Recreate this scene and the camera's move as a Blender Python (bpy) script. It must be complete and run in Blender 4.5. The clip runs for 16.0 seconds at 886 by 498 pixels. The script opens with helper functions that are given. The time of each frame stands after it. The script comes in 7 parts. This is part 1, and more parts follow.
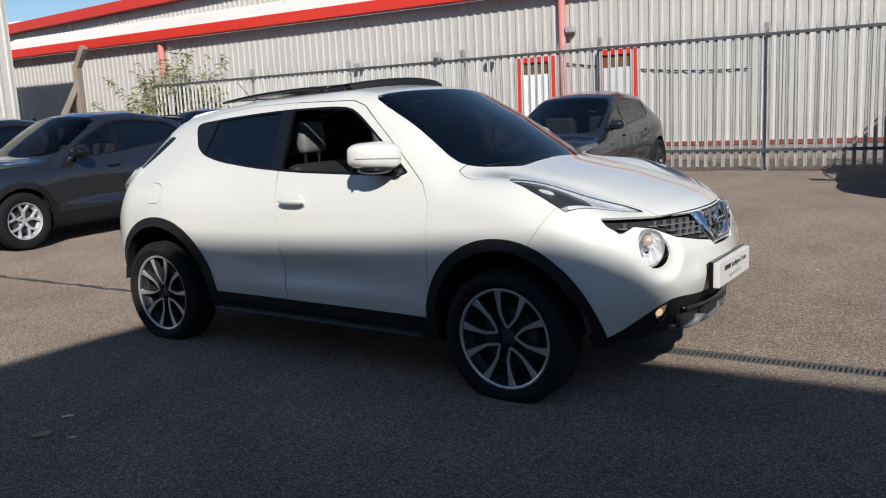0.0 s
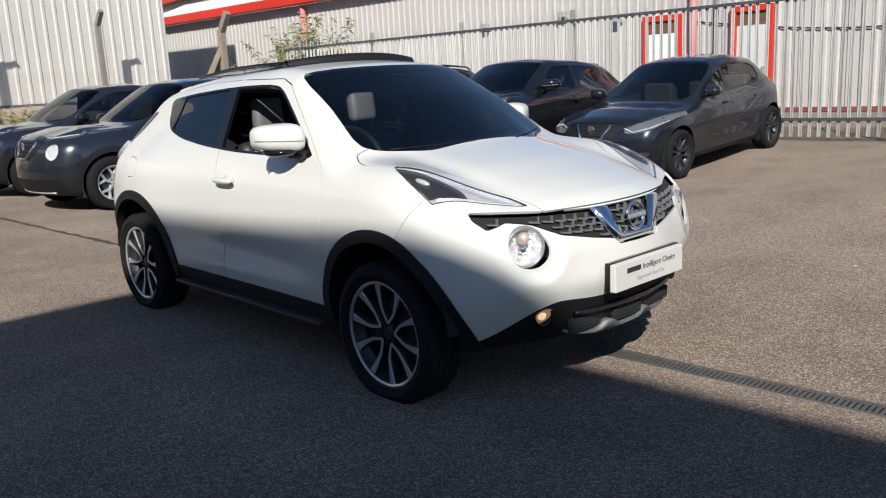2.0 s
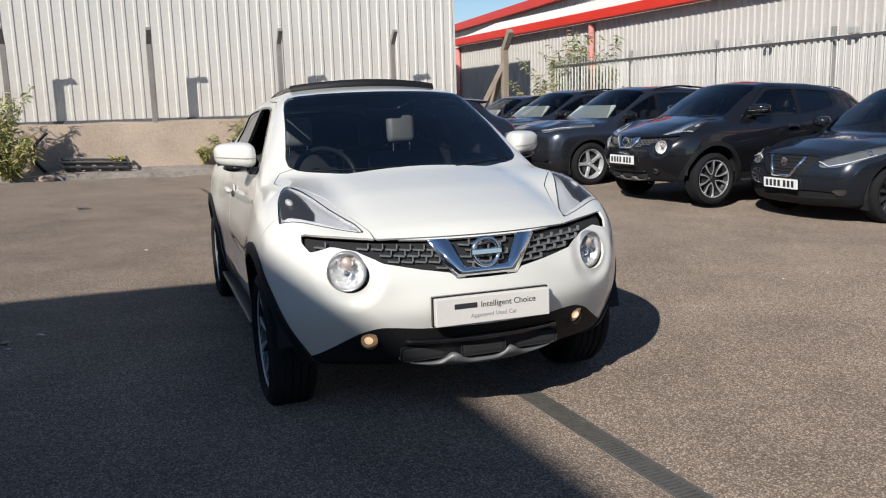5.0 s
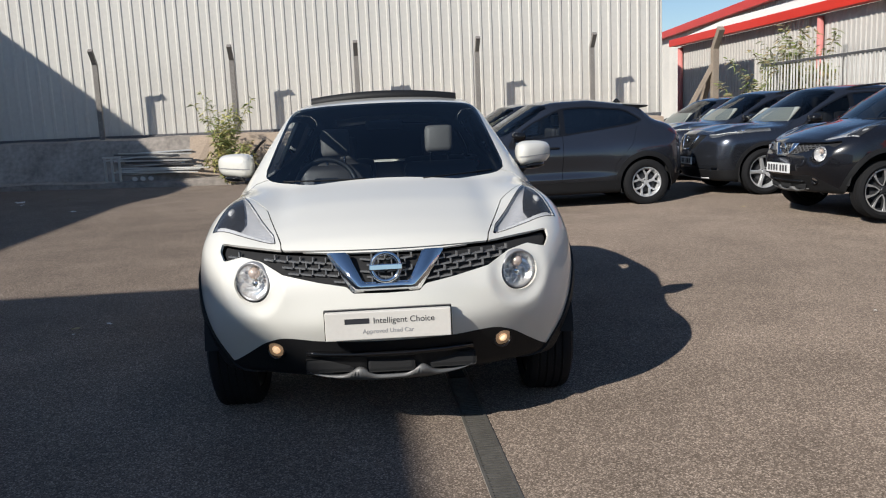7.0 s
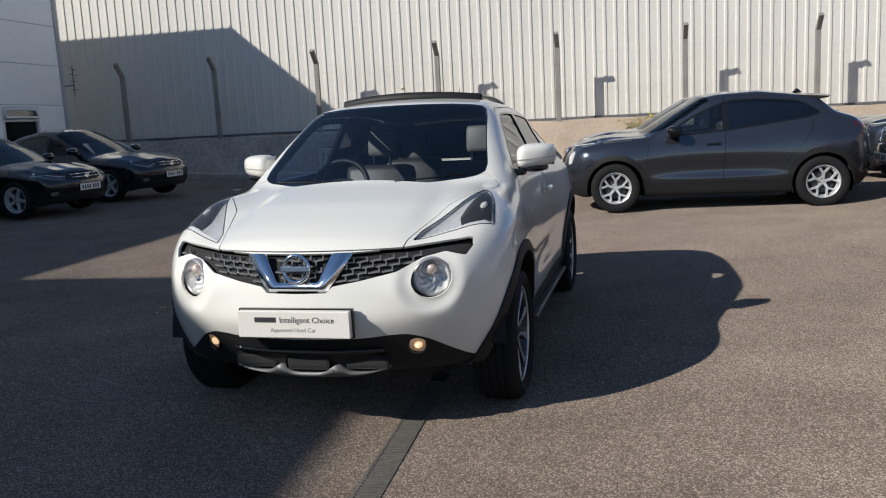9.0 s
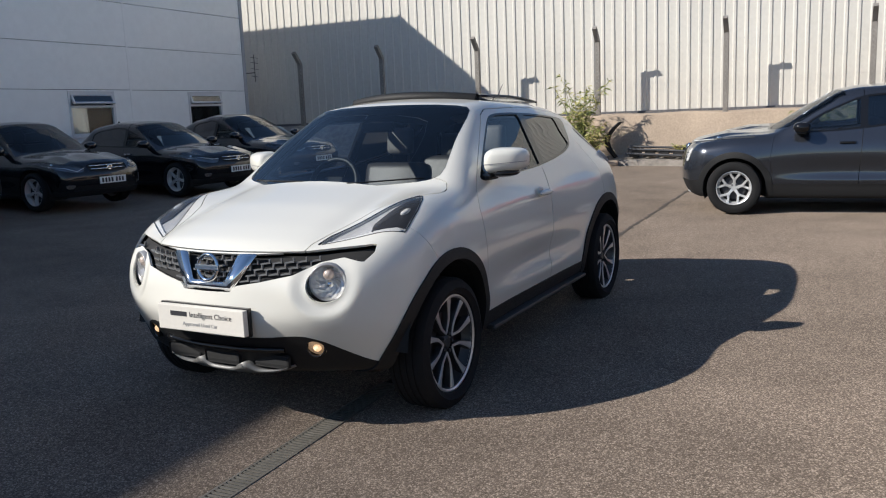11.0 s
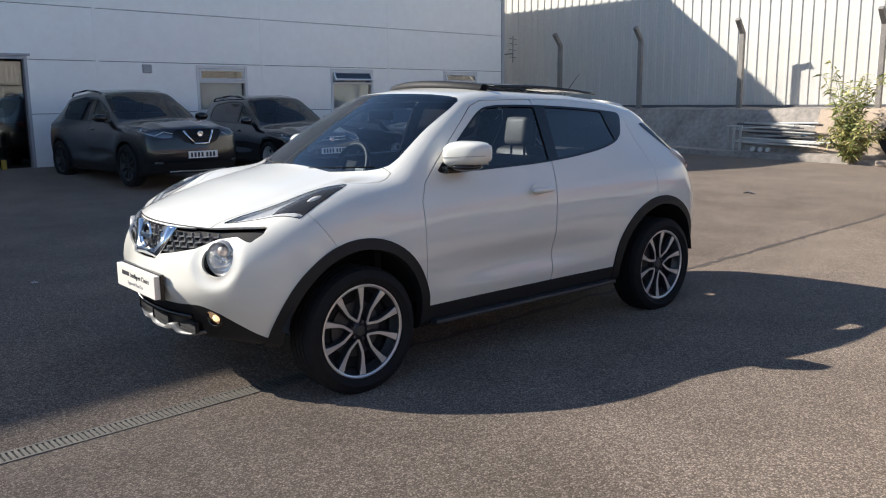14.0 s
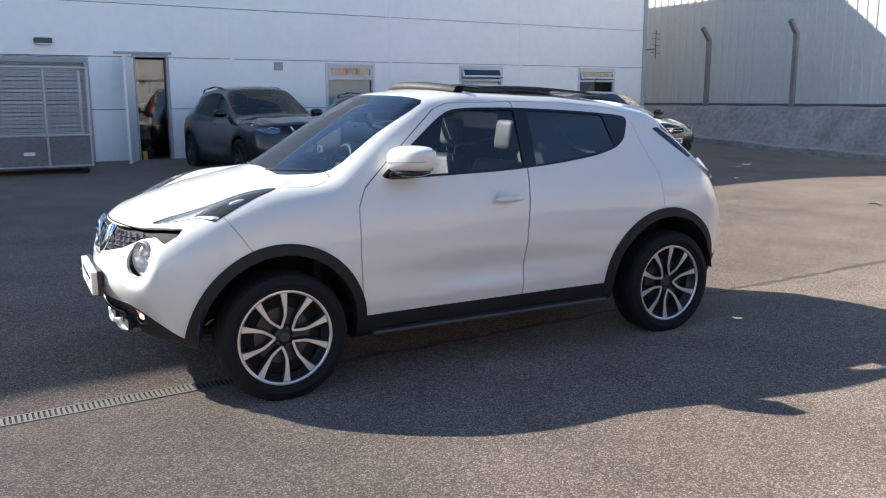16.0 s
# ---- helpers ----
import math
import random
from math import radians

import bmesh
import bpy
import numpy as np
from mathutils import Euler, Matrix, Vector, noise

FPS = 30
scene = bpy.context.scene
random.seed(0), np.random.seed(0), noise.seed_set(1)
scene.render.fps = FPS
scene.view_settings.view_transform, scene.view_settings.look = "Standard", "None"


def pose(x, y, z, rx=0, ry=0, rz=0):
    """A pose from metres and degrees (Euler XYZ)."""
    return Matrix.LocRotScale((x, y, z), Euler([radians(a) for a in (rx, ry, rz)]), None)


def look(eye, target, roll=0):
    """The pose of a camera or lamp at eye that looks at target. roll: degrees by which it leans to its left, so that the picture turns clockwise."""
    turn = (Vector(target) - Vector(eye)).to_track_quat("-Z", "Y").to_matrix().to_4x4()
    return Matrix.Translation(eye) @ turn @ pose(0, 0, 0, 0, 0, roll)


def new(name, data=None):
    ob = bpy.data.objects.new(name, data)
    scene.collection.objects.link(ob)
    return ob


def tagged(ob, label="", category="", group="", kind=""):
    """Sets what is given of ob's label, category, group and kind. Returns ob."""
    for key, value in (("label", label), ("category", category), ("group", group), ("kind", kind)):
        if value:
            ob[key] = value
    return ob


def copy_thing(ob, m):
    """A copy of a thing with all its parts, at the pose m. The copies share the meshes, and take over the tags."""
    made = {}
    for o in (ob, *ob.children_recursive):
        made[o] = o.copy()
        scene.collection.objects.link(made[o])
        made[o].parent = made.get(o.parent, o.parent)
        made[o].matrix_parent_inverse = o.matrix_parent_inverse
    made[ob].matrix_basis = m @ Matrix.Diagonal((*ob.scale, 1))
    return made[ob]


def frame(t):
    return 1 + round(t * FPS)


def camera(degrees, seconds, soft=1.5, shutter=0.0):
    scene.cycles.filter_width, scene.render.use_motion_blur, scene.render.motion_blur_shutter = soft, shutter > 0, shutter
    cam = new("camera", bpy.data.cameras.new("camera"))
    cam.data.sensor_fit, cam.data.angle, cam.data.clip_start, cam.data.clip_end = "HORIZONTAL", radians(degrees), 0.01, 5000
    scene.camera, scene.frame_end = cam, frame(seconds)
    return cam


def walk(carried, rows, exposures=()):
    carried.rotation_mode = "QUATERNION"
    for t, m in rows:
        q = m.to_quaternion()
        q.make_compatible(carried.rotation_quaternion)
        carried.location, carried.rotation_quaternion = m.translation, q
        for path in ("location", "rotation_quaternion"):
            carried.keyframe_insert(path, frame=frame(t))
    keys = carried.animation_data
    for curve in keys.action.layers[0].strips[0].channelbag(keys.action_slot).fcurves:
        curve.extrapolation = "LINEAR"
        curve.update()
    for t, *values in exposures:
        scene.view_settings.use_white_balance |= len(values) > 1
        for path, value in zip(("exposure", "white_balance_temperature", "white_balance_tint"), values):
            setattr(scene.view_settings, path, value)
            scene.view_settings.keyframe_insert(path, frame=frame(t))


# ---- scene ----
cam = camera(56.8, 16.0, soft=1.1)
PATH = [
    (0, (3.17, -4.038, 1.394), (2.039, -2.422, 1.06), -2.8),
    (0.5, (3.381, -3.795, 1.409), (2.17, -2.246, 1.045), -3.2),
    (1, (3.527, -3.518, 1.4), (2.245, -2.036, 0.998), -3.2),
    (1.5, (3.755, -3.286, 1.418), (2.418, -1.86, 0.992), -3.4),
    (2, (4.016, -3.033, 1.436), (2.583, -1.699, 1.025), -3.0),
    (2.5, (4.232, -2.77, 1.412), (2.684, -1.56, 1.039), -2.6),
    (3, (4.472, -2.54, 1.423), (2.852, -1.425, 1.057), -2.1),
    (3.5, (4.709, -2.293, 1.425), (3.043, -1.251, 1.051), -1.3),
    (4, (4.885, -2.01, 1.425), (3.158, -1.07, 1.057), -1.0),
    (6.5, (5.436, -0.263, 1.428), (3.474, -0.038, 1.108), -2.7),
    (7, (5.408, 0.085, 1.414), (3.436, 0.178, 1.097), -2.5),
    (7.5, (5.436, 0.453, 1.394), (3.461, 0.401, 1.085), -2.4),
    (8, (5.437, 0.818, 1.417), (3.47, 0.647, 1.1), -2.5),
    (8.5, (5.318, 1.159, 1.427), (3.372, 0.821, 1.106), -2.9),
    (9, (5.261, 1.525, 1.419), (3.35, 1.023, 1.106), -3.0),
    (11.5, (4.557, 3.006, 1.464), (2.883, 1.964, 1.126), -2.0),
    (12, (4.379, 3.288, 1.445), (2.772, 2.15, 1.097), -1.5),
    (12.5, (4.191, 3.542, 1.444), (2.649, 2.32, 1.086), -1.0),
    (13, (3.963, 3.766, 1.464), (2.503, 2.444, 1.114), -0.6),
    (13.5, (3.752, 3.991, 1.461), (2.38, 2.576, 1.118), -0.2),
    (14, (3.531, 4.177, 1.47), (2.262, 2.673, 1.114), -0.5),
    (14.5, (3.242, 4.291, 1.481), (2.062, 2.721, 1.105), -0.6),
    (15, (2.986, 4.44, 1.479), (1.88, 2.82, 1.092), -0.4),
    (15.5, (2.713, 4.57, 1.492), (1.688, 2.898, 1.099), -0.4),
    (16, (2.434, 4.684, 1.501), (1.503, 2.952, 1.137), -0.2),
]
# seconds, stops, kelvin, tint: the clip's camera opens up and cools as it turns to the shaded side
EXPOSURES = [(0.0, 0.10, 6070, 10), (2.0, 0.22, 6130, 10), (4.0, 0.21, 6150, 10), (7.0, 0.15, 6240, 10), (9.0, 0.20, 6190, 10), (11.5, 0.46, 6310, 10), (12.5, 0.64, 6350, 10),
             (13.5, 0.76, 6390, 10), (14.5, 1.02, 6370, 10), (15.2, 1.24, 6330, 10), (16.0, 1.46, 6230, 10)]
walk(cam, [(t, look(eye, target, roll)) for t, eye, target, roll in PATH], EXPOSURES)

# ---------------------------------------------------------------- light
YAW = radians(3.2)                     # the yard's walls are turned this much from the car
SHIFT = Vector((-1.06, 1.13, -1.0))  # where the sunlight goes, per metre of drop
sun_elev = math.atan2(1.0, math.hypot(SHIFT.x, SHIFT.y))
world = bpy.data.worlds.new("world")
scene.world = world
world.use_nodes = True
wn = world.node_tree.nodes
sky = wn.new("ShaderNodeTexSky")
sky.sky_type = 'NISHITA'
sky.sun_disc = False
sky.sun_elevation = sun_elev
sky.sun_rotation = math.atan2(-SHIFT.x, -SHIFT.y)
sky.dust_density = 0.1
sky.ozone_density = 3.0
wn["Background"].inputs["Strength"].default_value = 0.088
world.node_tree.links.new(sky.outputs[0], wn["Background"].inputs["Color"])
sun_data = bpy.data.lights.new("sun", 'SUN')
sun_data.energy = 4.9
sun_data.angle = radians(0.53)
sun_data.color = (1.0, 0.932, 0.825)
sun = new("sun", sun_data)
sun.matrix_world = Matrix.Translation((0, 0, 30)) @ SHIFT.to_track_quat('-Z', 'Y').to_matrix().to_4x4()


# ---------------------------------------------------------------- materials
def material(name, color, rough=0.6, metal=0.0, coat=0.0, var=0.12, scale=6.0, fine=60.0, bump=0.0, bump_scale=80.0,
             spec=0.5, alpha=1.0, transmission=0.0, emit=None, per_piece=0.0, coat_rough=0.03):
    """A painted, plastic, stone or metal surface with stains at two scales and fine relief."""
    m = bpy.data.materials.new(name)
    m.use_nodes = True
    nt = m.node_tree
    n, l = nt.nodes, nt.links
    p = n["Principled BSDF"]
    p.inputs["Base Color"].default_value = (*color, 1)
    p.inputs["Roughness"].default_value = rough
    p.inputs["Metallic"].default_value = metal
    p.inputs["Coat Weight"].default_value = coat
    p.inputs["Coat Roughness"].default_value = coat_rough
    p.inputs["Specular IOR Level"].default_value = spec
    p.inputs["Transmission Weight"].default_value = transmission
    if emit:
        p.inputs["Emission Color"].default_value = (*emit[0], 1)
        p.inputs["Emission Strength"].default_value = emit[1]
    tc = n.new("ShaderNodeTexCoord")
    if var > 0:
        big, small = n.new("ShaderNodeTexNoise"), n.new("ShaderNodeTexNoise")
        big.inputs["Scale"].default_value, small.inputs["Scale"].default_value = scale / 6, fine
        big.inputs["Detail"].default_value = small.inputs["Detail"].default_value = 4
        for t in (big, small):
            l.new(tc.outputs["Object"], t.inputs["Vector"])
        add = n.new("ShaderNodeMath")
        add.operation = 'ADD'
        l.new(big.outputs["Fac"], add.inputs[0])
        l.new(small.outputs["Fac"], add.inputs[1])
        ramp = n.new("ShaderNodeMapRange")
        ramp.inputs["From Min"].default_value, ramp.inputs["From Max"].default_value = 0.65, 1.35
        ramp.inputs["To Min"].default_value, ramp.inputs["To Max"].default_value = 1 - var, 1 + var
        l.new(add.outputs[0], ramp.inputs["Value"])
        fac = ramp.outputs[0]
        if per_piece:
            info = n.new("ShaderNodeObjectInfo")
            rr = n.new("ShaderNodeMapRange")
            rr.inputs["To Min"].default_value, rr.inputs["To Max"].default_value = 1 - per_piece, 1 + per_piece
            l.new(info.outputs["Random"], rr.inputs["Value"])
            mul = n.new("ShaderNodeMath")
            mul.operation = 'MULTIPLY'
            l.new(fac, mul.inputs[0])
            l.new(rr.outputs[0], mul.inputs[1])
            fac = mul.outputs[0]
        vm = n.new("ShaderNodeVectorMath")
        vm.operation = 'SCALE'
        vm.inputs[0].default_value = color
        l.new(fac, vm.inputs["Scale"])
        l.new(vm.outputs[0], p.inputs["Base Color"])
        rmap = n.new("ShaderNodeMapRange")
        rmap.inputs["To Min"].default_value, rmap.inputs["To Max"].default_value = max(0.02, rough * (1 - var)), min(1, rough * (1 + var))
        l.new(small.outputs["Fac"], rmap.inputs["Value"])
        l.new(rmap.outputs[0], p.inputs["Roughness"])
    if bump > 0:
        bn, bp = n.new("ShaderNodeTexNoise"), n.new("ShaderNodeBump")
        bn.inputs["Scale"].default_value, bn.inputs["Detail"].default_value = bump_scale, 5
        bp.inputs["Strength"].default_value, bp.inputs["Distance"].default_value = bump, 0.01
        l.new(tc.outputs["Object"], bn.inputs["Vector"])
        l.new(bn.outputs["Fac"], bp.inputs["Height"])
        l.new(bp.outputs[0], p.inputs["Normal"])
    return m


def asphalt_material():
    """Worn tarmac: pale chippings in dark binder, broad worn and oily patches."""
    m = bpy.data.materials.new("asphalt")
    m.use_nodes = True
    nt = m.node_tree
    n, l = nt.nodes, nt.links
    p = n["Principled BSDF"]
    tc = n.new("ShaderNodeTexCoord")
    vor = n.new("ShaderNodeTexVoronoi")
    vor.inputs["Scale"].default_value = 140
    vor.inputs["Randomness"].default_value = 1.0
    fine, big, mid = (n.new("ShaderNodeTexNoise") for _ in range(3))
    for t, s, d in ((fine, 240, 3), (big, 0.22, 5), (mid, 1.6, 6)):
        t.inputs["Scale"].default_value, t.inputs["Detail"].default_value = s, d
    for t in (vor, fine, big, mid):
        l.new(tc.outputs["Object"], t.inputs["Vector"])
    stone = n.new("ShaderNodeValToRGB")        # the tint of each chipping
    e = stone.color_ramp.elements
    e[0].position, e[0].color = 0.0, (0.128, 0.101, 0.080, 1)
    e[1].position, e[1].color = 1.0, (0.41, 0.333, 0.271, 1)
    mid_e = stone.color_ramp.elements.new(0.62)
    mid_e.color = (0.228, 0.180, 0.144, 1)
    sep = n.new("ShaderNodeSeparateColor")
    l.new(vor.outputs["Color"], sep.inputs[0])
    l.new(sep.outputs[0], stone.inputs["Fac"])
    gap = n.new("ShaderNodeMapRange")          # dark binder between the chippings
    gap.inputs["From Min"].default_value, gap.inputs["From Max"].default_value = 0.25, 0.62
    gap.inputs["To Min"].default_value, gap.inputs["To Max"].default_value = 1.0, 0.62
    l.new(vor.outputs["Distance"], gap.inputs["Value"])
    wear = n.new("ShaderNodeMapRange")
    wear.inputs["From Min"].default_value, wear.inputs["From Max"].default_value = 0.32, 0.70
    wear.inputs["To Min"].default_value, wear.inputs["To Max"].default_value = 0.72, 1.30
    mix = n.new("ShaderNodeMath")
    mix.operation = 'MULTIPLY_ADD'
    mix.inputs[1].default_value = 0.55
    half = n.new("ShaderNodeMath")
    half.operation = 'MULTIPLY'
    half.inputs[1].default_value = 0.45
    l.new(mid.outputs["Fac"], half.inputs[0])
    l.new(big.outputs["Fac"], mix.inputs[0])
    l.new(half.outputs[0], mix.inputs[2])
    l.new(mix.outputs[0], wear.inputs["Value"])
    mul = n.new("ShaderNodeMath")
    mul.operation = 'MULTIPLY'
    l.new(gap.outputs[0], mul.inputs[0])
    l.new(wear.outputs[0], mul.inputs[1])
    sc = n.new("ShaderNodeVectorMath")
    sc.operation = 'SCALE'
    l.new(stone.outputs["Color"], sc.inputs[0])
    l.new(mul.outputs[0], sc.inputs["Scale"])
    l.new(sc.outputs[0], p.inputs["Base Color"])
    p.inputs["Roughness"].default_value = 0.9
    p.inputs["Diffuse Roughness"].default_value = 1.0
    p.inputs["Specular IOR Level"].default_value = 0.15
    bp = n.new("ShaderNodeBump")
    bp.inputs["Strength"].default_value, bp.inputs["Distance"].default_value = 0.5, 0.005
    bp.invert = True
    h = n.new("ShaderNodeMath")
    h.operation = 'MULTIPLY_ADD'
    h.inputs[1].default_value = 0.4
    l.new(fine.outputs["Fac"], h.inputs[0])
    l.new(vor.outputs["Distance"], h.inputs[2])
    l.new(h.outputs[0], bp.inputs["Height"])
    l.new(bp.outputs[0], p.inputs["Normal"])
    return m


def glass_material(name, tint, rough=0.0, ior=1.52):
    """Thin tinted glass: clear through, glossy on top."""
    m = bpy.data.materials.new(name)
    m.use_nodes = True
    nt = m.node_tree
    n, l = nt.nodes, nt.links
    out = n["Material Output"]
    tr, gl, mx, fr = n.new("ShaderNodeBsdfTransparent"), n.new("ShaderNodeBsdfGlossy"), n.new("ShaderNodeMixShader"), n.new("ShaderNodeFresnel")
    tr.inputs[0].default_value = (*tint, 1)
    gl.inputs["Roughness"].default_value = rough
    fr.inputs["IOR"].default_value = ior
    l.new(fr.outputs[0], mx.inputs[0])
    l.new(tr.outputs[0], mx.inputs[1])
    l.new(gl.outputs[0], mx.inputs[2])
    l.new(mx.outputs[0], out.inputs["Surface"])
    return m


ASPHALT = asphalt_material()
WHITE_CLAD = material("white_cladding", (0.51, 0.485, 0.45), 0.45, var=0.07, scale=2.5, fine=9)
WEST_CLAD = material("warehouse_cladding", (0.60, 0.575, 0.525), 0.45, var=0.07, scale=2.5, fine=9)
CREAM_CLAD = material("cream_cladding", (0.62, 0.585, 0.53), 0.5, var=0.09, scale=2.0, fine=8)
PANEL_GREY = material("grey_panel", (0.85, 0.855, 0.855), 0.33, var=0.04, scale=1.5, fine=6)
JOINT_DARK = material("joint_dark", (0.10, 0.10, 0.11), 0.8, var=0.1)
CONCRETE = material("concrete", (0.285, 0.252, 0.22), 0.9, var=0.40, scale=9, fine=9, bump=0.25, bump_scale=14)
TAN_CONC = material("tan_concrete", (0.42, 0.33, 0.25), 0.9, var=0.22, scale=6, fine=24, bump=0.4, bump_scale=35)
POST_CONC = material("post_concrete", (0.24, 0.22, 0.20), 0.9, var=0.25, scale=12, fine=50, bump=0.3)
RED = material("red_paint", (0.62, 0.035, 0.018), 0.4, var=0.10, scale=3)
PINK = material("faded_red_paint", (0.60, 0.22, 0.20), 0.5, var=0.12, scale=6)
GALV = material("galvanised_steel", (0.50, 0.49, 0.46), 0.5, 0.55, var=0.18, scale=10, fine=40, per_piece=0.12)
DARK_METAL = material("dark_metal", (0.08, 0.08, 0.085), 0.5, 0.6, var=0.15)
ROOF_SHEET = material("roof_sheet", (0.66, 0.63, 0.58), 0.5, var=0.1, scale=2, fine=8)
RED_BROWN = material("red_brown_paint", (0.22, 0.06, 0.045), 0.7, var=0.2, scale=5)
PLATE_WHITE_WALL = material("white_door_paint", (0.62, 0.62, 0.60), 0.5, var=0.08)
BROWN_GLASS = material("brown_glazing", (0.16, 0.09, 0.05), 0.25, var=0.2)
JOINT_SOIL = material("joint_soil", (0.070, 0.056, 0.045), 0.95, var=0.3, scale=12, fine=50)
SOIL = material("soil", (0.17, 0.12, 0.08), 0.95, var=0.35, scale=9, fine=40, bump=0.6)
WINFRAME = material("window_frame_white", (0.62, 0.62, 0.63), 0.4, var=0.05)
WINGLASS = glass_material("window_glass", (0.45, 0.50, 0.52), 0.0, 2.2)
CLEAR_PANE = glass_material("clear_pane", (0.86, 0.89, 0.89), 0.0, 1.5)
DARK_ROOM = material("dark_room", (0.04, 0.04, 0.045), 0.9, var=0.3)


# ---------------------------------------------------------------- mesh helpers
def link_mesh(name, verts, faces, mat, parent=None, label="", smooth=False):
    me = bpy.data.meshes.new(name)
    me.from_pydata([tuple(map(float, v)) for v in verts], [], [tuple(map(int, f)) for f in faces])
    me.validate()
    me.update()
    if smooth:
        me.polygons.foreach_set("use_smooth", [True] * len(me.polygons))
    me.materials.append(mat)
    ob = new(name, me)
    if parent:
        ob.parent = parent
    if label:
        tagged(ob, label)
    return ob


def part(name, bm, mat, parent=None, label="", smooth=False):
    me = bpy.data.meshes.new(name)
    bm.normal_update()
    bm.to_mesh(me)
    bm.free()
    if smooth:
        me.polygons.foreach_set("use_smooth", [True] * len(me.polygons))
    me.materials.append(mat)
    ob = new(name, me)
    if parent:
        ob.parent = parent
    if label:
        tagged(ob, label)
    return ob


def add_box(bm, x0, x1, y0, y1, z0, z1, m=None, bevel=0.0):
    """A box between two corners, optionally turned by m and with bevelled edges."""
    t = Matrix.Translation(((x0 + x1) / 2, (y0 + y1) / 2, (z0 + z1) / 2)) @ Matrix.Diagonal((x1 - x0, y1 - y0, z1 - z0, 1))
    g = bmesh.ops.create_cube(bm, size=1.0, matrix=(m @ t) if m else t)
    if bevel:
        es = list({e for v in g["verts"] for e in v.link_edges})
        bmesh.ops.bevel(bm, geom=es, offset=bevel, segments=2, affect='EDGES', profile=0.6)
    return bm


def box(*a, **k):
    return add_box(bmesh.new(), *a, **k)


def add_tube(bm, a, b, r0, r1=None, sides=10):
    """A tapered round bar from a to b."""
    a, b = Vector(a), Vector(b)
    r1 = r0 if r1 is None else r1
    d = b - a
    m = Matrix.Translation((a + b) / 2) @ d.to_track_quat('Z', 'Y').to_matrix().to_4x4()
    bmesh.ops.create_cone(bm, cap_ends=True, segments=sides, radius1=r0, radius2=r1, depth=d.length, matrix=m)
    return bm


def tube(*a, **k):
    return add_tube(bmesh.new(), *a, **k)


def extrude_profile(pts, axis_from, axis_to, place):
    """Verts and faces of an open profile swept in a straight line; place(p, s) gives a point."""
    n = len(pts)
    vs = [place(p, s) for s in (axis_from, axis_to) for p in pts]
    fs = [(i, i + 1, n + i + 1, n + i) for i in range(n - 1)]
    return vs, fs


def empty(name, m, label, category, group="", kind=""):
    ob = new(name)
    ob.empty_display_size = 0.2
    ob.matrix_world = m
    return tagged(ob, label, category, group, kind)


YARD = Matrix.Rotation(YAW, 4, 'Z')


EYE = Vector((3.95, -3.15, 1.41))
NORTH = Matrix.Translation(EYE) @ Matrix.Scale(0.88, 4) @ Matrix.Translation(-EYE) @ YARD     # the fence side, laid out at 1 : 0.88


def smooth01(x):
    x = min(1.0, max(0.0, x))
    return x * x * (3 - 2 * x)


def ground_z(u, v):
    """The yard falls from both sides to the drain and rises towards the far corner."""
    fall = 0.085 * (1 - math.exp(-abs(v - 0.285))) - 0.025
    rise = 0.115 * max(smooth01((v - 2.8) / 3.0) * smooth01((u + 5.5) / 4.0), smooth01((v - 7.2) / 2.2) * smooth01((u + 20.0) / 4.0))
    ramp = 0.19 * smooth01((v - 6.6) / 3.2) + fall * (1 - smooth01((v - 3.0) / 3.0))     # flat, then a ramp up to the fence, between the parked cars
    w = smooth01((1.0 - u) / 1.5) * smooth01((u + 4.4) / 1.2) * smooth01((v - 2.5) / 1.0)
    north = (fall + rise) * (1 - w) + ramp * w
    far = -0.13 * smooth01((-u - 9.5) / 5.0) - 0.04 * smooth01((-u - 4.0) / 2.5) * smooth01((v - 0.6) / 1.0) * smooth01((5.0 - v) / 1.0)
    return north + far + 0.18 * smooth01((-v - 8.5) / 5.0) + 0.14 * smooth01((-u - 6.5) / 9.0) * smooth01((-v - 1.5) / 9.5)


# ---------------------------------------------------------------- ground
def build_ground():
    us = sorted(set([-800, -300, -120, -60, -40, -30] + [x * 1.0 for x in range(-24, 13)] + [20, 40, 90, 250, 800]))
    vs = sorted(set([-800, -300, -120, -60, -35] + [x * 1.0 for x in range(-22, 17)] + [0.285 + x * 0.12 for x in range(-24, 25)] + [22, 40, 90, 250, 800]))
    verts = [(u, v, ground_z(u, v)) for u in us for v in vs]
    nv = len(vs)
    faces = [(i * nv + j, (i + 1) * nv + j, (i + 1) * nv + j + 1, i * nv + j + 1) for i in range(len(us) - 1) for j in range(nv - 1)]
    ob = link_mesh("ground", verts, faces, ASPHALT, smooth=True)
    ob.matrix_world = YARD
    return tagged(ob, "worn brown-grey tarmac yard with pale chippings", "ground", kind="structure")


build_ground()


# ---------------------------------------------------------------- ribbed cladding
def rib_profile(x0, x1, pitch, depth, flat=0.55, slope=0.12):
    """Trapezoid ribs along x: list of (x, out)."""
    pts, x = [], x0
    while x < x1:
        for f, d in ((0, 0), (flat * pitch, 0), ((flat + slope) * pitch, depth), ((1 - slope) * pitch, depth)):
            if x + f <= x1:
                pts.append((x + f, d))
        x += pitch
    pts.append((x1, 0))
    return pts


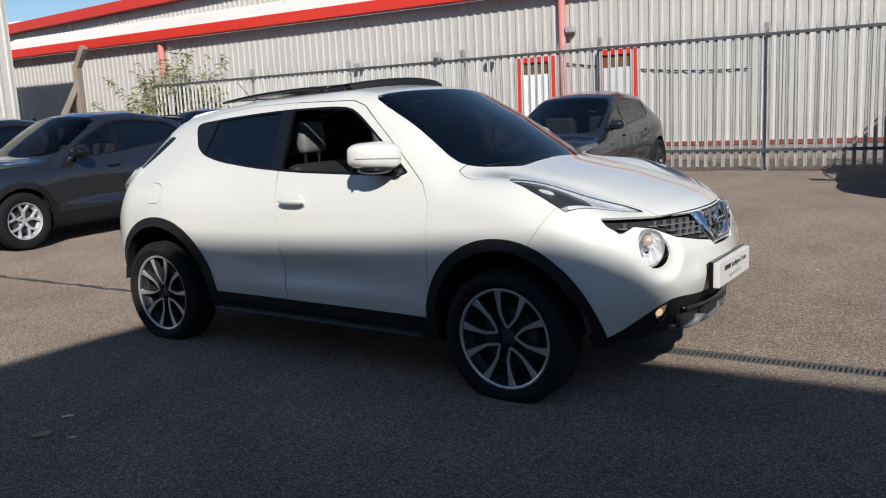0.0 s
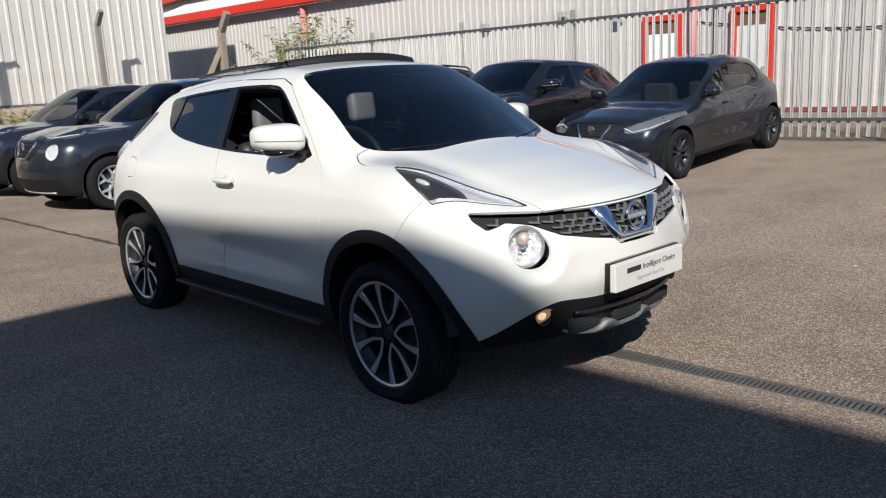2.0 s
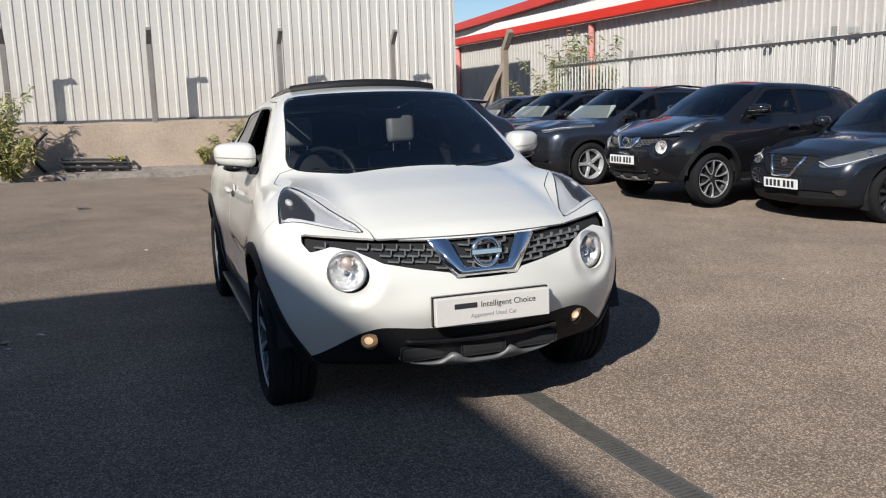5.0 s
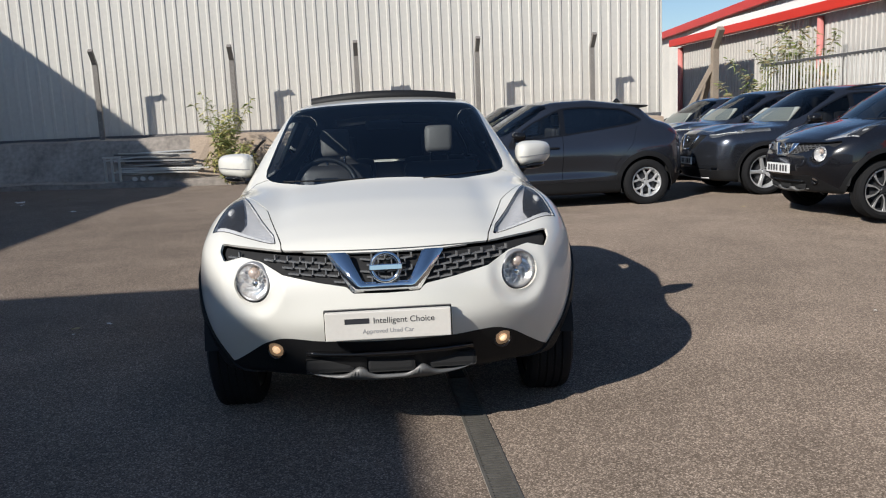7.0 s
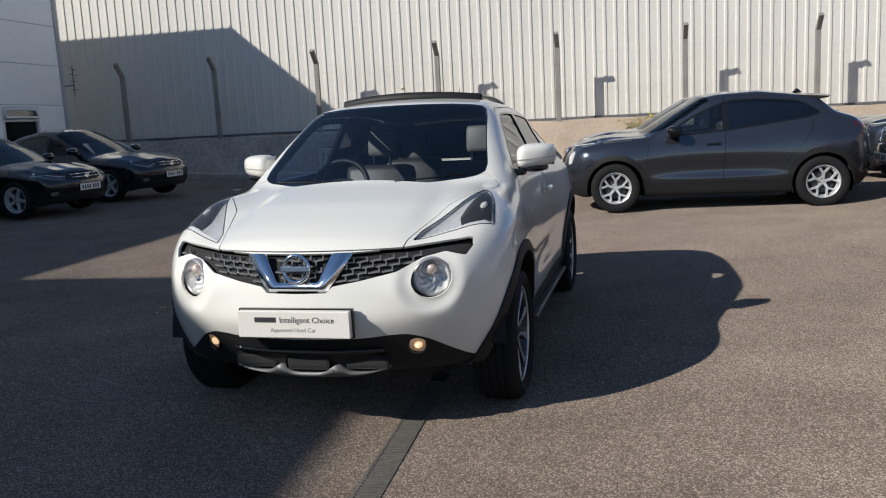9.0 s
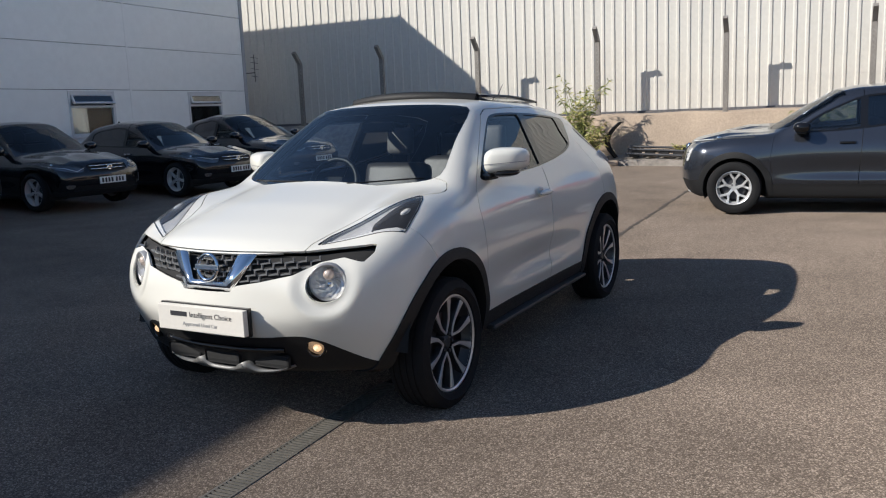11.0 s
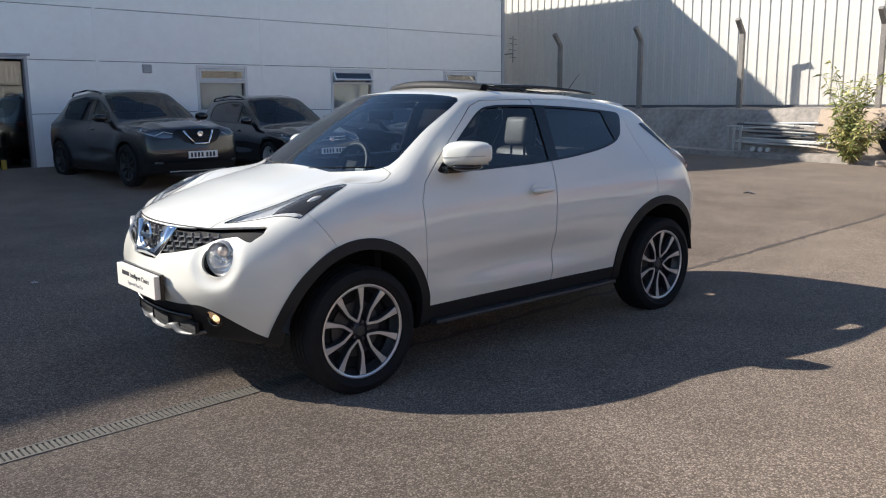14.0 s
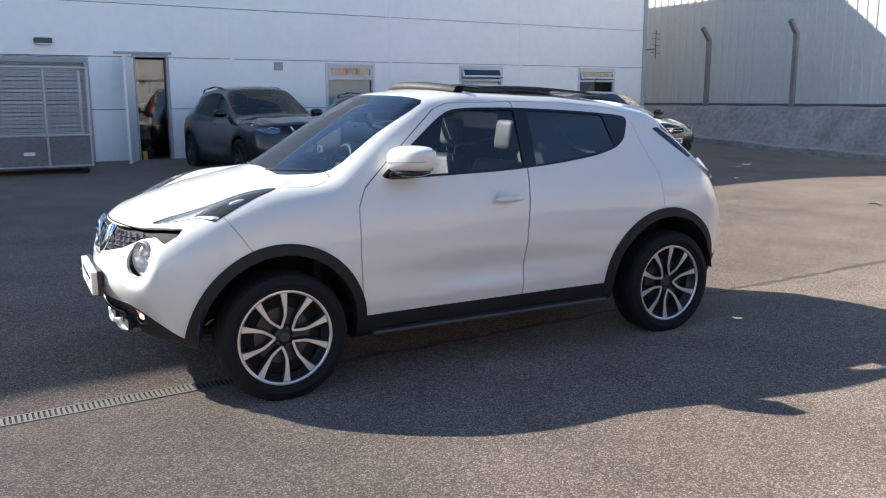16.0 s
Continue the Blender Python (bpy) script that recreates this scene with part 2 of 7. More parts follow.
def build_west_wall():
    u, v0, v1, z0, z1 = -18.34, -30.0, 8.93, 1.275, 7.1
    pts = rib_profile(v0, v1, 0.29, 0.024, 0.62, 0.09)
    vs, fs = extrude_profile(pts, z0, z1, lambda p, s: (u + p[1], p[0], s))
    n = len(pts)
    back = [(u - 0.25, v0, z0), (u - 0.25, v1, z0), (u - 0.25, v1, z1), (u - 0.25, v0, z1)]
    k = len(vs)
    vs += back
    fs += [(k, k + 1, k + 2, k + 3), (n - 1, k + 1, k + 2, 2 * n - 1), (0, n, k + 3, k)]
    ob = link_mesh("wall_west", vs, fs, WEST_CLAD)
    ob.matrix_world = YARD
    tagged(ob, "white ribbed steel cladding of a tall warehouse", "wall", kind="structure")
    # solid dark backing that stands for the shade in the gap
    bm = box(u - 0.22, u - 0.02, v0, v1 - 0.05, 0.6, z0)
    ob2 = part("trim", bm, JOINT_DARK)
    ob2.matrix_world = YARD
    tagged(ob2, "dark backing painted as the shaded gap under the warehouse cladding", "trim", kind="structure")
    bm = box(u - 12, u - 0.26, v0, v1, 0.0, z1)
    ob3 = part("warehouse_side", bm, WEST_CLAD)
    ob3.matrix_world = YARD
    tagged(ob3, "plain white end wall of the tall warehouse", "wall", kind="structure")


build_west_wall()


def build_bank():
    """The concrete bank and low wall under the warehouse, with its kerb."""
    vs, fs = [], []
    vv = [x * 0.5 for x in range(-60, 18)]
    for v in vv:
        g = ground_z(-16.1, v)
        w = smooth01((v + 5.5) / 3.0)           # upright wall to the north, sloping bank to the south
        toe = -16.45 - 0.45 * w
        for p in ((-16.08, g - 0.05), (-16.10, g + 0.13), (-16.25, g + 0.14), (toe, g + 0.16 + 0.06 * w), (-17.10, 1.18), (-17.5, 1.21), (-18.5, 1.225), (-18.5, 0.2)):
            vs.append((p[0], v, p[1] + 0.015 * math.sin(v * 3.1 + p[1] * 9)))
    k = 8
    faces_t, faces_c = [], []
    for i in range(len(vv) - 1):
        for j in range(k - 1):
            f = (i * k + j, i * k + j + 1, (i + 1) * k + j + 1, (i + 1) * k + j)
            (faces_t if vv[i] > -5.0 and j >= 3 else faces_c).append(f)
    for nm, ff, mt, lb in (("bank_concrete", faces_c, CONCRETE, "weathered sloping concrete bank with a kerb at its foot"),
                           ("bank_wall", faces_t, TAN_CONC, "tan rendered low wall under the warehouse")):
        ob = link_mesh(nm, vs, ff, mt)
        ob.matrix_world = YARD
        tagged(ob, lb, "wall", kind="structure")


build_bank()
# dark strip at the cladding's foot, standing for shade in the gap
gap = part("wall_gap", box(-18.305, -18.27, -30, 8.88, 1.19, 1.29), JOINT_DARK)
gap.matrix_world = YARD
tagged(gap, "dark strip painted as the shaded gap under the warehouse cladding", "trim", kind="structure")


def build_fence_posts():
    root = None
    for i, v in enumerate((-16.0, -12.93, -9.95, -6.81, -3.30, 0.0, 3.31, 6.55)):
        bm = bmesh.new()
        add_box(bm, -0.055, 0.055, -0.065, 0.065, -0.1, 2.0, bevel=0.012)
        lean = Matrix.Translation((0, 0, 1.98)) @ Matrix.Rotation(radians(42), 4, 'Y')
        add_box(bm, -0.055, 0.055, -0.06, 0.06, -0.02, 0.46, m=lean, bevel=0.012)
        ob = part("fence_post", bm, POST_CONC)
        ob.matrix_world = YARD @ pose(-17.42, v, 1.19)
        tagged(ob, "grey concrete fence post with a cranked top", "fence post", "posts along the warehouse")


build_fence_posts()


# ---------------------------------------------------------------- south building
SV, SU0, SU1, SH = -13.4, -15.25, 5.72, 7.56
S_WIN = [(-6.39, -5.11, 1.25, 2.30), (-10.15, -8.78, 1.25, 2.30), (-14.10, -12.72, 1.30, 2.30)]
S_DOOR = (-1.58, -0.85, 0.15, 2.39)
S_ROLL = (-0.02, 2.65, 0.05, 2.29)


def wall_with_holes(u0, u1, z0, z1, holes):
    """Front-facing panels (u0, u1, z0, z1) that leave the holes open."""
    us = sorted({u0, u1, *[h[0] for h in holes], *[h[1] for h in holes]})
    out = []
    for a, b in zip(us, us[1:]):
        zs = [z0]
        for h in sorted(holes, key=lambda h: h[2]):
            if h[0] <= a and b <= h[1]:
                zs += [h[2], h[3]]
        zs.append(z1)
        out += [(a, b, zs[i], zs[i + 1]) for i in range(0, len(zs), 2) if zs[i + 1] > zs[i]]
    return out


def build_south():
    holes = S_WIN + [S_DOOR, S_ROLL]
    base = part("wall_south", box(SU0, SU1, SV - 0.30, SV - 0.06, -0.2, 0.02), PANEL_GREY)
    base.matrix_world = YARD
    tagged(base, "light grey composite panel wall of the workshop building", "wall", kind="structure")
    # panels with open joints, cut by the openings
    rows = [-0.1, 1.28, 2.335, 3.385, 4.43, 5.48, 6.53, SH]
    cols = [SU0, -10.71, -6.82, -2.94, 0.94, 4.82, SU1]
    for a, b in zip(cols, cols[1:]):
        for c, d in zip(rows, rows[1:]):
            g = 0.007
            gx = 0.012
            for (p, q, r, s) in wall_with_holes(a + gx, b - gx, c + g, d - g, [h for h in holes if h[0] < b and h[1] > a and h[2] < d and h[3] > c]):
                if q - p < 0.01 or s - r < 0.01 or any(h[0] <= p + 1e-4 and q <= h[1] + 1e-4 and h[2] <= r + 1e-4 and s <= h[3] + 1e-4 for h in holes):
                    continue
                o = part("panel", box(p, q, SV - 0.06, SV, r, s), PANEL_GREY, base)
    bm = bmesh.new()
    for (p, q, r, s) in wall_with_holes(SU0, SU1, 0.02, SH, holes):
        add_box(bm, p, q, SV - 0.30, SV - 0.065, r, s)
    part("wall_core", bm, JOINT_DARK, base)
    for c in cols[1:-1]:
        part("joint_cover", box(c - 0.035, c + 0.035, SV - 0.05, SV + 0.004, 2.34 if c == 0.94 else 0.0, SH), PANEL_GREY, base)
    # roof edge, back and an unseen wing, placed for its shadow on the yard
    wing = part("wall_wing", box(SU1 + 0.02, 40, -30, -8.98, -0.1, SH), PANEL_GREY)
    wing.matrix_world = YARD
    tagged(wing, "grey panelled wing of the workshop building", "wall", kind="structure")
    rear = part("wall_rear", box(SU0, SU1, -30, -17.8, -0.1, SH), PANEL_GREY)
    rear.matrix_world = YARD
    tagged(rear, "grey rear part of the workshop building", "wall", kind="structure")
    roof = part("roof", box(SU0, SU1, -17.8, SV - 0.31, SH - 0.15, SH), PANEL_GREY)
    roof.matrix_world = YARD
    tagged(roof, "flat roof of the workshop building", "roof", kind="structure")
    end = part("wall_end", box(SU0, SU0 + 0.2, -17.8, SV - 0.31, -0.1, SH - 0.16), PANEL_GREY)
    end.matrix_world = YARD
    tagged(end, "grey end wall of the workshop building", "wall", kind="structure")
    fl = part("floor_inside", box(SU0 + 0.2, SU1, -17.8, SV - 0.31, 0.05, 0.17), CONCRETE)
    fl.matrix_world = YARD
    tagged(fl, "concrete floor inside the workshop", "floor", kind="structure")


build_south()


# ---------------------------------------------------------------- north: palisade fence and red-trimmed building
NV = 16.2


def ribbed_wall(name, u0, u1, v, z0, z1, pitch, label, mat):
    pts = rib_profile(u0, u1, pitch, 0.03)
    vs, fs = extrude_profile(pts, z0, z1, lambda p, s: (p[0], v - p[1], s))
    k, n = len(vs), len(pts)
    vs += [(u0, v + 0.2, z0), (u1, v + 0.2, z0), (u1, v + 0.2, z1), (u0, v + 0.2, z1)]
    fs += [(k, k + 1, k + 2, k + 3), (0, n, k + 3, k), (n - 1, k + 1, k + 2, 2 * n - 1)]
    w = link_mesh(name, vs, fs, mat)
    w.matrix_world = NORTH
    return tagged(w, label, "wall", kind="structure")


def build_north():
    ribbed_wall("wall_north", -33.4, 30, NV, 0.0, 4.3, 0.26, "white ribbed cladding of a long low unit with red trim", WHITE_CLAD)
    far = NORTH @ pose(-26, 20, 0, 0, 0, -6.1)          # the taller unit stands at a slight angle
    w = ribbed_wall("wall_north_far", -45, 10, 0.42, 0.0, 6.5, 0.3, "cream ribbed wall of the taller unit behind", CREAM_CLAD)
    w.matrix_world = far
    for nm, u0, v, z0, z1, lb in (("fascia", -33.8, NV - 0.45, 4.30, 4.63, "bright red fascia along the eaves of the low unit"),
                                  ("fascia_far", -45, 0.0, 6.36, 6.82, "bright red fascia of the taller unit behind")):
        f = part(nm, box(u0, 30 if nm == "fascia" else 10, v, v + 0.40, z0, z1, bevel=0.02), RED)
        f.matrix_world = NORTH if nm == "fascia" else far
        tagged(f, lb, "trim", kind="structure")
    for nm, u0, va, vb, za, zb, lb in (("roof_north", -33.6, NV - 0.1, NV + 2.2, 4.60, 5.45, "pale ribbed sheet roof of the low unit"),
                                       ("roof_north_far", -45, 0.2, 18, 6.80, 8.6, "pale ribbed sheet roof of the taller unit")):
        pts = rib_profile(u0, 30 if nm == "roof_north" else 10, 0.30, 0.04)
        vs, fs = extrude_profile(pts, 0, 1, lambda p, s: (p[0], va + (vb - va) * s, za + (zb - za) * s + p[1]))
        r = link_mesh(nm, vs, fs, ROOF_SHEET)
        r.matrix_world = NORTH if nm == "roof_north" else far
        tagged(r, lb, "roof", kind="structure")
    # plinth strip, doors, pipes
    o = part("plinth", box(-33.4, 30, NV - 0.09, NV - 0.035, 0.0, 0.245), POST_CONC)
    o.matrix_world = NORTH
    tagged(o, "dark concrete plinth at the foot of the low unit", "trim", kind="structure")
    o = part("plinth_trim", box(-33.4, 30, NV - 0.11, NV - 0.035, 0.247, 0.345), RED_BROWN)
    o.matrix_world = NORTH
    tagged(o, "dull red strip along the foot of the cladding", "trim", kind="structure")
    for i, (u0, u1, zt, lf) in enumerate(((-7.22, -6.12, 2.66, PANEL_GREY), (-4.90, -3.88, 2.70, PLATE_WHITE_WALL), (-35.6, -34.5, 2.5, RED))):
        v = NV if i < 2 else 21.4
        d = empty("door_%d" % (i + 2), NORTH @ pose((u0 + u1) / 2, v - 0.03, 0), "pale door in a bright red frame on the low unit", "door", kind="structure")
        w = (u1 - u0) / 2
        for a, b, c, e in ((-w, -w + 0.14, 0.2, zt), (w - 0.14, w, 0.2, zt), (-w + 0.14, w - 0.14, zt - 0.14, zt)):
            part("door_frame", box(a, b, -0.12, 0.02, c, e, bevel=0.008), RED, d, "bright red frame")
        part("door_leaf", box(-w + 0.145, w - 0.145, -0.055, 0.0, 0.22, zt - 0.45), lf, d)
        part("door_light", box(-w + 0.145, w - 0.145, -0.05, 0.0, zt - 0.44, zt - 0.145), BROWN_GLASS, d, "brown glazed panel over the door")
        part("door_handle", box(w - 0.24, w - 0.20, -0.11, -0.055, 1.1, 1.3, bevel=0.008), GALV, d)
    for u, r in ((-33.1, 0.12), (-21.15, 0.11), (-5.83, 0.09)):
        p = part("downpipe", tube((0, 0, 0.1), (0, 0, 4.2), r, sides=14), PINK, None, "", True)
        p.matrix_world = NORTH @ pose(u, NV - 0.16, 0)
        tagged(p, "faded pink-red downpipe on the ribbed wall", "downpipe")
    bm = bmesh.new()
    hang = [(-5.8 + 0.38 * k, 2.44 - 0.29 * math.sin(math.pi * min(k / 20, 1)) - 0.013 * k) for k in range(13)]
    for a, b in zip(hang, hang[1:]):
        add_tube(bm, (a[0], NV - 0.06, a[1]), (b[0], NV - 0.06, b[1]), 0.018, sides=6)
    bmesh.ops.remove_doubles(bm, verts=bm.verts, dist=0.006)
    o = part("wall_cable", bm, DARK_METAL)
    o.matrix_world = NORTH
    tagged(o, "dark cable sagging along the ribbed wall", "cable")
    for u, z in ((-5.55, 3.2), (-12.4, 2.75), (-9.6, 2.85), (-7.9, 2.6)):
        d = empty("wall_light", NORTH @ pose(u, NV - 0.06, z), "small grey bracket lamp on the ribbed wall", "lamp")
        part("bracket", box(-0.05, 0.05, -0.12, 0.02, -0.03, 0.05, bevel=0.01), GALV, d)
        part("head", box(-0.16, 0.10, -0.24, -0.10, 0.0, 0.17, bevel=0.03), GALV, d)
    o = part("roof_vent", box(-0.9, 0.9, -0.5, 0.5, 0, 0.55, bevel=0.08), ROOF_SHEET)
    o.matrix_world = NORTH @ pose(-44.0, NV + 9.0, 7.1)
    tagged(o, "boxy grey ventilator on the far roof", "ventilator")


build_north()


# galvanised rails with their shadow put into the colour
RAIL_SHADED = material("shaded_galvanised_steel", (0.11, 0.11, 0.115), 0.55, 0.5, var=0.2, scale=10)


def build_palisade():
    U0, U1, FV = -16.2, 12.5, 11.5
    fence = empty("palisade_fence", NORTH @ pose(0, FV, 0), "galvanised steel palisade fence with pointed pales", "fence")
    # one pale: a W-section strip with a three-pointed top
    prof = [(-0.034, 0.0), (-0.022, 0.012), (-0.010, 0.0), (0.010, 0.0), (0.022, 0.012), (0.034, 0.0)]
    vs, fs = [], []
    zs = (0.10, 2.48)
    for z in zs:
        vs += [(x, -y, z) for x, y in prof]
    fs += [(i, i + 1, 7 + i - 0, 6 + i) for i in range(5)]
    for i, (cx, dx, tip) in enumerate(((-0.028, -0.03, 2.68), (0.0, 0.0, 2.74), (0.028, 0.03, 2.68))):
        b = len(vs)
        a0 = 6 + i * 2 if i < 2 else 10
        vs += [(cx + dx, -0.03 if i != 1 else 0.01, tip)]
        fs += [(6 + (0, 2, 4)[i], 6 + (1, 3, 5)[i], b)]
    b = len(vs)
    pale = bpy.data.meshes.new("pale")
    pale.from_pydata(vs, [], fs)
    pale.materials.append(GALV)
    n = int((U1 - U0) / 0.157)
    for i in range(n):
        o = new("pale", pale)
        o.parent = fence
        o.matrix_basis = pose(U0 + 0.08 + i * 0.157, -0.03 + random.uniform(-0.004, 0.004), random.uniform(-0.012, 0.012), 0, random.uniform(-0.5, 0.5), 0)
    x = -15.66
    while x < U1:
        bm = bmesh.new()
        add_box(bm, x - 0.05, x + 0.05, 0.035, 0.09, 0, 2.66, bevel=0.006)
        part("post", bm, GALV, fence)
        x += 3.13
    # dark colour of the rails stands for the shadow under them
    for z in (0.40, 2.44):
        part("rail", box(U0, U1, -0.075, -0.045, z - 0.028, z + 0.028, bevel=0.004), RAIL_SHADED, fence, "galvanised angle rail, coloured dark for its shadow")


build_palisade()


# ---------------------------------------------------------------- car bodies: rounded intersections of profile surfaces
def curve(points, blur=0.0):
    """A smooth function through (s, value) points; blur rounds its corners, in units of s."""
    pts = sorted(points)
    s = np.array([p[0] for p in pts], float)
    v = np.array([p[1] for p in pts], float)
    d = np.linspace(s[0] - 0.6, s[-1] + 0.6, 900)
    y = np.interp(d, s, v)
    if blur > 0:
        step = d[1] - d[0]
        r = max(2, int(3 * blur / step))
        k = np.exp(-0.5 * (np.arange(-r, r + 1) * step / blur) ** 2)
        k /= k.sum()
        y = np.convolve(np.pad(y, r, mode='edge'), k, mode='valid')
    return lambda q: np.interp(q, d, y)


def smax(a, b, k):
    h = np.maximum(k - np.abs(a - b), 0) / k
    return np.maximum(a, b) + h * h * k * 0.25


def bell(q, c, w):
    return np.exp(-((q - c) / w) ** 2)


def body_function(sp):
    """The car's outer skin as F(x, y, z) = 0 from its spec of curves."""
    top, side = curve(sp["top"], sp.get("top_blur", 0.05)), curve(sp["side"], 0.05)
    nose, rear, low = curve(sp["nose"], 0.04), curve(sp["rear"], 0.05), curve(sp["low"], 0.12)
    crown, sweep, taper = curve(sp["crown"], 0.12), curve(sp["sweep"], 0.12), curve(sp["taper"], 0.15)
    cab = curve(sp["cabin"], 0.15)

    def F(x, y, z):
        ay = np.abs(y)
        w = side(z) * taper(x) * (1 - (1 - cab(x)) * np.clip((z - 1.0) / 0.3, 0, 1))
        for bx, bz, wx, wz, amp in sp["bulge"]:
            w = w + amp * bell(x, bx, wx) * bell(z, bz, wz)
        f_side = (ay - w) * 0.95
        f_top = (z - (top(x + sweep(x) * y * y) - crown(x) * y * y)) * 0.85
        for bx, by, wx, wy, amp in sp.get("ridge", ()):
            f_top = f_top - amp * bell(x, bx, wx) * bell(ay, by, wy)
        f_nose = x - (nose(z) - sp["nose_y"] * y * y - 2.2 * np.maximum(ay - 0.66, 0) ** 2)
        for by, bz, wy, wz, amp in sp.get("nose_bump", ()):
            f_nose = f_nose - amp * bell(ay, by, wy) * bell(z, bz, wz)
        for by, bz, r0, r1, deep in sp.get("wells", ()):
            d = np.clip((r1 - np.hypot(ay - by, (z - bz) * 0.95)) / (r1 - r0), 0, 1)
            f_nose = f_nose + deep * d * d * (3 - 2 * d)
        f_rear = (rear(z) + sp["rear_y"] * y * y + 2.0 * np.maximum(ay - 0.66, 0) ** 2) - x
        f = smax(f_side, f_top, sp.get("edge", 0.09))
        f = smax(f, f_nose, sp.get("nose_edge", 0.07))
        f = smax(f, f_rear, 0.10)
        return smax(f, low(x) - z, 0.05)
    return F


def skin(F, lo, hi, step):
    """A smooth mesh of F = 0: vertices, outward normals, triangles."""
    ax = [np.arange(lo[i], hi[i] + step, step) for i in range(3)]
    g = np.meshgrid(*ax, indexing='ij')
    f = F(*g).astype(float)
    s = f < 0
    nx, ny, nz = f.shape
    c = np.zeros((nx - 1, ny - 1, nz - 1), int)
    for dx in (0, 1):
        for dy in (0, 1):
            for dz in (0, 1):
                c += s[dx:nx - 1 + dx, dy:ny - 1 + dy, dz:nz - 1 + dz]
    cells = (c > 0) & (c < 8)
    idx = -np.ones(cells.shape, int)
    ii = np.argwhere(cells)
    idx[cells] = np.arange(len(ii))
    V = np.array(lo) + (ii + 0.5) * step
    quads = []
    for a in range(3):
        b, d = [(1, 2), (2, 0), (0, 1)][a]
        sl0 = [slice(1, -1)] * 3
        sl1 = [slice(1, -1)] * 3
        sl0[a], sl1[a] = slice(0, -1), slice(1, None)
        s0, s1 = s[tuple(sl0)], s[tuple(sl1)]
        for flip, e in ((False, s0 & ~s1), (True, ~s0 & s1)):
            p = np.argwhere(e)
            off = np.ones(3, int)
            off[a] = 0
            p = p + off
            def cell(db, dd):
                q = p.copy()
                q[:, b] += db
                q[:, d] += dd
                return idx[q[:, 0], q[:, 1], q[:, 2]]
            q = np.stack([cell(-1, -1), cell(0, -1), cell(0, 0), cell(-1, 0)], 1)
            quads.append(q[:, ::-1] if flip else q)
    Q = np.concatenate(quads)
    Q = Q[(Q >= 0).all(1)]
    eps = 0.004
    for _ in range(4):
        G = grad(F, V, eps)
        n2 = np.maximum((G * G).sum(1), 0.05)
        stepv = (F(V[:, 0], V[:, 1], V[:, 2]) / n2)[:, None] * G
        ln = np.linalg.norm(stepv, axis=1, keepdims=True)
        V = V - stepv * np.minimum(1, step / np.maximum(ln, 1e-9))
    T = np.concatenate([Q[:, [0, 1, 2]], Q[:, [0, 2, 3]]])
    return V, T


def grad(F, V, eps=0.012):
    G = np.zeros_like(V)
    for i in range(3):
        d = np.zeros(3)
        d[i] = eps
        a, b = V + d, V - d
        G[:, i] = (F(a[:, 0], a[:, 1], a[:, 2]) - F(b[:, 0], b[:, 1], b[:, 2])) / (2 * eps)
    return G


def clip(V, T, f):
    """Cut a triangle mesh along f = 0. Returns the grown vertices and the triangles inside (f < 0) and outside."""
    f = np.where(np.abs(f) < 1e-7, 1e-7, f)
    neg = f[T] < 0
    k = neg.sum(1)
    inside, outside = [T[k == 3]], [T[k == 0]]
    V = list(map(tuple, V))
    made, ins, outs = {}, [], []

    def cut(a, b):
        key = (a, b) if a < b else (b, a)
        if key not in made:
            t = f[a] / (f[a] - f[b])
            made[key] = len(V)
            V.append(tuple(V[a][i] + t * (V[b][i] - V[a][i]) for i in range(3)))
        return made[key]

    for tri, n in zip(T[(k == 1) | (k == 2)], neg[(k == 1) | (k == 2)]):
        odd = int(np.argmax(n)) if n.sum() == 1 else int(np.argmin(n))
        a, b, c = (int(tri[(odd + i) % 3]) for i in range(3))
        ab, ac = cut(a, b), cut(a, c)
        one, two = (ins, outs) if n.sum() == 1 else (outs, ins)
        one.append((a, ab, ac))
        two += [(ab, b, c), (ab, c, ac)]
    fin = np.concatenate([inside[0], np.array(ins, int).reshape(-1, 3)])
    fout = np.concatenate([outside[0], np.array(outs, int).reshape(-1, 3)])
    return np.array(V), fin, fout


def outline(pts, rounds=2):
    """A closed outline with its corners rounded."""
    p = np.array(pts, float)
    for _ in range(rounds):
        q = np.roll(p, -1, 0)
        p = np.stack([0.8 * p + 0.2 * q, 0.2 * p + 0.8 * q], 1).reshape(-1, 2)
    return p


def inside_of(P, poly):
    """Signed distance of 2D points to a closed polygon, negative inside."""
    d2 = np.full(len(P), 1e9)
    odd = np.zeros(len(P), bool)
    for a, b in zip(poly, np.roll(poly, -1, 0)):
        e, w = b - a, P - a
        t = np.clip((w @ e) / max(e @ e, 1e-12), 0, 1)
        q = w - t[:, None] * e
        d2 = np.minimum(d2, (q * q).sum(1))
        c = (a[1] > P[:, 1]) != (b[1] > P[:, 1])
        with np.errstate(divide='ignore', invalid='ignore'):
            xx = a[0] + (P[:, 1] - a[1]) * (b[0] - a[0]) / (b[1] - a[1])
        odd ^= c & (P[:, 0] < xx)
    return np.where(odd, -1, 1) * np.sqrt(d2)


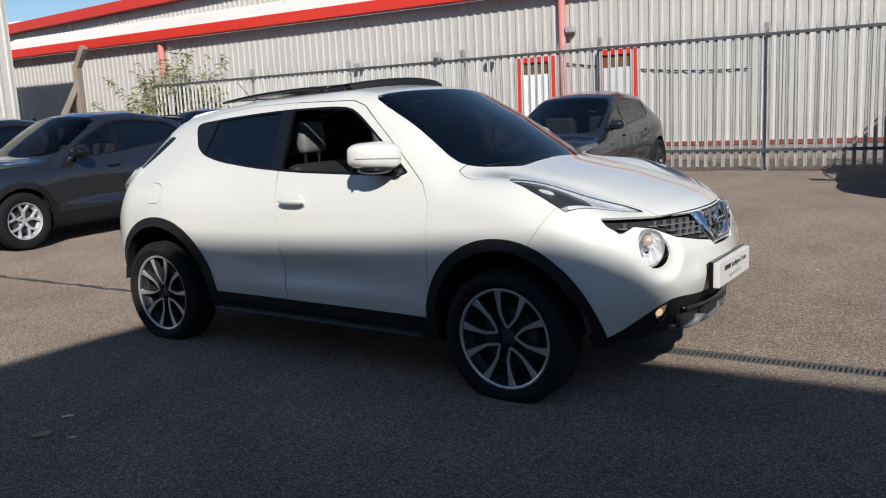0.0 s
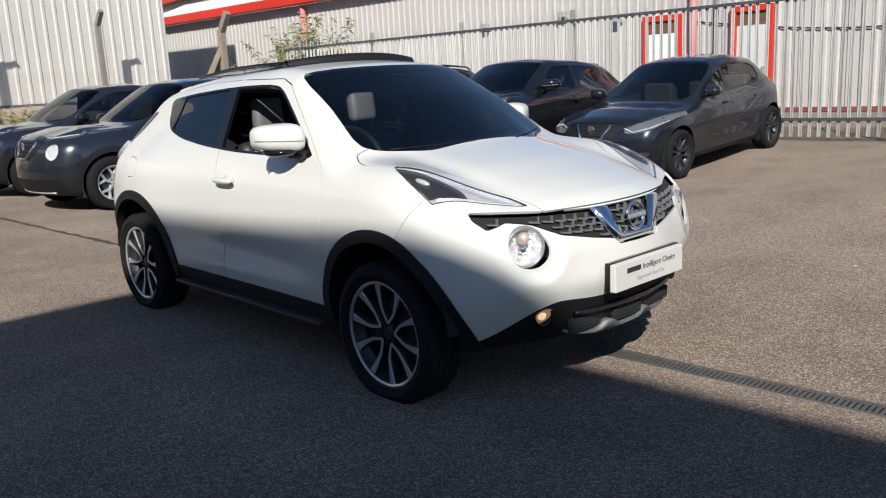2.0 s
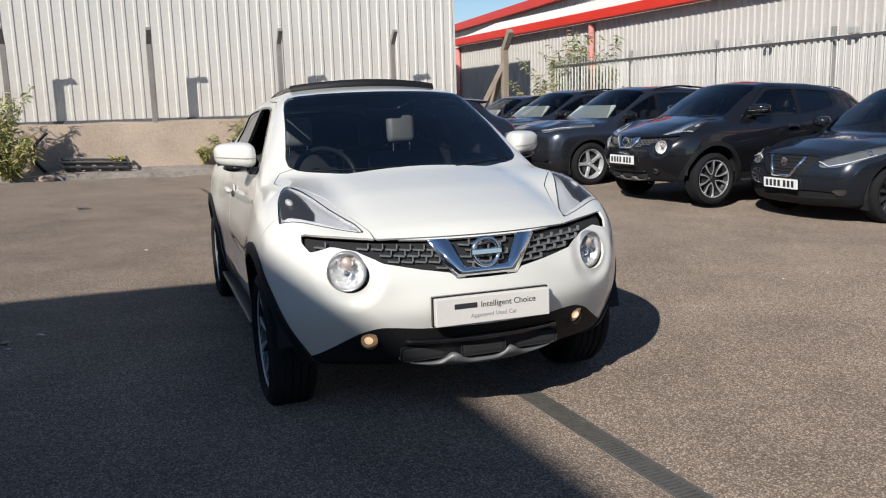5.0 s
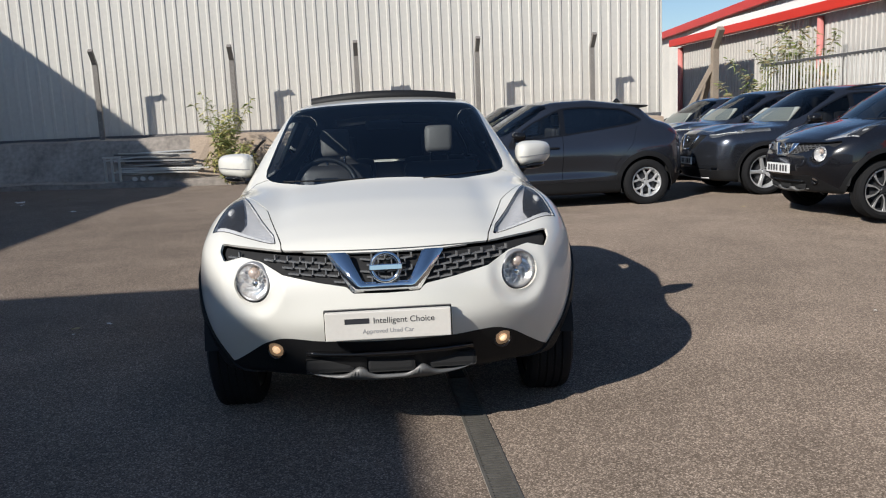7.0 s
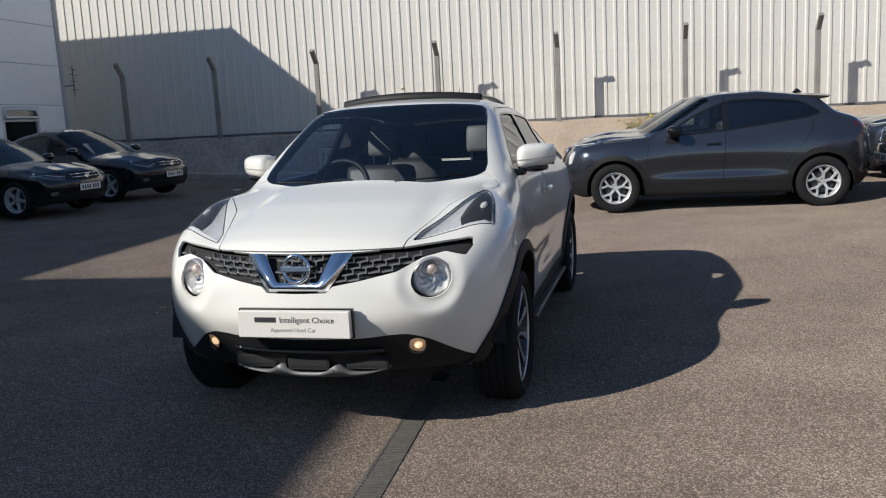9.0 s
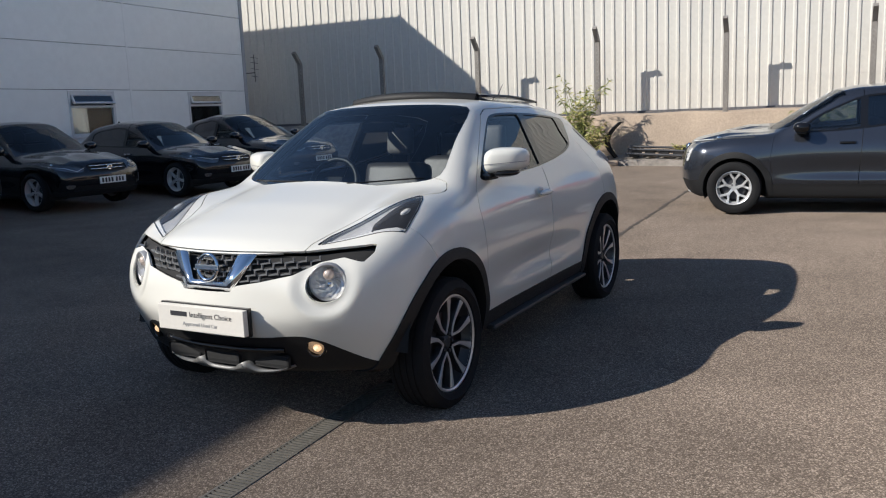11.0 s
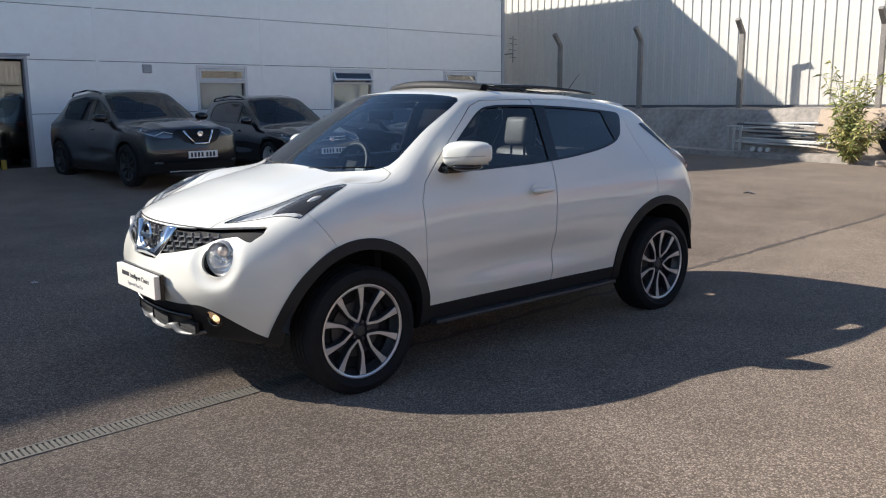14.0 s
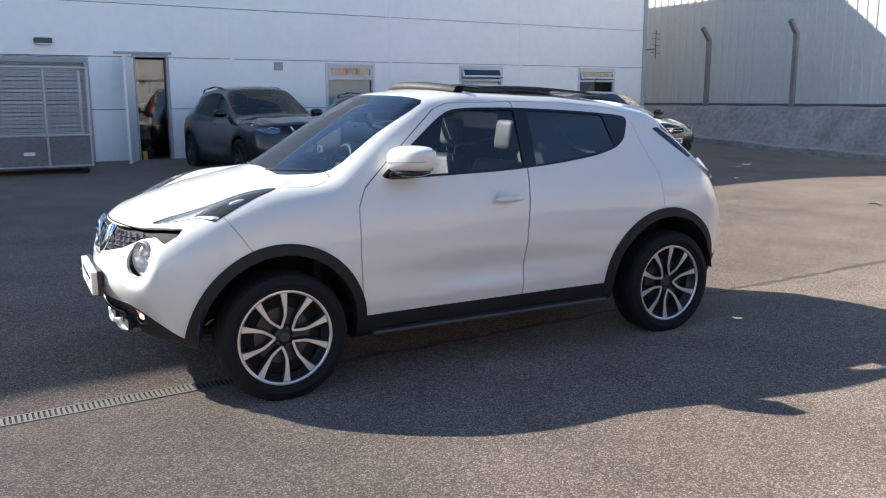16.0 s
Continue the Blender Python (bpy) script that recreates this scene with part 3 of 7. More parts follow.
class Skin:
    """A car's skin from which panels are cut one after another."""

    def __init__(self, F, lo, hi, step):
        self.F = F
        self.V, self.T = skin(F, lo, hi, step)

    def take(self, fn, gap=0.0):
        """Cut out the region where fn(V) < 0, leaving a shut line of that width round it."""
        self.V, a, self.T = clip(self.V, self.T, fn(self.V))
        if gap:
            self.V, a, _ = clip(self.V, a, fn(self.V) + gap)
        return a

    def piece(self, T, side=0, offset=0.0, skirt=0.012):
        """Vertices and faces of a cut region (of one side of the car), moved out by offset, with turned-in edges."""
        if side:
            m = self.V[T][:, :, 1].mean(1) * side > 0
            T = T[m]
        used = np.unique(T)
        if len(used) == 0:
            return None
        remap = -np.ones(len(self.V), int)
        remap[used] = np.arange(len(used))
        V, T = self.V[used], remap[T]
        G = grad(self.F, V)
        N = G / np.maximum(np.linalg.norm(G, axis=1, keepdims=True), 1e-6)
        V = V + N * offset
        verts, faces = list(map(tuple, V)), [tuple(t) for t in T]
        if skirt:
            E = np.concatenate([T[:, [0, 1]], T[:, [1, 2]], T[:, [2, 0]]])
            key = np.sort(E, 1)
            u, inv, cnt = np.unique(key, axis=0, return_inverse=True, return_counts=True)
            rim = E[cnt[inv.ravel()] == 1]
            low, n0 = {}, len(verts)
            for a, b in rim:
                for i in (a, b):
                    if i not in low:
                        low[i] = len(verts)
                        verts.append(tuple(V[i] - N[i] * skirt))
                faces.append((int(b), int(a), low[a], low[b]))
        keep_n = [tuple(v) for v in N]
        if skirt:
            keep_n += [tuple(N[i]) for i in low]
        return verts, faces, keep_n


def add_piece(name, pc, mat, parent, label=""):
    if pc is None or not pc[1]:
        return None
    ob = link_mesh(name, pc[0], pc[1], mat, parent, label, smooth=True)
    me = ob.data
    if len(me.vertices) == len(pc[2]):
        face_n = np.zeros(len(me.polygons) * 3)
        me.polygons.foreach_get("normal", face_n)
        face_n = face_n.reshape(-1, 3)
        loop_n = [pc[2][v] if len(pg.vertices) == 3 else tuple(face_n[pg.index]) for pg in me.polygons for v in pg.vertices]
        me.normals_split_custom_set(loop_n)           # smooth panels, crisp turned-in edges
    return ob


def side_region(pts, ymin=0.3, rounds=2):
    poly = outline(pts, rounds)
    return lambda V: np.maximum(inside_of(V[:, [0, 2]], poly), (ymin - np.abs(V[:, 1])))


def front_region(pts, xmin, rounds=2, sign=1, mirror=True):
    poly = outline(pts, rounds)
    return lambda V: np.maximum(inside_of(np.stack([np.abs(V[:, 1]), V[:, 2]], 1), poly), sign * (xmin - V[:, 0]))


def top_region(pts, zmin, rounds=2):
    poly = outline(pts, rounds)
    return lambda V: np.maximum(inside_of(np.stack([V[:, 0], np.abs(V[:, 1])], 1), poly), zmin - V[:, 2])


# ---------------------------------------------------------------- car materials
def car_paint(name, color, flake=0.0, rough=0.25, coat_rough=0.03):
    m = material(name, color, rough, metal=flake, coat=1.0, coat_rough=coat_rough, var=0.02, scale=3, fine=300, spec=0.25)
    return m


WHITE_PAINT = car_paint("pearl_white_paint", (0.69, 0.675, 0.62), 0.0, 0.28, 0.055)
GREY_PAINT = car_paint("gunmetal_paint", (0.070, 0.076, 0.092), 0.8, 0.24)
BLACK_PAINT = car_paint("black_paint", (0.008, 0.008, 0.010), 0.0, 0.2)
INK_PAINT = car_paint("ink_grey_paint", (0.021, 0.025, 0.033), 0.4, 0.24)
NAVY_PAINT = car_paint("dark_navy_paint", (0.010, 0.012, 0.020), 0.1, 0.25)
PLASTIC = material("black_plastic", (0.011, 0.011, 0.012), 0.6, spec=0.35, var=0.12, scale=8, fine=90, bump=0.15, bump_scale=400)
STEP_GREY = material("step_grey", (0.035, 0.036, 0.038), 0.4, var=0.1)
GLOSS_BLACK = material("gloss_black", (0.008, 0.008, 0.009), 0.12, var=0.05)
RUBBER = material("tyre_rubber", (0.010, 0.010, 0.011), 0.85, spec=0.3, var=0.2, scale=8, fine=60, bump=0.2, bump_scale=200)
ALLOY = material("machined_alloy", (0.66, 0.65, 0.64), 0.32, 0.65, var=0.08, scale=8, fine=120)
ALLOY_DARK = material("dark_alloy", (0.06, 0.062, 0.066), 0.4, 0.6, var=0.1)
SILVER = material("silver_paint", (0.68, 0.68, 0.68), 0.35, 0.55, var=0.05)
SKID = material("dull_silver_plastic", (0.15, 0.15, 0.15), 0.5, 0.3, var=0.08)
CHROME = material("chrome", (0.78, 0.79, 0.80), 0.07, 1.0, var=0.03)
LINER = material("dark_liner", (0.012, 0.012, 0.013), 0.95, var=0.2)
CABIN = material("cabin_trim", (0.016, 0.016, 0.018), 0.8, var=0.2, scale=10)
LEATHER = material("black_leather", (0.022, 0.021, 0.021), 0.45, var=0.2, scale=12, fine=60, bump=0.2, bump_scale=150)
PALE_LEATHER = material("grey_leather", (0.14, 0.138, 0.135), 0.5, var=0.15, scale=12, bump=0.2, bump_scale=150)
CAR_GLASS = glass_material("car_glass", (0.66, 0.72, 0.75), 0.0, 1.8)
DARK_GLASS = glass_material("privacy_glass", (0.055, 0.06, 0.07), 0.0, 2.0)
SIDE_GLASS = glass_material("side_glass", (0.46, 0.51, 0.55), 0.0, 1.7)
PARKED_GLASS = glass_material("parked_car_glass", (0.42, 0.46, 0.49), 0.0, 1.5)
REAR_TINT = glass_material("rear_tint", (0.30, 0.33, 0.35), 0.0, 1.6)
LAMP_GLASS = glass_material("lamp_glass", (0.93, 0.94, 0.95))
LAMP_FACET = material("lamp_facet", (0.88, 0.88, 0.88), 0.2, 0.55, var=0.25, scale=200, fine=260)
GRILLE_GREY = material("grille_grey", (0.27, 0.273, 0.28), 0.25, 0.5, var=0.1)
LAMP_SHADE_GREY = material("lamp_rim_grey", (0.32, 0.32, 0.33), 0.3, 0.3, var=0.1)
LAMP_DARK = material("lamp_dark", (0.035, 0.036, 0.04), 0.2, var=0.1)
LAMP_BOWL = material("lamp_bowl_silver", (0.66, 0.67, 0.70), 0.22, 0.45, var=0.15, scale=40)
LED_WHITE = material("light_guide_white", (0.60, 0.61, 0.63), 0.3, var=0.03, coat=0.5)
AMBER_PALE = material("pale_amber_bulb", (0.66, 0.54, 0.47), 0.15, 0.35, var=0.2, scale=80)
WARM_LAMP = material("warm_lamp", (0.9, 0.7, 0.45), 0.2, var=0.02, emit=((1.0, 0.62, 0.32), 0.7))
FOG_LENS = material("fog_lens", (0.78, 0.58, 0.38), 0.15, 0.35, var=0.35, scale=90, fine=160, coat=1.0, emit=((1.0, 0.62, 0.34), 0.12))
TAIL_RED = material("tail_lamp_red", (0.17, 0.008, 0.010), 0.12, var=0.08, coat=1.0)
PLATE_WHITE = material("plate_white", (0.78, 0.78, 0.76), 0.35, var=0.04)
BOARD_WHITE = material("board_white", (0.66, 0.63, 0.58), 0.4, var=0.04)
INK = material("print_ink", (0.03, 0.03, 0.035), 0.5, var=0.05)
PALE_INK = material("pale_print_ink", (0.30, 0.30, 0.31), 0.5, var=0.05)


# ---------------------------------------------------------------- wheels
def revolve(profile, segs=48):
    """Verts and faces of (r, y) points turned about the y axis."""
    vs, fs, n = [], [], len(profile)
    for i in range(segs):
        a = 2 * math.pi * i / segs
        vs += [(r * math.cos(a), y, r * math.sin(a)) for r, y in profile]
    for i in range(segs):
        j = (i + 1) % segs
        fs += [(i * n + k, i * n + k + 1, j * n + k + 1, j * n + k) for k in range(n - 1)]
    return vs, fs


def spoke_path(path, y0, y1, depth, face=0.42):
    """A flat-faced spoke along (r, sideways offset, width) points, as verts and faces (outer face to +y)."""
    vs, fs = [], []
    n = len(path) - 1
    for i, (r, off, w) in enumerate(path):
        p, q = path[max(i - 1, 0)], path[min(i + 1, n)]
        d = Vector((q[0] - p[0], q[1] - p[1])).normalized()
        y = y0 + (y1 - y0) * i / n
        for s, dy in ((-0.5, -depth), (-0.5, -0.003), (-face, 0), (face, 0), (0.5, -0.003), (0.5, -depth)):
            vs.append((r - d.y * s * w, y + dy, off + d.x * s * w))
    for i in range(n):
        for k in range(5):
            a, b = i * 6 + k, (i + 1) * 6 + k
            fs.append((a, a + 1, b + 1, b))
    fs.append(tuple(range(6)))
    return vs, fs


def make_wheel(style="twin", R=0.334, rim=0.218, detail=48):
    """A wheel about its own y axis, face towards +y: tyre, rim barrel, spokes, hub cap. Returns a list of (name, verts, faces, material, label)."""
    out = []
    w = 0.105
    tyre = [(rim + 0.002, -w * 0.9), (rim + 0.03, -w), (R - 0.05, -w * 1.08), (R - 0.012, -w * 0.92), (R, -w * 0.72)]
    for k in range(4):
        c = -w * 0.52 + k * w * 0.347
        tyre += [(R, c - 0.011), (R - 0.007, c - 0.009), (R - 0.007, c - 0.003), (R, c - 0.001)]
    tyre += [(R, w * 0.72), (R - 0.012, w * 0.92), (R - 0.05, w * 1.08), (rim + 0.035, w * 1.03), (rim + 0.012, w * 0.95), (rim + 0.004, w * 0.80)]
    out.append(("tyre", *revolve(tyre, detail), RUBBER, ""))
    bright = {"twin": ALLOY, "black": ALLOY_DARK}.get(style, SILVER)
    out.append(("barrel", *revolve([(rim, -w * 0.85), (rim - 0.03, -w * 0.6), (rim - 0.032, w * 0.3), (rim - 0.014, w * 0.55), (rim - 0.010, w * 0.80)], detail),
                ALLOY_DARK if style == "twin" else bright, ""))
    out.append(("rim", *revolve([(rim - 0.011, w * 0.74), (rim - 0.009, w * 0.83), (rim - 0.002, w * 0.87), (rim + 0.005, w * 0.86), (rim + 0.007, w * 0.78)], detail), bright, ""))
    out.append(("brake_disc", *revolve([(0.05, -0.02), (0.145, -0.02), (0.145, 0.018), (0.05, 0.018), (0.05, -0.02)], 32), DARK_METAL, ""))
    # added dark disc that stands for the shade behind the spokes
    out.append(("rim_back", *revolve([(0.0, 0.012), (rim - 0.031, 0.0)], 32), LINER, ""))
    face = w * 0.66
    r1 = rim - 0.004
    for i in range(5):
        a0 = 2 * math.pi * i / 5 + math.pi / 2
        made = []
        if style == "wye":
            made.append(("spoke", [(0.03, 0, 0.042), (0.06, 0, 0.034), (0.105, 0, 0.032), (0.125, 0, 0.036)], bright, 0.032))
            for sgn in (-1, 1):
                made.append(("spoke", [(0.105, 0.004 * sgn, 0.028), (0.13, 0.020 * sgn, 0.028), (0.16, 0.044 * sgn, 0.028), (r1 - 0.02, 0.062 * sgn, 0.030), (r1, 0.070 * sgn, 0.040)], bright, 0.032))
        elif style == "single":
            made.append(("spoke", [(0.045, 0, 0.062), (0.09, 0, 0.046), (0.15, 0, 0.046), (r1, 0, 0.062)], bright, 0.04))
        else:
            for sgn in (-1, 1):
                path = []
                for k in range(10):
                    t = k / 9
                    r = 0.050 + (r1 - 0.050) * t
                    q = min(1.0, t / 0.30) ** 0.5
                    ang = radians(20.5 - 3.0 * max(0.0, t - 0.45) / 0.55) * q
                    path.append((r * math.cos(ang), r * math.sin(ang) * sgn, 0.013 + 0.027 * t ** 2.2))
                made.append(("spoke", [(r, o, ww + 0.006) for r, o, ww in path], ALLOY_DARK, 0.034))
                made.append(("spoke_face", path, bright, 0.006))
        for nm, path, mt, depth in made:
            up = 0.004 if nm == "spoke_face" else 0.0
            vs, fs = spoke_path(path, face - 0.008 + up, face + 0.008 + up, depth)
            c, s = math.cos(a0), math.sin(a0)
            vs = [(x * c - z * s, y, x * s + z * c) for x, y, z in vs]
            out.append((nm, vs, fs, mt, "machined bright spoke face" if nm == "spoke_face" else ""))
    out.append(("hub", *revolve([(0.0, face - 0.006), (0.026, face - 0.006), (0.030, face - 0.012), (0.050, face - 0.022), (0.060, face - 0.05)], 24), ALLOY_DARK if style in ("twin", "black") else bright, "dark round hub cap" if style == "twin" else ""))
    for i in range(5):
        a = 2 * math.pi * (i + 0.5) / 5 + math.pi / 2
        vs, fs = revolve([(0.0, face - 0.004), (0.009, face - 0.004), (0.010, face - 0.03)], 8)
        out.append(("wheel_nut", [(x + 0.046 * math.cos(a), y, z + 0.046 * math.sin(a)) for x, y, z in vs], fs, DARK_METAL, ""))
    return out


WHEEL_CACHE = {}


def place_wheel(car, x, y, R, style, turn=0.0, steer=0.0, detail=48):
    key = (style, R, detail)
    if key not in WHEEL_CACHE:
        made = []
        for name, vs, fs, mat, label in make_wheel(style, R, R * ({"twin": 0.725, "wye": 0.64}.get(style, 0.69)), detail):
            me = bpy.data.meshes.new(name)
            me.from_pydata(vs, [], fs)
            me.update()
            me.polygons.foreach_set("use_smooth", [True] * len(me.polygons))
            me.set_sharp_from_angle(angle=radians(35))
            me.materials.append(mat)
            made.append((name, me, label))
        WHEEL_CACHE[key] = made
    hub = None
    for name, me, label in WHEEL_CACHE[key]:
        if name == "tyre":
            hub = new("wheel", me)
            hub.parent = car
            tagged(hub, "black tyre on an alloy rim" if style != "black" else "black tyre on a dark alloy rim")
            hub.matrix_basis = pose(x, y, R, 0, 0, (0 if y > 0 else 180) + steer) @ pose(0, 0, 0, 0, turn, 0)
        else:
            o = new(name, me)
            o.parent = hub
            if label:
                tagged(o, label)


# ---------------------------------------------------------------- the white car
def arch_fn(hx, r, base=0.36):
    return lambda V: np.maximum(np.where(V[:, 2] > base, np.hypot(V[:, 0] - hx, V[:, 2] - base), np.abs(V[:, 0] - hx)) - r, 0.5 - np.abs(V[:, 1]))


ROUND_LAMP_CAR = dict(
    top=[(-2.3, 0.45), (-2.06, 0.78), (-1.95, 0.95), (-1.84, 1.06), (-1.62, 1.26), (-1.47, 1.40), (-1.36, 1.445), (-1.0, 1.505), (-0.6, 1.545), (-0.2, 1.555),
         (0.14, 1.560), (0.40, 1.527), (0.74, 1.350), (1.13, 1.115), (1.22, 1.095), (1.5, 1.040), (1.75, 0.970), (1.90, 0.915), (1.98, 0.86), (2.1, 0.70)],
    top_blur=0.035,
    side=[(0.15, 0.78), (0.25, 0.815), (0.36, 0.838), (0.45, 0.848), (0.58, 0.856), (0.75, 0.858), (0.85, 0.850), (0.94, 0.832), (1.03, 0.798), (1.09, 0.768), (1.25, 0.692), (1.44, 0.600), (1.55, 0.54)],
    nose=[(0.2, 1.84), (0.30, 1.91), (0.40, 1.965), (0.50, 2.025), (0.60, 2.045), (0.70, 2.035), (0.80, 2.012), (0.87, 1.985), (0.95, 1.93), (1.1, 1.8)],
    rear=[(0.2, -1.85), (0.30, -1.93), (0.45, -2.02), (0.65, -2.05), (0.80, -2.04), (0.95, -1.97), (1.05, -1.90), (1.2, -1.80), (1.5, -1.6)],
    low=[(-2.2, 0.42), (-1.7, 0.33), (-1.5, 0.27), (-1.0, 0.275), (1.0, 0.265), (1.35, 0.275), (1.6, 0.310), (1.8, 0.300), (2.1, 0.268)],
    crown=[(-2.1, 0.10), (-1.5, 0.16), (-0.5, 0.19), (0.0, 0.15), (0.35, 0.12), (0.8, 0.08), (1.2, 0.075), (1.7, 0.10), (2.1, 0.12)],
    sweep=[(-2.1, -0.25), (-1.5, -0.2), (-0.9, 0.0), (0.1, 0.12), (0.4, 0.20), (1.0, 0.34), (1.3, 0.20), (1.8, 0.30), (2.1, 0.30)],
    taper=[(-2.1, 0.93), (-1.6, 0.975), (-1.0, 1.0), (1.0, 1.0), (1.5, 0.995), (1.8, 0.975), (2.1, 0.94)],
    cabin=[(-2.1, 0.80), (-1.5, 0.87), (-0.9, 0.965), (-0.3, 1.0), (1.5, 1.0), (2.0, 1.0)],
    bulge=[(1.30, 0.62, 0.48, 0.36, 0.052), (-1.27, 0.68, 0.50, 0.38, 0.050), (-1.25, 1.02, 0.45, 0.14, 0.020), (1.38, 0.99, 0.34, 0.11, 0.024), (0.05, 0.560, 0.62, 0.085, -0.024), (0.12, 0.455, 0.58, 0.045, 0.010), (0.15, 0.70, 0.7, 0.08, 0.006)],
    ridge=[(1.42, 0.72, 0.32, 0.12, 0.036), (1.45, 0.50, 0.40, 0.07, -0.010)],
    nose_y=0.40, rear_y=0.42,
    wells=[(0.577, 0.740, 0.086, 0.150, 0.026)],
    nose_bump=[(0.581, 0.740, 0.16, 0.16, 0.048), (0.35, 0.57, 0.30, 0.06, 0.010)],
    edge=0.085, nose_edge=0.075)

ROUND_LAMP_CAR_WINDOW = [(0.72, 1.075), (0.30, 1.083), (-0.10, 1.092), (-0.45, 1.116), (-0.74, 1.150), (-0.92, 1.190), (-1.01, 1.240), (-1.065, 1.310), (-1.090, 1.366), (-1.06, 1.384),
               (-0.78, 1.410), (-0.5, 1.428), (-0.2, 1.441), (0.08, 1.443), (0.20, 1.432), (0.28, 1.395), (0.45, 1.275), (0.60, 1.165)]


def black_low(V):
    """Height under which the front apron and sills are black plastic."""
    ay, x, z = np.abs(V[:, 1]), V[:, 0], V[:, 2]
    f = curve([(0, 0.486), (0.30, 0.490), (0.40, 0.500), (0.47, 0.502), (0.55, 0.472), (0.63, 0.413), (0.71, 0.358), (0.79, 0.325), (0.9, 0.30)], 0.02)
    s = curve([(-2.1, 0.47), (-1.65, 0.47), (-1.60, 0.384), (1.2, 0.384)], 0.01)
    return z - np.where(x > 1.3, f(ay), s(x))


def build_round_lamp_car(name, m, paint, label, detail=0.02, hero=True, group=""):
    car = empty(name, m, label, "car", group)
    F = body_function(ROUND_LAMP_CAR)
    S = Skin(F, (-2.2, -1.04, 0.12), (2.2, 1.04, 1.66), detail)
    P = lambda nm, T, mat, lb="", side=0, off=0.0, sk=0.012, parent=car: add_piece(nm, S.piece(T, side, off, sk), mat, parent, lb)
    for hx, rr in ((1.275, 0.392), (-1.215, 0.405)):
        S.take(arch_fn(hx, rr))
    # upper grille, lamps and fog lamps before the apron
    grille = S.take(front_region([(-0.2, 0.862), (0.23, 0.862), (0.44, 0.872), (0.60, 0.885), (0.735, 0.895), (0.742, 0.862), (0.716, 0.824), (0.63, 0.846), (0.54, 0.828),
                                  (0.44, 0.778), (0.29, 0.747), (0.167, 0.727), (0.14, 0.700), (-0.2, 0.695)], 1.4, 0))
    P("grille_back", grille, LINER, "", off=-0.03, sk=0)
    circ = lambda cy, cz, ry, rz: (lambda V: np.maximum(np.hypot((np.abs(V[:, 1]) - cy) / ry, (V[:, 2] - cz) / rz) - 1, 0) * min(ry, rz)
                                   + np.minimum(np.hypot((np.abs(V[:, 1]) - cy) / ry, (V[:, 2] - cz) / rz) - 1, 0) * min(ry, rz) + 9.0 * (V[:, 0] < 1.3))
    lamp = S.take(circ(0.582, 0.738, 0.083, 0.081))
    for sd in (1, -1):
        lid = P("headlamp", lamp, LAMP_GLASS, "round clear headlamp", sd, -0.003, 0.0)
        if lid:
            lid.visible_shadow = False
            cn = sum((v.co for v in lid.data.vertices), Vector()) / len(lid.data.vertices)
            at = pose(cn.x - 0.016, cn.y, cn.z, 0, 0, -90 + 24 * sd)
            vs, fs = [], []
            rings = [(0.012, -0.062), (0.030, -0.056), (0.048, -0.044), (0.064, -0.026), (0.076, -0.004)]
            for q, (r, y) in enumerate(rings):
                for k in range(18):
                    a = 2 * math.pi * (k + 0.5 * (q % 2)) / 18
                    vs.append((r * math.cos(a), y + (0.006 if (k + q) % 2 else -0.004) * (0 < q < 4), 1.02 * r * math.sin(a)))
            for q in range(4):
                for k in range(18):
                    k2 = (k + 1) % 18
                    fs.append((q * 18 + k, q * 18 + k2, q * 18 + 18 + k2, q * 18 + 18 + k))
            fs.append(tuple(range(17, -1, -1)))
            rf = link_mesh("reflector", vs, fs, LAMP_FACET, lid, "bright faceted lamp bowl", False)
            rf.matrix_basis = at
            vs, fs = revolve([(0.074, -0.004), (0.081, 0.006), (0.086, 0.003), (0.089, -0.02)], 28)
            bz = link_mesh("bezel", vs, fs, LAMP_SHADE_GREY, lid, "silver lamp rim", True)
            bz.matrix_basis = at
            for nm, mt, c, r in (("amber_bulb", AMBER_PALE, (0, -0.018, 0.036), 0.026), ("bulb_shield", CHROME, (0, -0.03, -0.012), 0.020)):
                bm = bmesh.new()
                bmesh.ops.create_uvsphere(bm, u_segments=16, v_segments=10, radius=r)
                o = part(nm, bm, mt, lid, "pale amber indicator bulb" if nm == "amber_bulb" else "", True)
                o.matrix_basis = at @ Matrix.Translation(c)
    fog = S.take(circ(0.502, 0.436, 0.040, 0.040))
    for sd in (1, -1):
        fl = P("fog_lamp", fog, FOG_LENS if hero else CHROME, "small round fog lamp lit warm yellow" if hero else "small round fog lamp", sd, -0.006, 0.0)
        if fl:
            vs, fs = revolve([(0.036, 0.0), (0.040, 0.008), (0.047, 0.0), (0.047, -0.03)], 20)
            o = link_mesh("bezel", vs, fs, GLOSS_BLACK, fl, "", True)
            cn = sum((v.co for v in fl.data.vertices), Vector()) / len(fl.data.vertices)
            o.matrix_basis = pose(cn.x + 0.006, cn.y, cn.z, 0, 0, -90 + 22 * sd)
            if hero:
                bm = bmesh.new()
                bmesh.ops.create_uvsphere(bm, u_segments=14, v_segments=8, radius=0.020)
                part("fog_bulb", bm, WARM_LAMP, fl, "glowing warm bulb", True).matrix_basis = pose(cn.x - 0.004, cn.y, cn.z)
    # arches, sills and apron
    for hx, rr in ((1.275, 0.447), (-1.205, 0.462)):
        a = S.take(arch_fn(hx, rr))
        for sd in (1, -1):
            P("arch_trim", a, PLASTIC, "matt black wheel arch trim", sd, 0.010, 0.05)
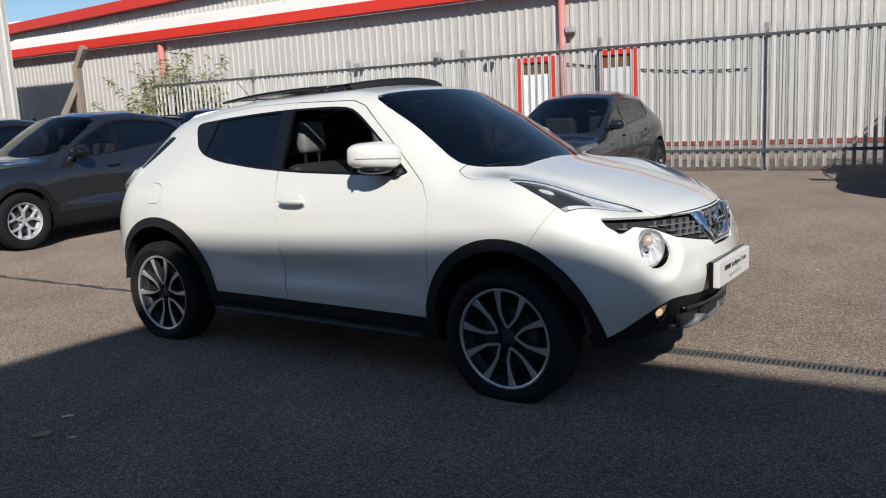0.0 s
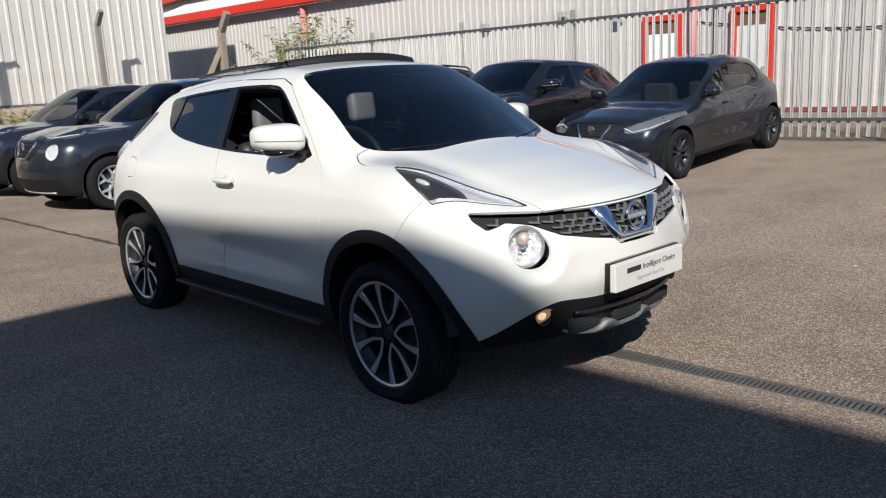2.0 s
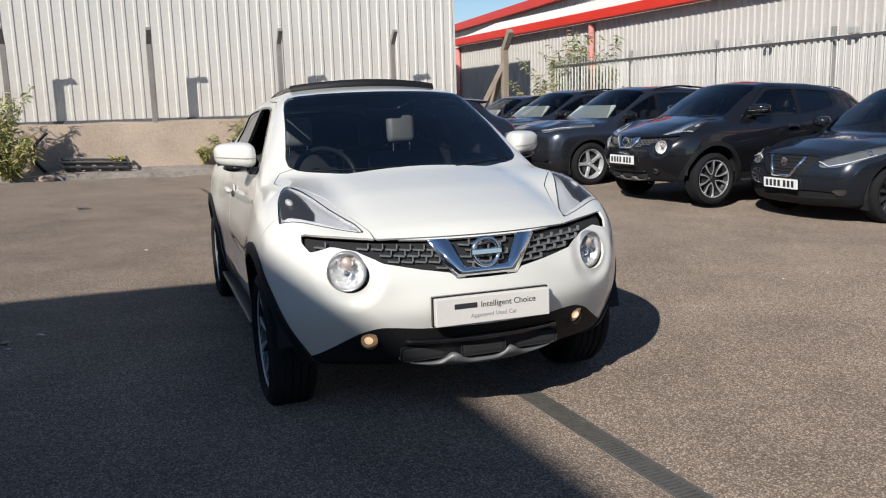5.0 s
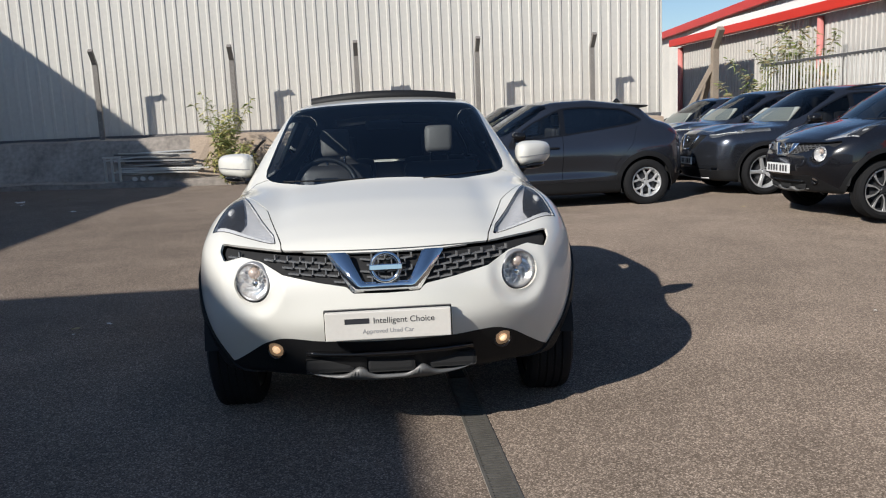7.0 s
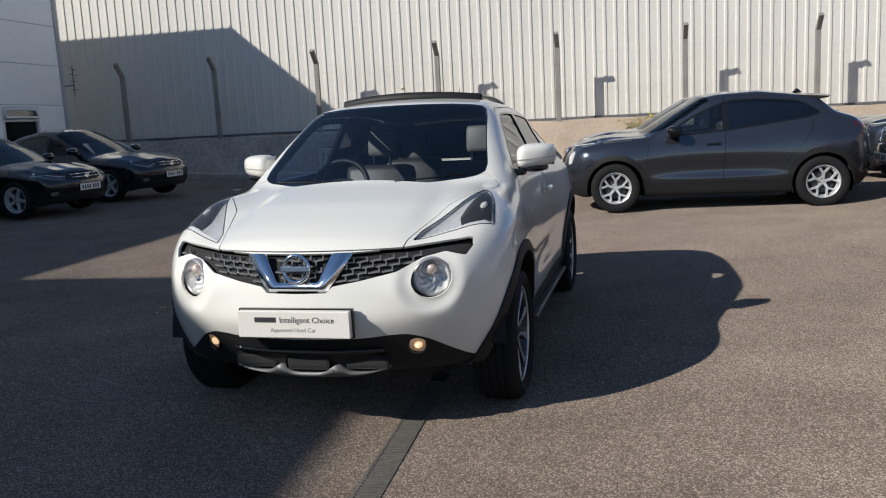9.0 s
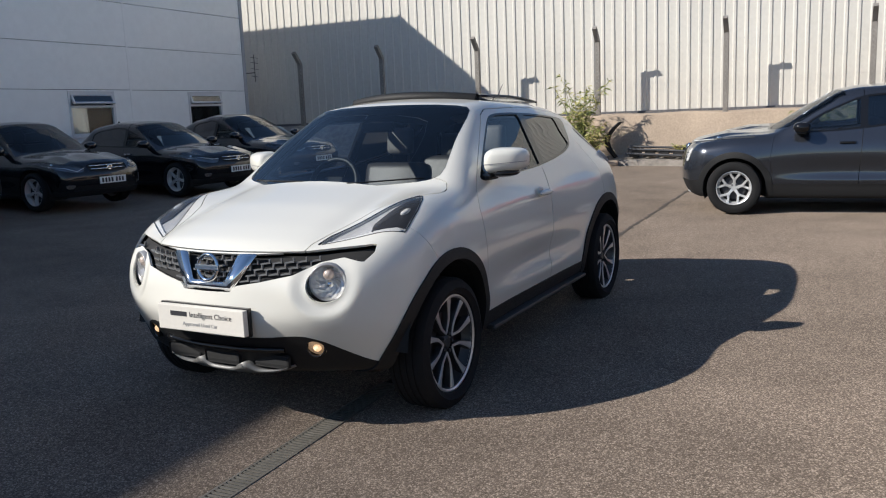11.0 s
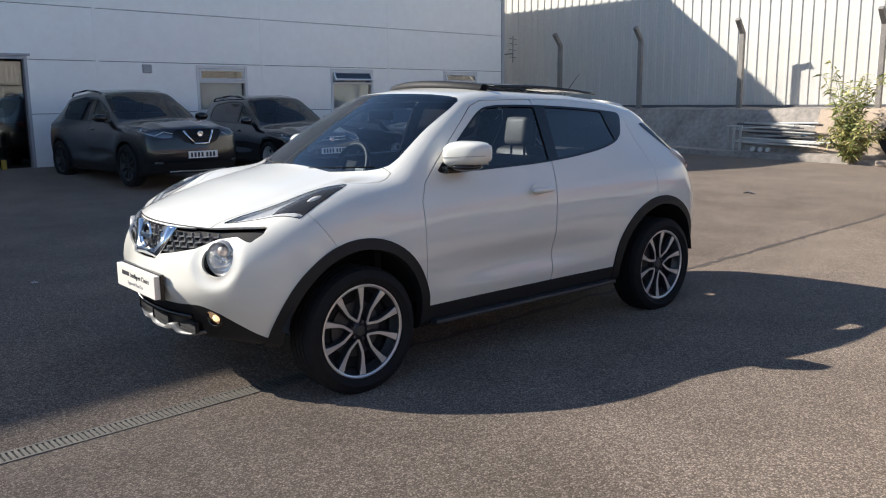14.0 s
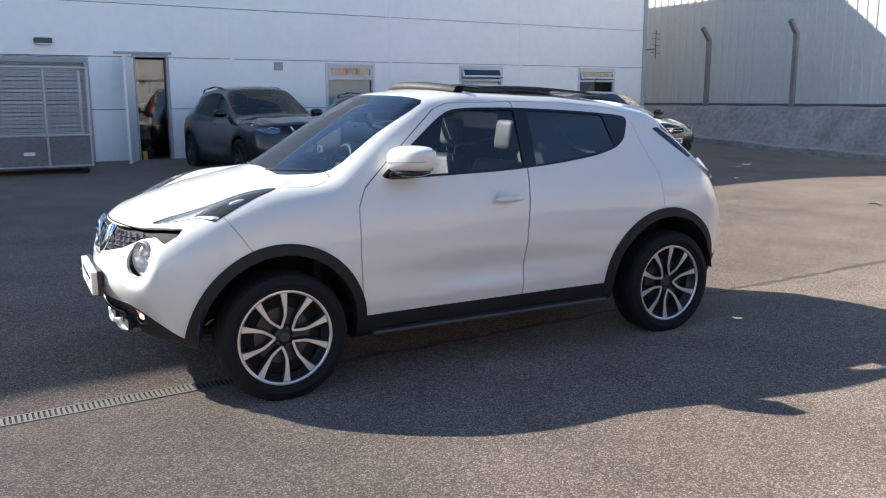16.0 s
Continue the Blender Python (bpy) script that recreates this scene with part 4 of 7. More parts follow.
    ap = S.take(lambda V: np.maximum(black_low(V), 1.3 - V[:, 0]))
    P("apron", ap, PLASTIC, "matt black lower front apron", off=0.002, sk=0.03)
    sl = S.take(lambda V: np.maximum(black_low(V), np.maximum(V[:, 0] - 1.3, -1.3 - V[:, 0])))
    for sd in (1, -1):
        P("sill", sl, PLASTIC, "matt black side sill", sd, 0.006, 0.03)
        part("side_step", box(-0.74, 0.80, sd * 0.842 - 0.040, sd * 0.842 + 0.040, 0.278, 0.302, bevel=0.010), STEP_GREY, car, "dark grey side step")
    P("underbody", sl, LINER, "", off=-0.01, sk=0)
    rb = S.take(lambda V: np.maximum(black_low(V), V[:, 0] + 1.3))
    P("rear_apron", rb, PLASTIC, "matt black rear apron", off=0.002, sk=0.02)
    # glass
    ws = S.take(lambda V: np.maximum(inside_of(np.stack([np.abs(V[:, 1]), V[:, 2]], 1),
                                               outline([(-0.2, 1.085), (0.40, 1.095), (0.60, 1.108), (0.655, 1.138), (0.61, 1.29), (0.560, 1.462), (0.515, 1.494), (0.3, 1.512), (-0.2, 1.518)], 1)),
                                     np.maximum(0.14 - V[:, 0], V[:, 0] - 1.135)))
    P("windscreen", ws, CAR_GLASS, "tinted windscreen glass", off=0.001, sk=0)
    rs = S.take(lambda V: np.maximum(inside_of(np.stack([np.abs(V[:, 1]), V[:, 2]], 1), outline([(-0.2, 1.06), (0.56, 1.065), (0.66, 1.11), (0.565, 1.34), (0.46, 1.385), (-0.2, 1.395)], 1)), V[:, 0] + 1.40))
    g = P("rear_screen", rs, REAR_TINT, "dark tinted rear screen", off=0.001, sk=0)
    if g:
        g.visible_shadow = False
    win = side_region(ROUND_LAMP_CAR_WINDOW, 0.45, 1)
    dlo = S.take(win)
    V0, T0 = S.V, S.T
    S.T = dlo
    fr_glass = S.take(lambda V: np.maximum(win(V) + 0.012, np.maximum(V[:, 0] - 0.61, -0.205 - 0.06 * (V[:, 2] - 1.09) - V[:, 0])))
    rr_glass = S.take(lambda V: np.maximum(win(V) + 0.012, np.maximum(V[:, 0] + 0.290 + 0.10 * (V[:, 2] - 1.1), -0.88 - 0.20 * (1.40 - V[:, 2]) - V[:, 0])))
    trim = S.T
    S.T = T0
    for sd in (1, -1):
        P("window_trim", trim, GLOSS_BLACK, "gloss black window surround and pillar", sd, 0.002, 0.02)
        if not (hero and sd < 0):
            g = P("front_window", fr_glass, SIDE_GLASS, "tinted front side window", sd, -0.006, 0)
            g.visible_shadow = False
        g = P("rear_window", rr_glass, DARK_GLASS, "dark privacy glass rear side window", sd, -0.004, 0)
        g.visible_shadow = False
    # upper lamps
    hl_fn = top_region([(1.225, 0.708), (1.29, 0.745), (1.40, 0.780), (1.50, 0.797), (1.570, 0.806), (1.600, 0.775), (1.68, 0.670), (1.81, 0.480), (1.72, 0.500), (1.56, 0.575), (1.40, 0.645), (1.29, 0.688)], 0.85, 0)
    hl = S.take(hl_fn)
    for sd in (1, -1):
        l = P("side_lamp", hl, LAMP_GLASS, "clear boomerang-shaped lamp with white light strip", sd, 0.003, 0.0)
        if l:
            l.visible_shadow = False
            P("lamp_bowl", hl, LAMP_BOWL, "pale silver lamp interior", sd, -0.014, -0.012, l)
            keepT = S.T
            S.T = hl
            wedge = S.take(top_region([(1.245, 0.711), (1.32, 0.748), (1.42, 0.776), (1.545, 0.794), (1.565, 0.752), (1.605, 0.728), (1.610, 0.705), (1.645, 0.668), (1.590, 0.650), (1.50, 0.662), (1.40, 0.684), (1.29, 0.707)], 0.85, 0))
            add_piece("dark_wedge", S.piece(wedge, sd, -0.006, 0.008), LAMP_DARK, l, "dark inner wedge of the lamp")
            guide = S.take(top_region([(1.575, 0.792), (1.604, 0.762), (1.684, 0.652), (1.79, 0.498), (1.772, 0.500), (1.672, 0.640), (1.594, 0.742), (1.565, 0.770)], 0.85, 1))
            add_piece("light_guide", S.piece(guide, sd, -0.004, 0.006), LED_WHITE, l, "white light guide along the lamp edge")
            rim_line = S.take(lambda V: -np.minimum(0.0, hl_fn(V)) - 0.003)
            add_piece("lamp_edge", S.piece(rim_line, sd, 0.0015, 0.004), GLOSS_BLACK, l)
            S.T = keepT
            bm = bmesh.new()
            zz = np.linspace(1.15, 0.9, 126)
            z_in = float(zz[np.argmax(F(np.full(126, 1.44), np.full(126, 0.735), zz) < 0)])
            bmesh.ops.create_uvsphere(bm, u_segments=14, v_segments=8, radius=0.024, matrix=Matrix.Translation((1.44, 0.735 * sd, z_in - 0.012)) @ Matrix.Rotation(radians(12), 4, 'Y') @ Matrix.Diagonal((1.9, 0.75, 0.5, 1)))
            part("indicator_bulb", bm, LAMP_FACET, l, "silvery indicator bulb", True)
    hs = S.take(side_region([(-1.30, 1.30), (-1.36, 1.305), (-1.62, 1.10), (-1.54, 1.085)], 0.4, 0))
    for sd in (1, -1):
        P("hatch_trim", hs, GLOSS_BLACK, "gloss black strip beside the tailgate", sd, 0.003, 0.012)
    tl = S.take(side_region([(-1.49, 1.118), (-1.62, 1.088), (-1.80, 1.045), (-1.86, 0.985), (-1.76, 0.945), (-1.66, 0.99), (-1.53, 1.065)], 0.5, 1))
    for sd in (1, -1):
        lens = P("tail_lamp", tl, LAMP_BOWL, "smoky clear tail lamp with a dark red end", sd, 0.022, 0.04)
        keepT = S.T
        S.T = tl
        edge = S.take(lambda V: np.maximum(V[:, 2] - 1.035, V[:, 0] + 1.63))
        add_piece("red_end", S.piece(edge, sd, 0.0245, 0.02), TAIL_RED, lens, "dark red end of the lamp")
        S.T = keepT
    if hero:
        S.take(top_region([(0.13, -0.2), (0.13, 0.36), (0.09, 0.40), (-0.34, 0.40), (-0.38, 0.36), (-0.38, -0.2)], 1.3, 0))       # sunroof opening
    # panels with shut lines
    door = side_region([(0.842, 0.36), (0.862, 0.70), (0.852, 0.95), (0.80, 1.045), (0.66, 1.160), (0.45, 1.325), (0.30, 1.440), (0.20, 1.472), (-0.23, 1.478), (-0.225, 1.08), (-0.175, 0.75), (-0.148, 0.36)], 0.42, 0)
    rdoor = side_region([(-0.148, 0.36), (-0.175, 0.75), (-0.225, 1.08), (-0.23, 1.478), (-0.60, 1.470), (-0.92, 1.440), (-1.09, 1.405), (-1.135, 1.32), (-1.155, 1.15), (-1.170, 1.0), (-1.175, 0.60), (-0.90, 0.45), (-0.75, 0.36)], 0.42, 0)
    dT = S.take(door, 0.0045)
    rT = S.take(rdoor, 0.003)
    doors = {}
    for sd in (1, -1):
        doors[sd] = P("front_door", dT, paint, "", sd)
        P("rear_door", rT, paint, "", sd)
    bn = S.take(top_region([(2.2, -0.3), (2.2, 0.44), (1.95, 0.44), (1.81, 0.462), (1.45, 0.566), (1.235, 0.706), (1.12, 0.738), (1.05, 0.742), (1.00, 0.728), (0.95, 0.70), (0.93, -0.3)], 0.868, 0), 0.005)
    P("bonnet", bn, paint, "")
    bump = S.take(lambda V: 1.428 + 0.68 * (V[:, 2] - 0.80) - V[:, 0], 0.003)
    P("front_bumper", bump, paint, "")
    cap = S.take(lambda V: np.maximum(inside_of(V[:, [0, 2]], outline([(-1.33, 0.905), (-1.19, 0.905), (-1.175, 0.94), (-1.185, 1.02), (-1.30, 1.035), (-1.335, 1.0)], 1)), V[:, 1] + 0.5), 0.003)
    P("fuel_flap", cap, paint, "")
    P("body_shell", S.T, paint, "")
    allT = np.concatenate([S.T, dT, rT, bn, bump, cap])
    add_piece("inner_shell", S.piece(allT, 0, -0.016, 0), LINER, car)
    # grille bars, chrome V and badge ring
    def gx(y, z):
        xs = np.linspace(2.15, 1.45, 141)
        f = F(xs, np.full(141, y), np.full(141, z))
        return float(xs[np.argmax(f < 0)]) - 0.022
    def in_grille(y, z):
        return inside_of(np.array([[abs(y), z]]), outline([(-0.2, 0.862), (0.23, 0.862), (0.44, 0.872), (0.60, 0.885), (0.735, 0.895), (0.742, 0.862), (0.716, 0.824), (0.63, 0.846), (0.54, 0.828),
                                                          (0.44, 0.778), (0.29, 0.747), (0.167, 0.727), (0.14, 0.700), (-0.2, 0.695)], 1))[0] < -0.006
    for r in range(8):
        for c in range(-14, 15):
            y = c * 0.056 + (0.028 if r % 2 else 0)
            z = 0.712 + r * 0.024 + 0.050 * abs(y) * (1 if abs(y) > 0.1 else 0)
            if in_grille(y, z) and in_grille(y + 0.026, z + 0.021) and in_grille(y - 0.02, z) and (abs(y) < 0.11 or abs(y) > 0.22 - (0.86 - z) * 0.5):
                x = gx(y, z)
                turn = -math.atan((gx(y + 0.02, z) - gx(y - 0.02, z)) / 0.04)
                bm = box(-0.006, 0.010, -0.024, 0.024, -0.0035, 0.0035, m=Matrix.Translation((x, y, z)) @ Matrix.Rotation(turn, 4, 'Z') @ Matrix.Rotation(0.12 if y > 0 else -0.12, 4, 'X'))
                add_box(bm, -0.006, 0.008, -0.003, 0.003, -0.0125, 0.0095, m=Matrix.Translation((x, y + 0.026, z + 0.012)) @ Matrix.Rotation(turn, 4, 'Z'))
                part("grille_bar", bm, GRILLE_GREY, car)
    v_out = [(0.252, 0.866), (0.160, 0.866), (0.098, 0.742), (-0.098, 0.742), (-0.160, 0.866), (-0.252, 0.866), (-0.142, 0.702), (0.142, 0.702)]
    vs, fs = [], []
    for dx in (0.0, 0.026):
        vs += [(2.024 - (1 - (0.866 - z) / 0.164) * 0.045 - 0.38 * y * y - 0.02 + dx, y, z) for y, z in v_out]
    ring = [(0, 1, 2, 7), (2, 3, 6, 7), (3, 4, 5, 6)]
    fs += [tuple(8 + i for i in q) for q in ring] + [q[::-1] for q in ring]
    fs += [(i, (i + 1) % 8, 8 + (i + 1) % 8, 8 + i) for i in range(8)]
    bm = bmesh.new()
    bv = [bm.verts.new(v) for v in vs]
    for q in fs:
        bm.faces.new([bv[i] for i in q])
    bmesh.ops.recalc_face_normals(bm, faces=bm.faces)
    bmesh.ops.bevel(bm, geom=list(bm.edges), offset=0.006, segments=2, affect='EDGES')
    vee = part("grille_trim", bm, CHROME, car, "chrome V-shaped grille trim", True)
    bm = bmesh.new()
    vs, fs = revolve([(0.050, 0.0), (0.056, 0.008), (0.063, 0.008), (0.068, 0.0)], 32)
    bg = link_mesh("badge", vs, fs, CHROME, car, "round chrome badge", True)
    bg.matrix_basis = pose(2.006, 0, 0.803, 0, 0, -90) @ pose(0, 0, 0, 8, 0, 0)
    part("badge_bar", box(-0.070, 0.070, -0.002, 0.010, -0.013, 0.013, bevel=0.004), CHROME, bg)
    # number board on the front bumper
    bd = part("dealer_board", box(2.052, 2.084, -0.262, 0.262, 0.514, 0.632, bevel=0.004), BOARD_WHITE, car, "white dealer board on the front bumper") if hero else None
    if hero:
        part("board_edge", box(2.034, 2.056, -0.268, 0.268, 0.508, 0.638, bevel=0.003), GLOSS_BLACK, bd)
    # skid plate and apron relief
    bm = bmesh.new()
    n = 48
    prof = []
    for i in range(n + 1):
        y = -0.37 + 0.74 * i / n
        t = abs(y) / 0.37
        up = 0.318 + 0.036 * math.exp(-((abs(y) - 0.135) / 0.042) ** 2) + 0.030 * t ** 8
        lo = 0.292 + 0.040 * t ** 4
        prof.append((y, min(lo, up - 0.003), up))
    rowv = [[bm.verts.new((1.970 - 0.40 * y * y + dx, y, z)) for dx, z in ((-0.07, lo), (-0.030, lo), (0.014, up), (-0.05, up))] for y, lo, up in prof]
    for a, b in zip(rowv, rowv[1:]):
        for k in range(4):
            bm.faces.new((a[k], b[k], b[(k + 1) % 4], a[(k + 1) % 4]))
    bm.faces.new(rowv[0])
    bm.faces.new(rowv[-1][::-1])
    bmesh.ops.recalc_face_normals(bm, faces=bm.faces)
    part("skid_plate", bm, SKID, car, "silver lower skid strip", True)
    for y0 in (-0.27, 0.0, 0.27):
        part("lower_grille", box(1.95 - 0.4 * y0 * y0, 1.962 - 0.4 * y0 * y0, y0 - 0.105, y0 + 0.105, 0.335, 0.398, bevel=0.016), LINER, car)
    bm = bmesh.new()
    bar = [(1.992 - 0.40 * y * y, y, 0.424 + 0.02 * y * y) for y in [i * 0.045 - 0.36 for i in range(17)]]
    for a, b in zip(bar, bar[1:]):
        add_tube(bm, a, b, 0.013, sides=8)
    bmesh.ops.remove_doubles(bm, verts=bm.verts, dist=0.004)
    part("apron_bar", bm, GLOSS_BLACK, car, "gloss black bar across the apron", True)
    part("tow_cover", box(-0.0015, 0.0015, -0.036, 0.036, -0.026, 0.026, bevel=0.001), paint, car).matrix_basis = pose(2.026 - 0.40 * 0.1764 - 0.001, 0.42, 0.57, 0, 4, 18)
    # mirrors, handles
    for sd in (1, -1):
        def mirror_point(x, y, z, grow=0.0):
            e = lambda q, p: math.copysign(abs(q) ** p, q)
            ex, ey, ez = e(x, 0.8), e(y, 0.62), e(z, 0.62)
            out = ey * sd                       # 1 at the outer end
            return (0.545 + (0.105 + grow) * ex * (1.0 - 0.22 * out) - 0.035 * out, sd * 0.872 + (0.108 + grow) * ey, 1.186 + (0.070 + grow) * ez * (1.0 - 0.14 * out) + 0.006 * out)
        bm = bmesh.new()
        bmesh.ops.create_uvsphere(bm, u_segments=32, v_segments=20, radius=1.0)
        for v in bm.verts:
            c = v.co.normalized()
            v.co = mirror_point(max(c.x, -0.35), c.y, c.z)
        mir = part("door_mirror", bm, paint, car, "body-coloured door mirror with black base", True)
        vs, fs = [], []
        for i in range(25):
            a = radians(-70 + 215 * i / 24)       # round the front of the shell
            for dz in (-0.13, -0.075):
                vs.append(mirror_point(math.sin(a) if math.sin(a) > -0.3 else -0.3, math.cos(a) * sd, dz * (1 - 0.5 * i / 24), 0.002))
        fs = [(2 * i, 2 * i + 2, 2 * i + 3, 2 * i + 1) for i in range(24)]
        keep_f = [f for f in fs if vs[f[0]][0] > 0.52]
        link_mesh("indicator_strip", vs, keep_f, LAMP_SHADE_GREY, mir, "slim silver indicator strip", True)
        bm = bmesh.new()
        bmesh.ops.create_uvsphere(bm, u_segments=20, v_segments=12, radius=1.0)
        for v in bm.verts:
            v.co = (0.552 + 0.098 * v.co.x, sd * 0.850 + 0.090 * v.co.y, 1.118 + 0.026 * v.co.z)
        part("mirror_base", bm, GLOSS_BLACK, mir, "", True)
        part("mirror_foot", box(0.54, 0.66, sd * 0.785 - 0.03, sd * 0.785 + 0.03, 1.080, 1.120, bevel=0.015), GLOSS_BLACK, mir)
        part("mirror_glass", box(0.488, 0.496, sd * 0.872 - 0.092, sd * 0.872 + 0.092, 1.128, 1.244, bevel=0.002), CHROME, mir)
        bm = bmesh.new()
        bmesh.ops.create_uvsphere(bm, u_segments=20, v_segments=10, radius=1.0)
        for v in bm.verts:
            v.co = (-0.045 + 0.098 * math.copysign(abs(v.co.x) ** 0.7, v.co.x), sd * (0.868) + 0.020 * v.co.y, 0.944 + 0.018 * v.co.z)
        part("door_handle", bm, paint, doors[sd], "", True)
        bm = bmesh.new()
        bmesh.ops.create_uvsphere(bm, u_segments=16, v_segments=8, radius=1.0)
        for v in bm.verts:
            v.co = (-0.03 + 0.050 * v.co.x, sd * 0.833 + 0.006 * v.co.y, 0.948 + 0.034 * v.co.z)
        # not carved: the black car's cup is coloured dark for the recess shade
        part("handle_cup", bm, LINER if not hero else paint, doors[sd], "", True)
    # wheel housings and wheels
    for hx in (1.275, -1.22):
        for sd in (1, -1):
            vs, fs = [], []
            for i in range(17):
                a = math.pi * (0.03 + 0.94 * i / 16)
                for yy in (0.86, 0.50):
                    vs.append((hx + 0.415 * math.cos(a), sd * yy, 0.355 + 0.415 * math.sin(a)))
            fs = [(2 * i, 2 * i + 1, 2 * i + 3, 2 * i + 2) for i in range(16)]
            k = len(vs)
            vs.append((hx, sd * 0.50, 0.35))
            fs += [(2 * i + 1, k, 2 * i + 3) for i in range(16)]
            link_mesh("wheel_housing", vs, fs, LINER, car)
    st = "twin"
    for sd in (1, -1):
        place_wheel(car, 1.265, 0.775 * sd, 0.328, st, 18 if sd > 0 else -10)
        place_wheel(car, -1.265, 0.775 * sd, 0.328, st, 50 if sd > 0 else 4)
    # cabin
    part("cabin_floor", box(-1.5, 1.1, -0.66, 0.66, 0.30, 0.36), CABIN, car)
    part("bulkhead", box(1.0, 1.04, -0.66, 0.66, 0.36, 1.02), CABIN, car)
    bm = box(0.62, 1.02, -0.70, 0.70, 0.72, 1.045, bevel=0.05)
    part("dashboard", bm, CABIN, car, "black dashboard", True)
    for sd in (1, -1):
        for x0, nm in ((-0.15, "front_seat"), (-0.95, "rear_seat")):
            bm = bmesh.new()
            add_box(bm, -0.02, 0.50, -0.25, 0.25, 0.42, 0.60, bevel=0.06)
            add_box(bm, -0.08, 0.08, -0.25, 0.25, 0, 0.62, m=Matrix.Translation((0, 0, 0.52)) @ Matrix.Rotation(radians(-16), 4, 'Y'), bevel=0.06)
            seat = part(nm, bm, LEATHER, car, "black leather seat", True)
            seat.matrix_basis = pose(x0, 0.36 * sd, 0)
            bm = box(-0.045, 0.045, -0.098, 0.098, -0.095, 0.095, bevel=0.036)
            h = part("headrest", bm, PALE_LEATHER if hero else LEATHER, seat, "padded grey headrest", True)
            h.matrix_basis = pose(-0.20, 0, 1.27 if x0 > -0.5 else 1.20, 0, -8, 0)
            for yy in (-0.06, 0.06):
                part("headrest_post", tube((-0.185, yy, 1.08), (-0.195, yy, 1.20), 0.008, sides=8), CHROME, seat)
    sw = -0.36
    vs, fs = [], []
    for i in range(32):
        a = 2 * math.pi * i / 32
        for j in range(8):
            b = 2 * math.pi * j / 8
            r = 0.178 + 0.017 * math.cos(b)
            vs.append((0.017 * math.sin(b), r * math.cos(a), r * math.sin(a)))
    fs = [(i * 8 + j, ((i + 1) % 32) * 8 + j, ((i + 1) % 32) * 8 + (j + 1) % 8, i * 8 + (j + 1) % 8) for i in range(32) for j in range(8)]
    wheel = link_mesh("steering_wheel", vs, fs, LEATHER, car, "black three-spoke steering wheel", True)
    wheel.matrix_basis = pose(0.50, sw, 1.03, 0, -24, 0)
    part("airbag_pad", box(-0.03, 0.02, -0.075, 0.075, -0.07, 0.06, bevel=0.02), CABIN, wheel)
    for a in (0, 180, 270):
        part("wheel_spoke", tube((0, 0.05 * math.cos(radians(a)), 0.05 * math.sin(radians(a))), (0, 0.17 * math.cos(radians(a)), 0.17 * math.sin(radians(a))), 0.014, sides=8), SILVER, wheel)
    bm = box(-0.02, 0.02, -0.11, 0.11, -0.03, 0.03, bevel=0.015)
    mr = part("rear_view_mirror", bm, GLOSS_BLACK, car, "", True)
    mr.matrix_basis = pose(0.50, 0, 1.385)
    xs_w = np.linspace(1.25, 0.6, 261)
    def glass_x(y, z):
        return float(xs_w[np.argmax(F(xs_w, np.full(261, y), np.full(261, z)) < 0)])
    for y0, y1, z0, z1 in ((-0.54, -0.10, 1.112, 1.118), (0.20, 0.58, 1.108, 1.124)):
        pts = []
        for k in range(8):
            y, z = y0 + (y1 - y0) * k / 7, z0 + (z1 - z0) * k / 7
            pts.append((glass_x(y, z) + 0.005, y, z))
        bm = bmesh.new()
        for p, q in zip(pts, pts[1:]):
            add_tube(bm, p, q, 0.004, sides=6)
        bmesh.ops.remove_doubles(bm, verts=bm.verts, dist=0.003)
        part("wiper", bm, PLASTIC, car, "slim black wiper lying on the glass", True)
    bm = bmesh.new()
    prev = None
    for i in range(17):
        y = -0.41 + 0.82 * i / 16
        e = 0.05 * (y / 0.41) ** 6
        zr = 1.452 - 0.15 * y * y
        q = [bm.verts.new(p) for p in ((-1.20, y, zr + 0.030), (-1.33, y, zr + 0.012), (-1.475 + e, y, zr - 0.034), (-1.485 + e, y, zr - 0.046), (-1.465 + e, y, zr - 0.058), (-1.36, y, zr - 0.06), (-1.22, y, zr - 0.02))]
        if prev:
            for k in range(7):
                bm.faces.new((prev[k], q[k], q[(k + 1) % 7], prev[(k + 1) % 7]))
        else:
            bm.faces.new(q[::-1])
        prev = q
    bm.faces.new(prev)
    bmesh.ops.recalc_face_normals(bm, faces=bm.faces)
    part("roof_spoiler", bm, paint, car, "body-coloured spoiler over the tailgate", True)
    if not hero:
        plate_part(car, 2.066, 0.575, PLATE_WHITE, random.Random(9))
    if hero:
        # raised sunroof: wind deflector and sliding panel
        bm = bmesh.new()
        prev = None
        for i in range(25):
            y = -0.46 + 0.92 * i / 24
            t = y / 0.46
            x = 0.215 - 0.11 * t * t
            zb = 1.545 - 0.15 * y * y
            zt = 1.597 - 0.14 * y * y
            q = [bm.verts.new(p) for p in ((x, y, zb), (x - 0.03, y, zt - 0.004), (x - 0.05, y, zt), (x - 0.085, y, zt - 0.008), (x - 0.06, y, zb))]
            if prev:
                for k in range(5):
                    bm.faces.new((prev[k], q[k], q[(k + 1) % 5], prev[(k + 1) % 5]))
            prev = q
        bmesh.ops.recalc_face_normals(bm, faces=bm.faces)
        part("wind_deflector", bm, PLASTIC, car, "raised black sunroof wind deflector", True)
        for sd in (1, -1):
            part("deflector_arm", tube((0.08, 0.44 * sd, 1.552), (-0.22, 0.43 * sd, 1.515), 0.008, sides=8), PLASTIC, car)
        vs, fs = [], []
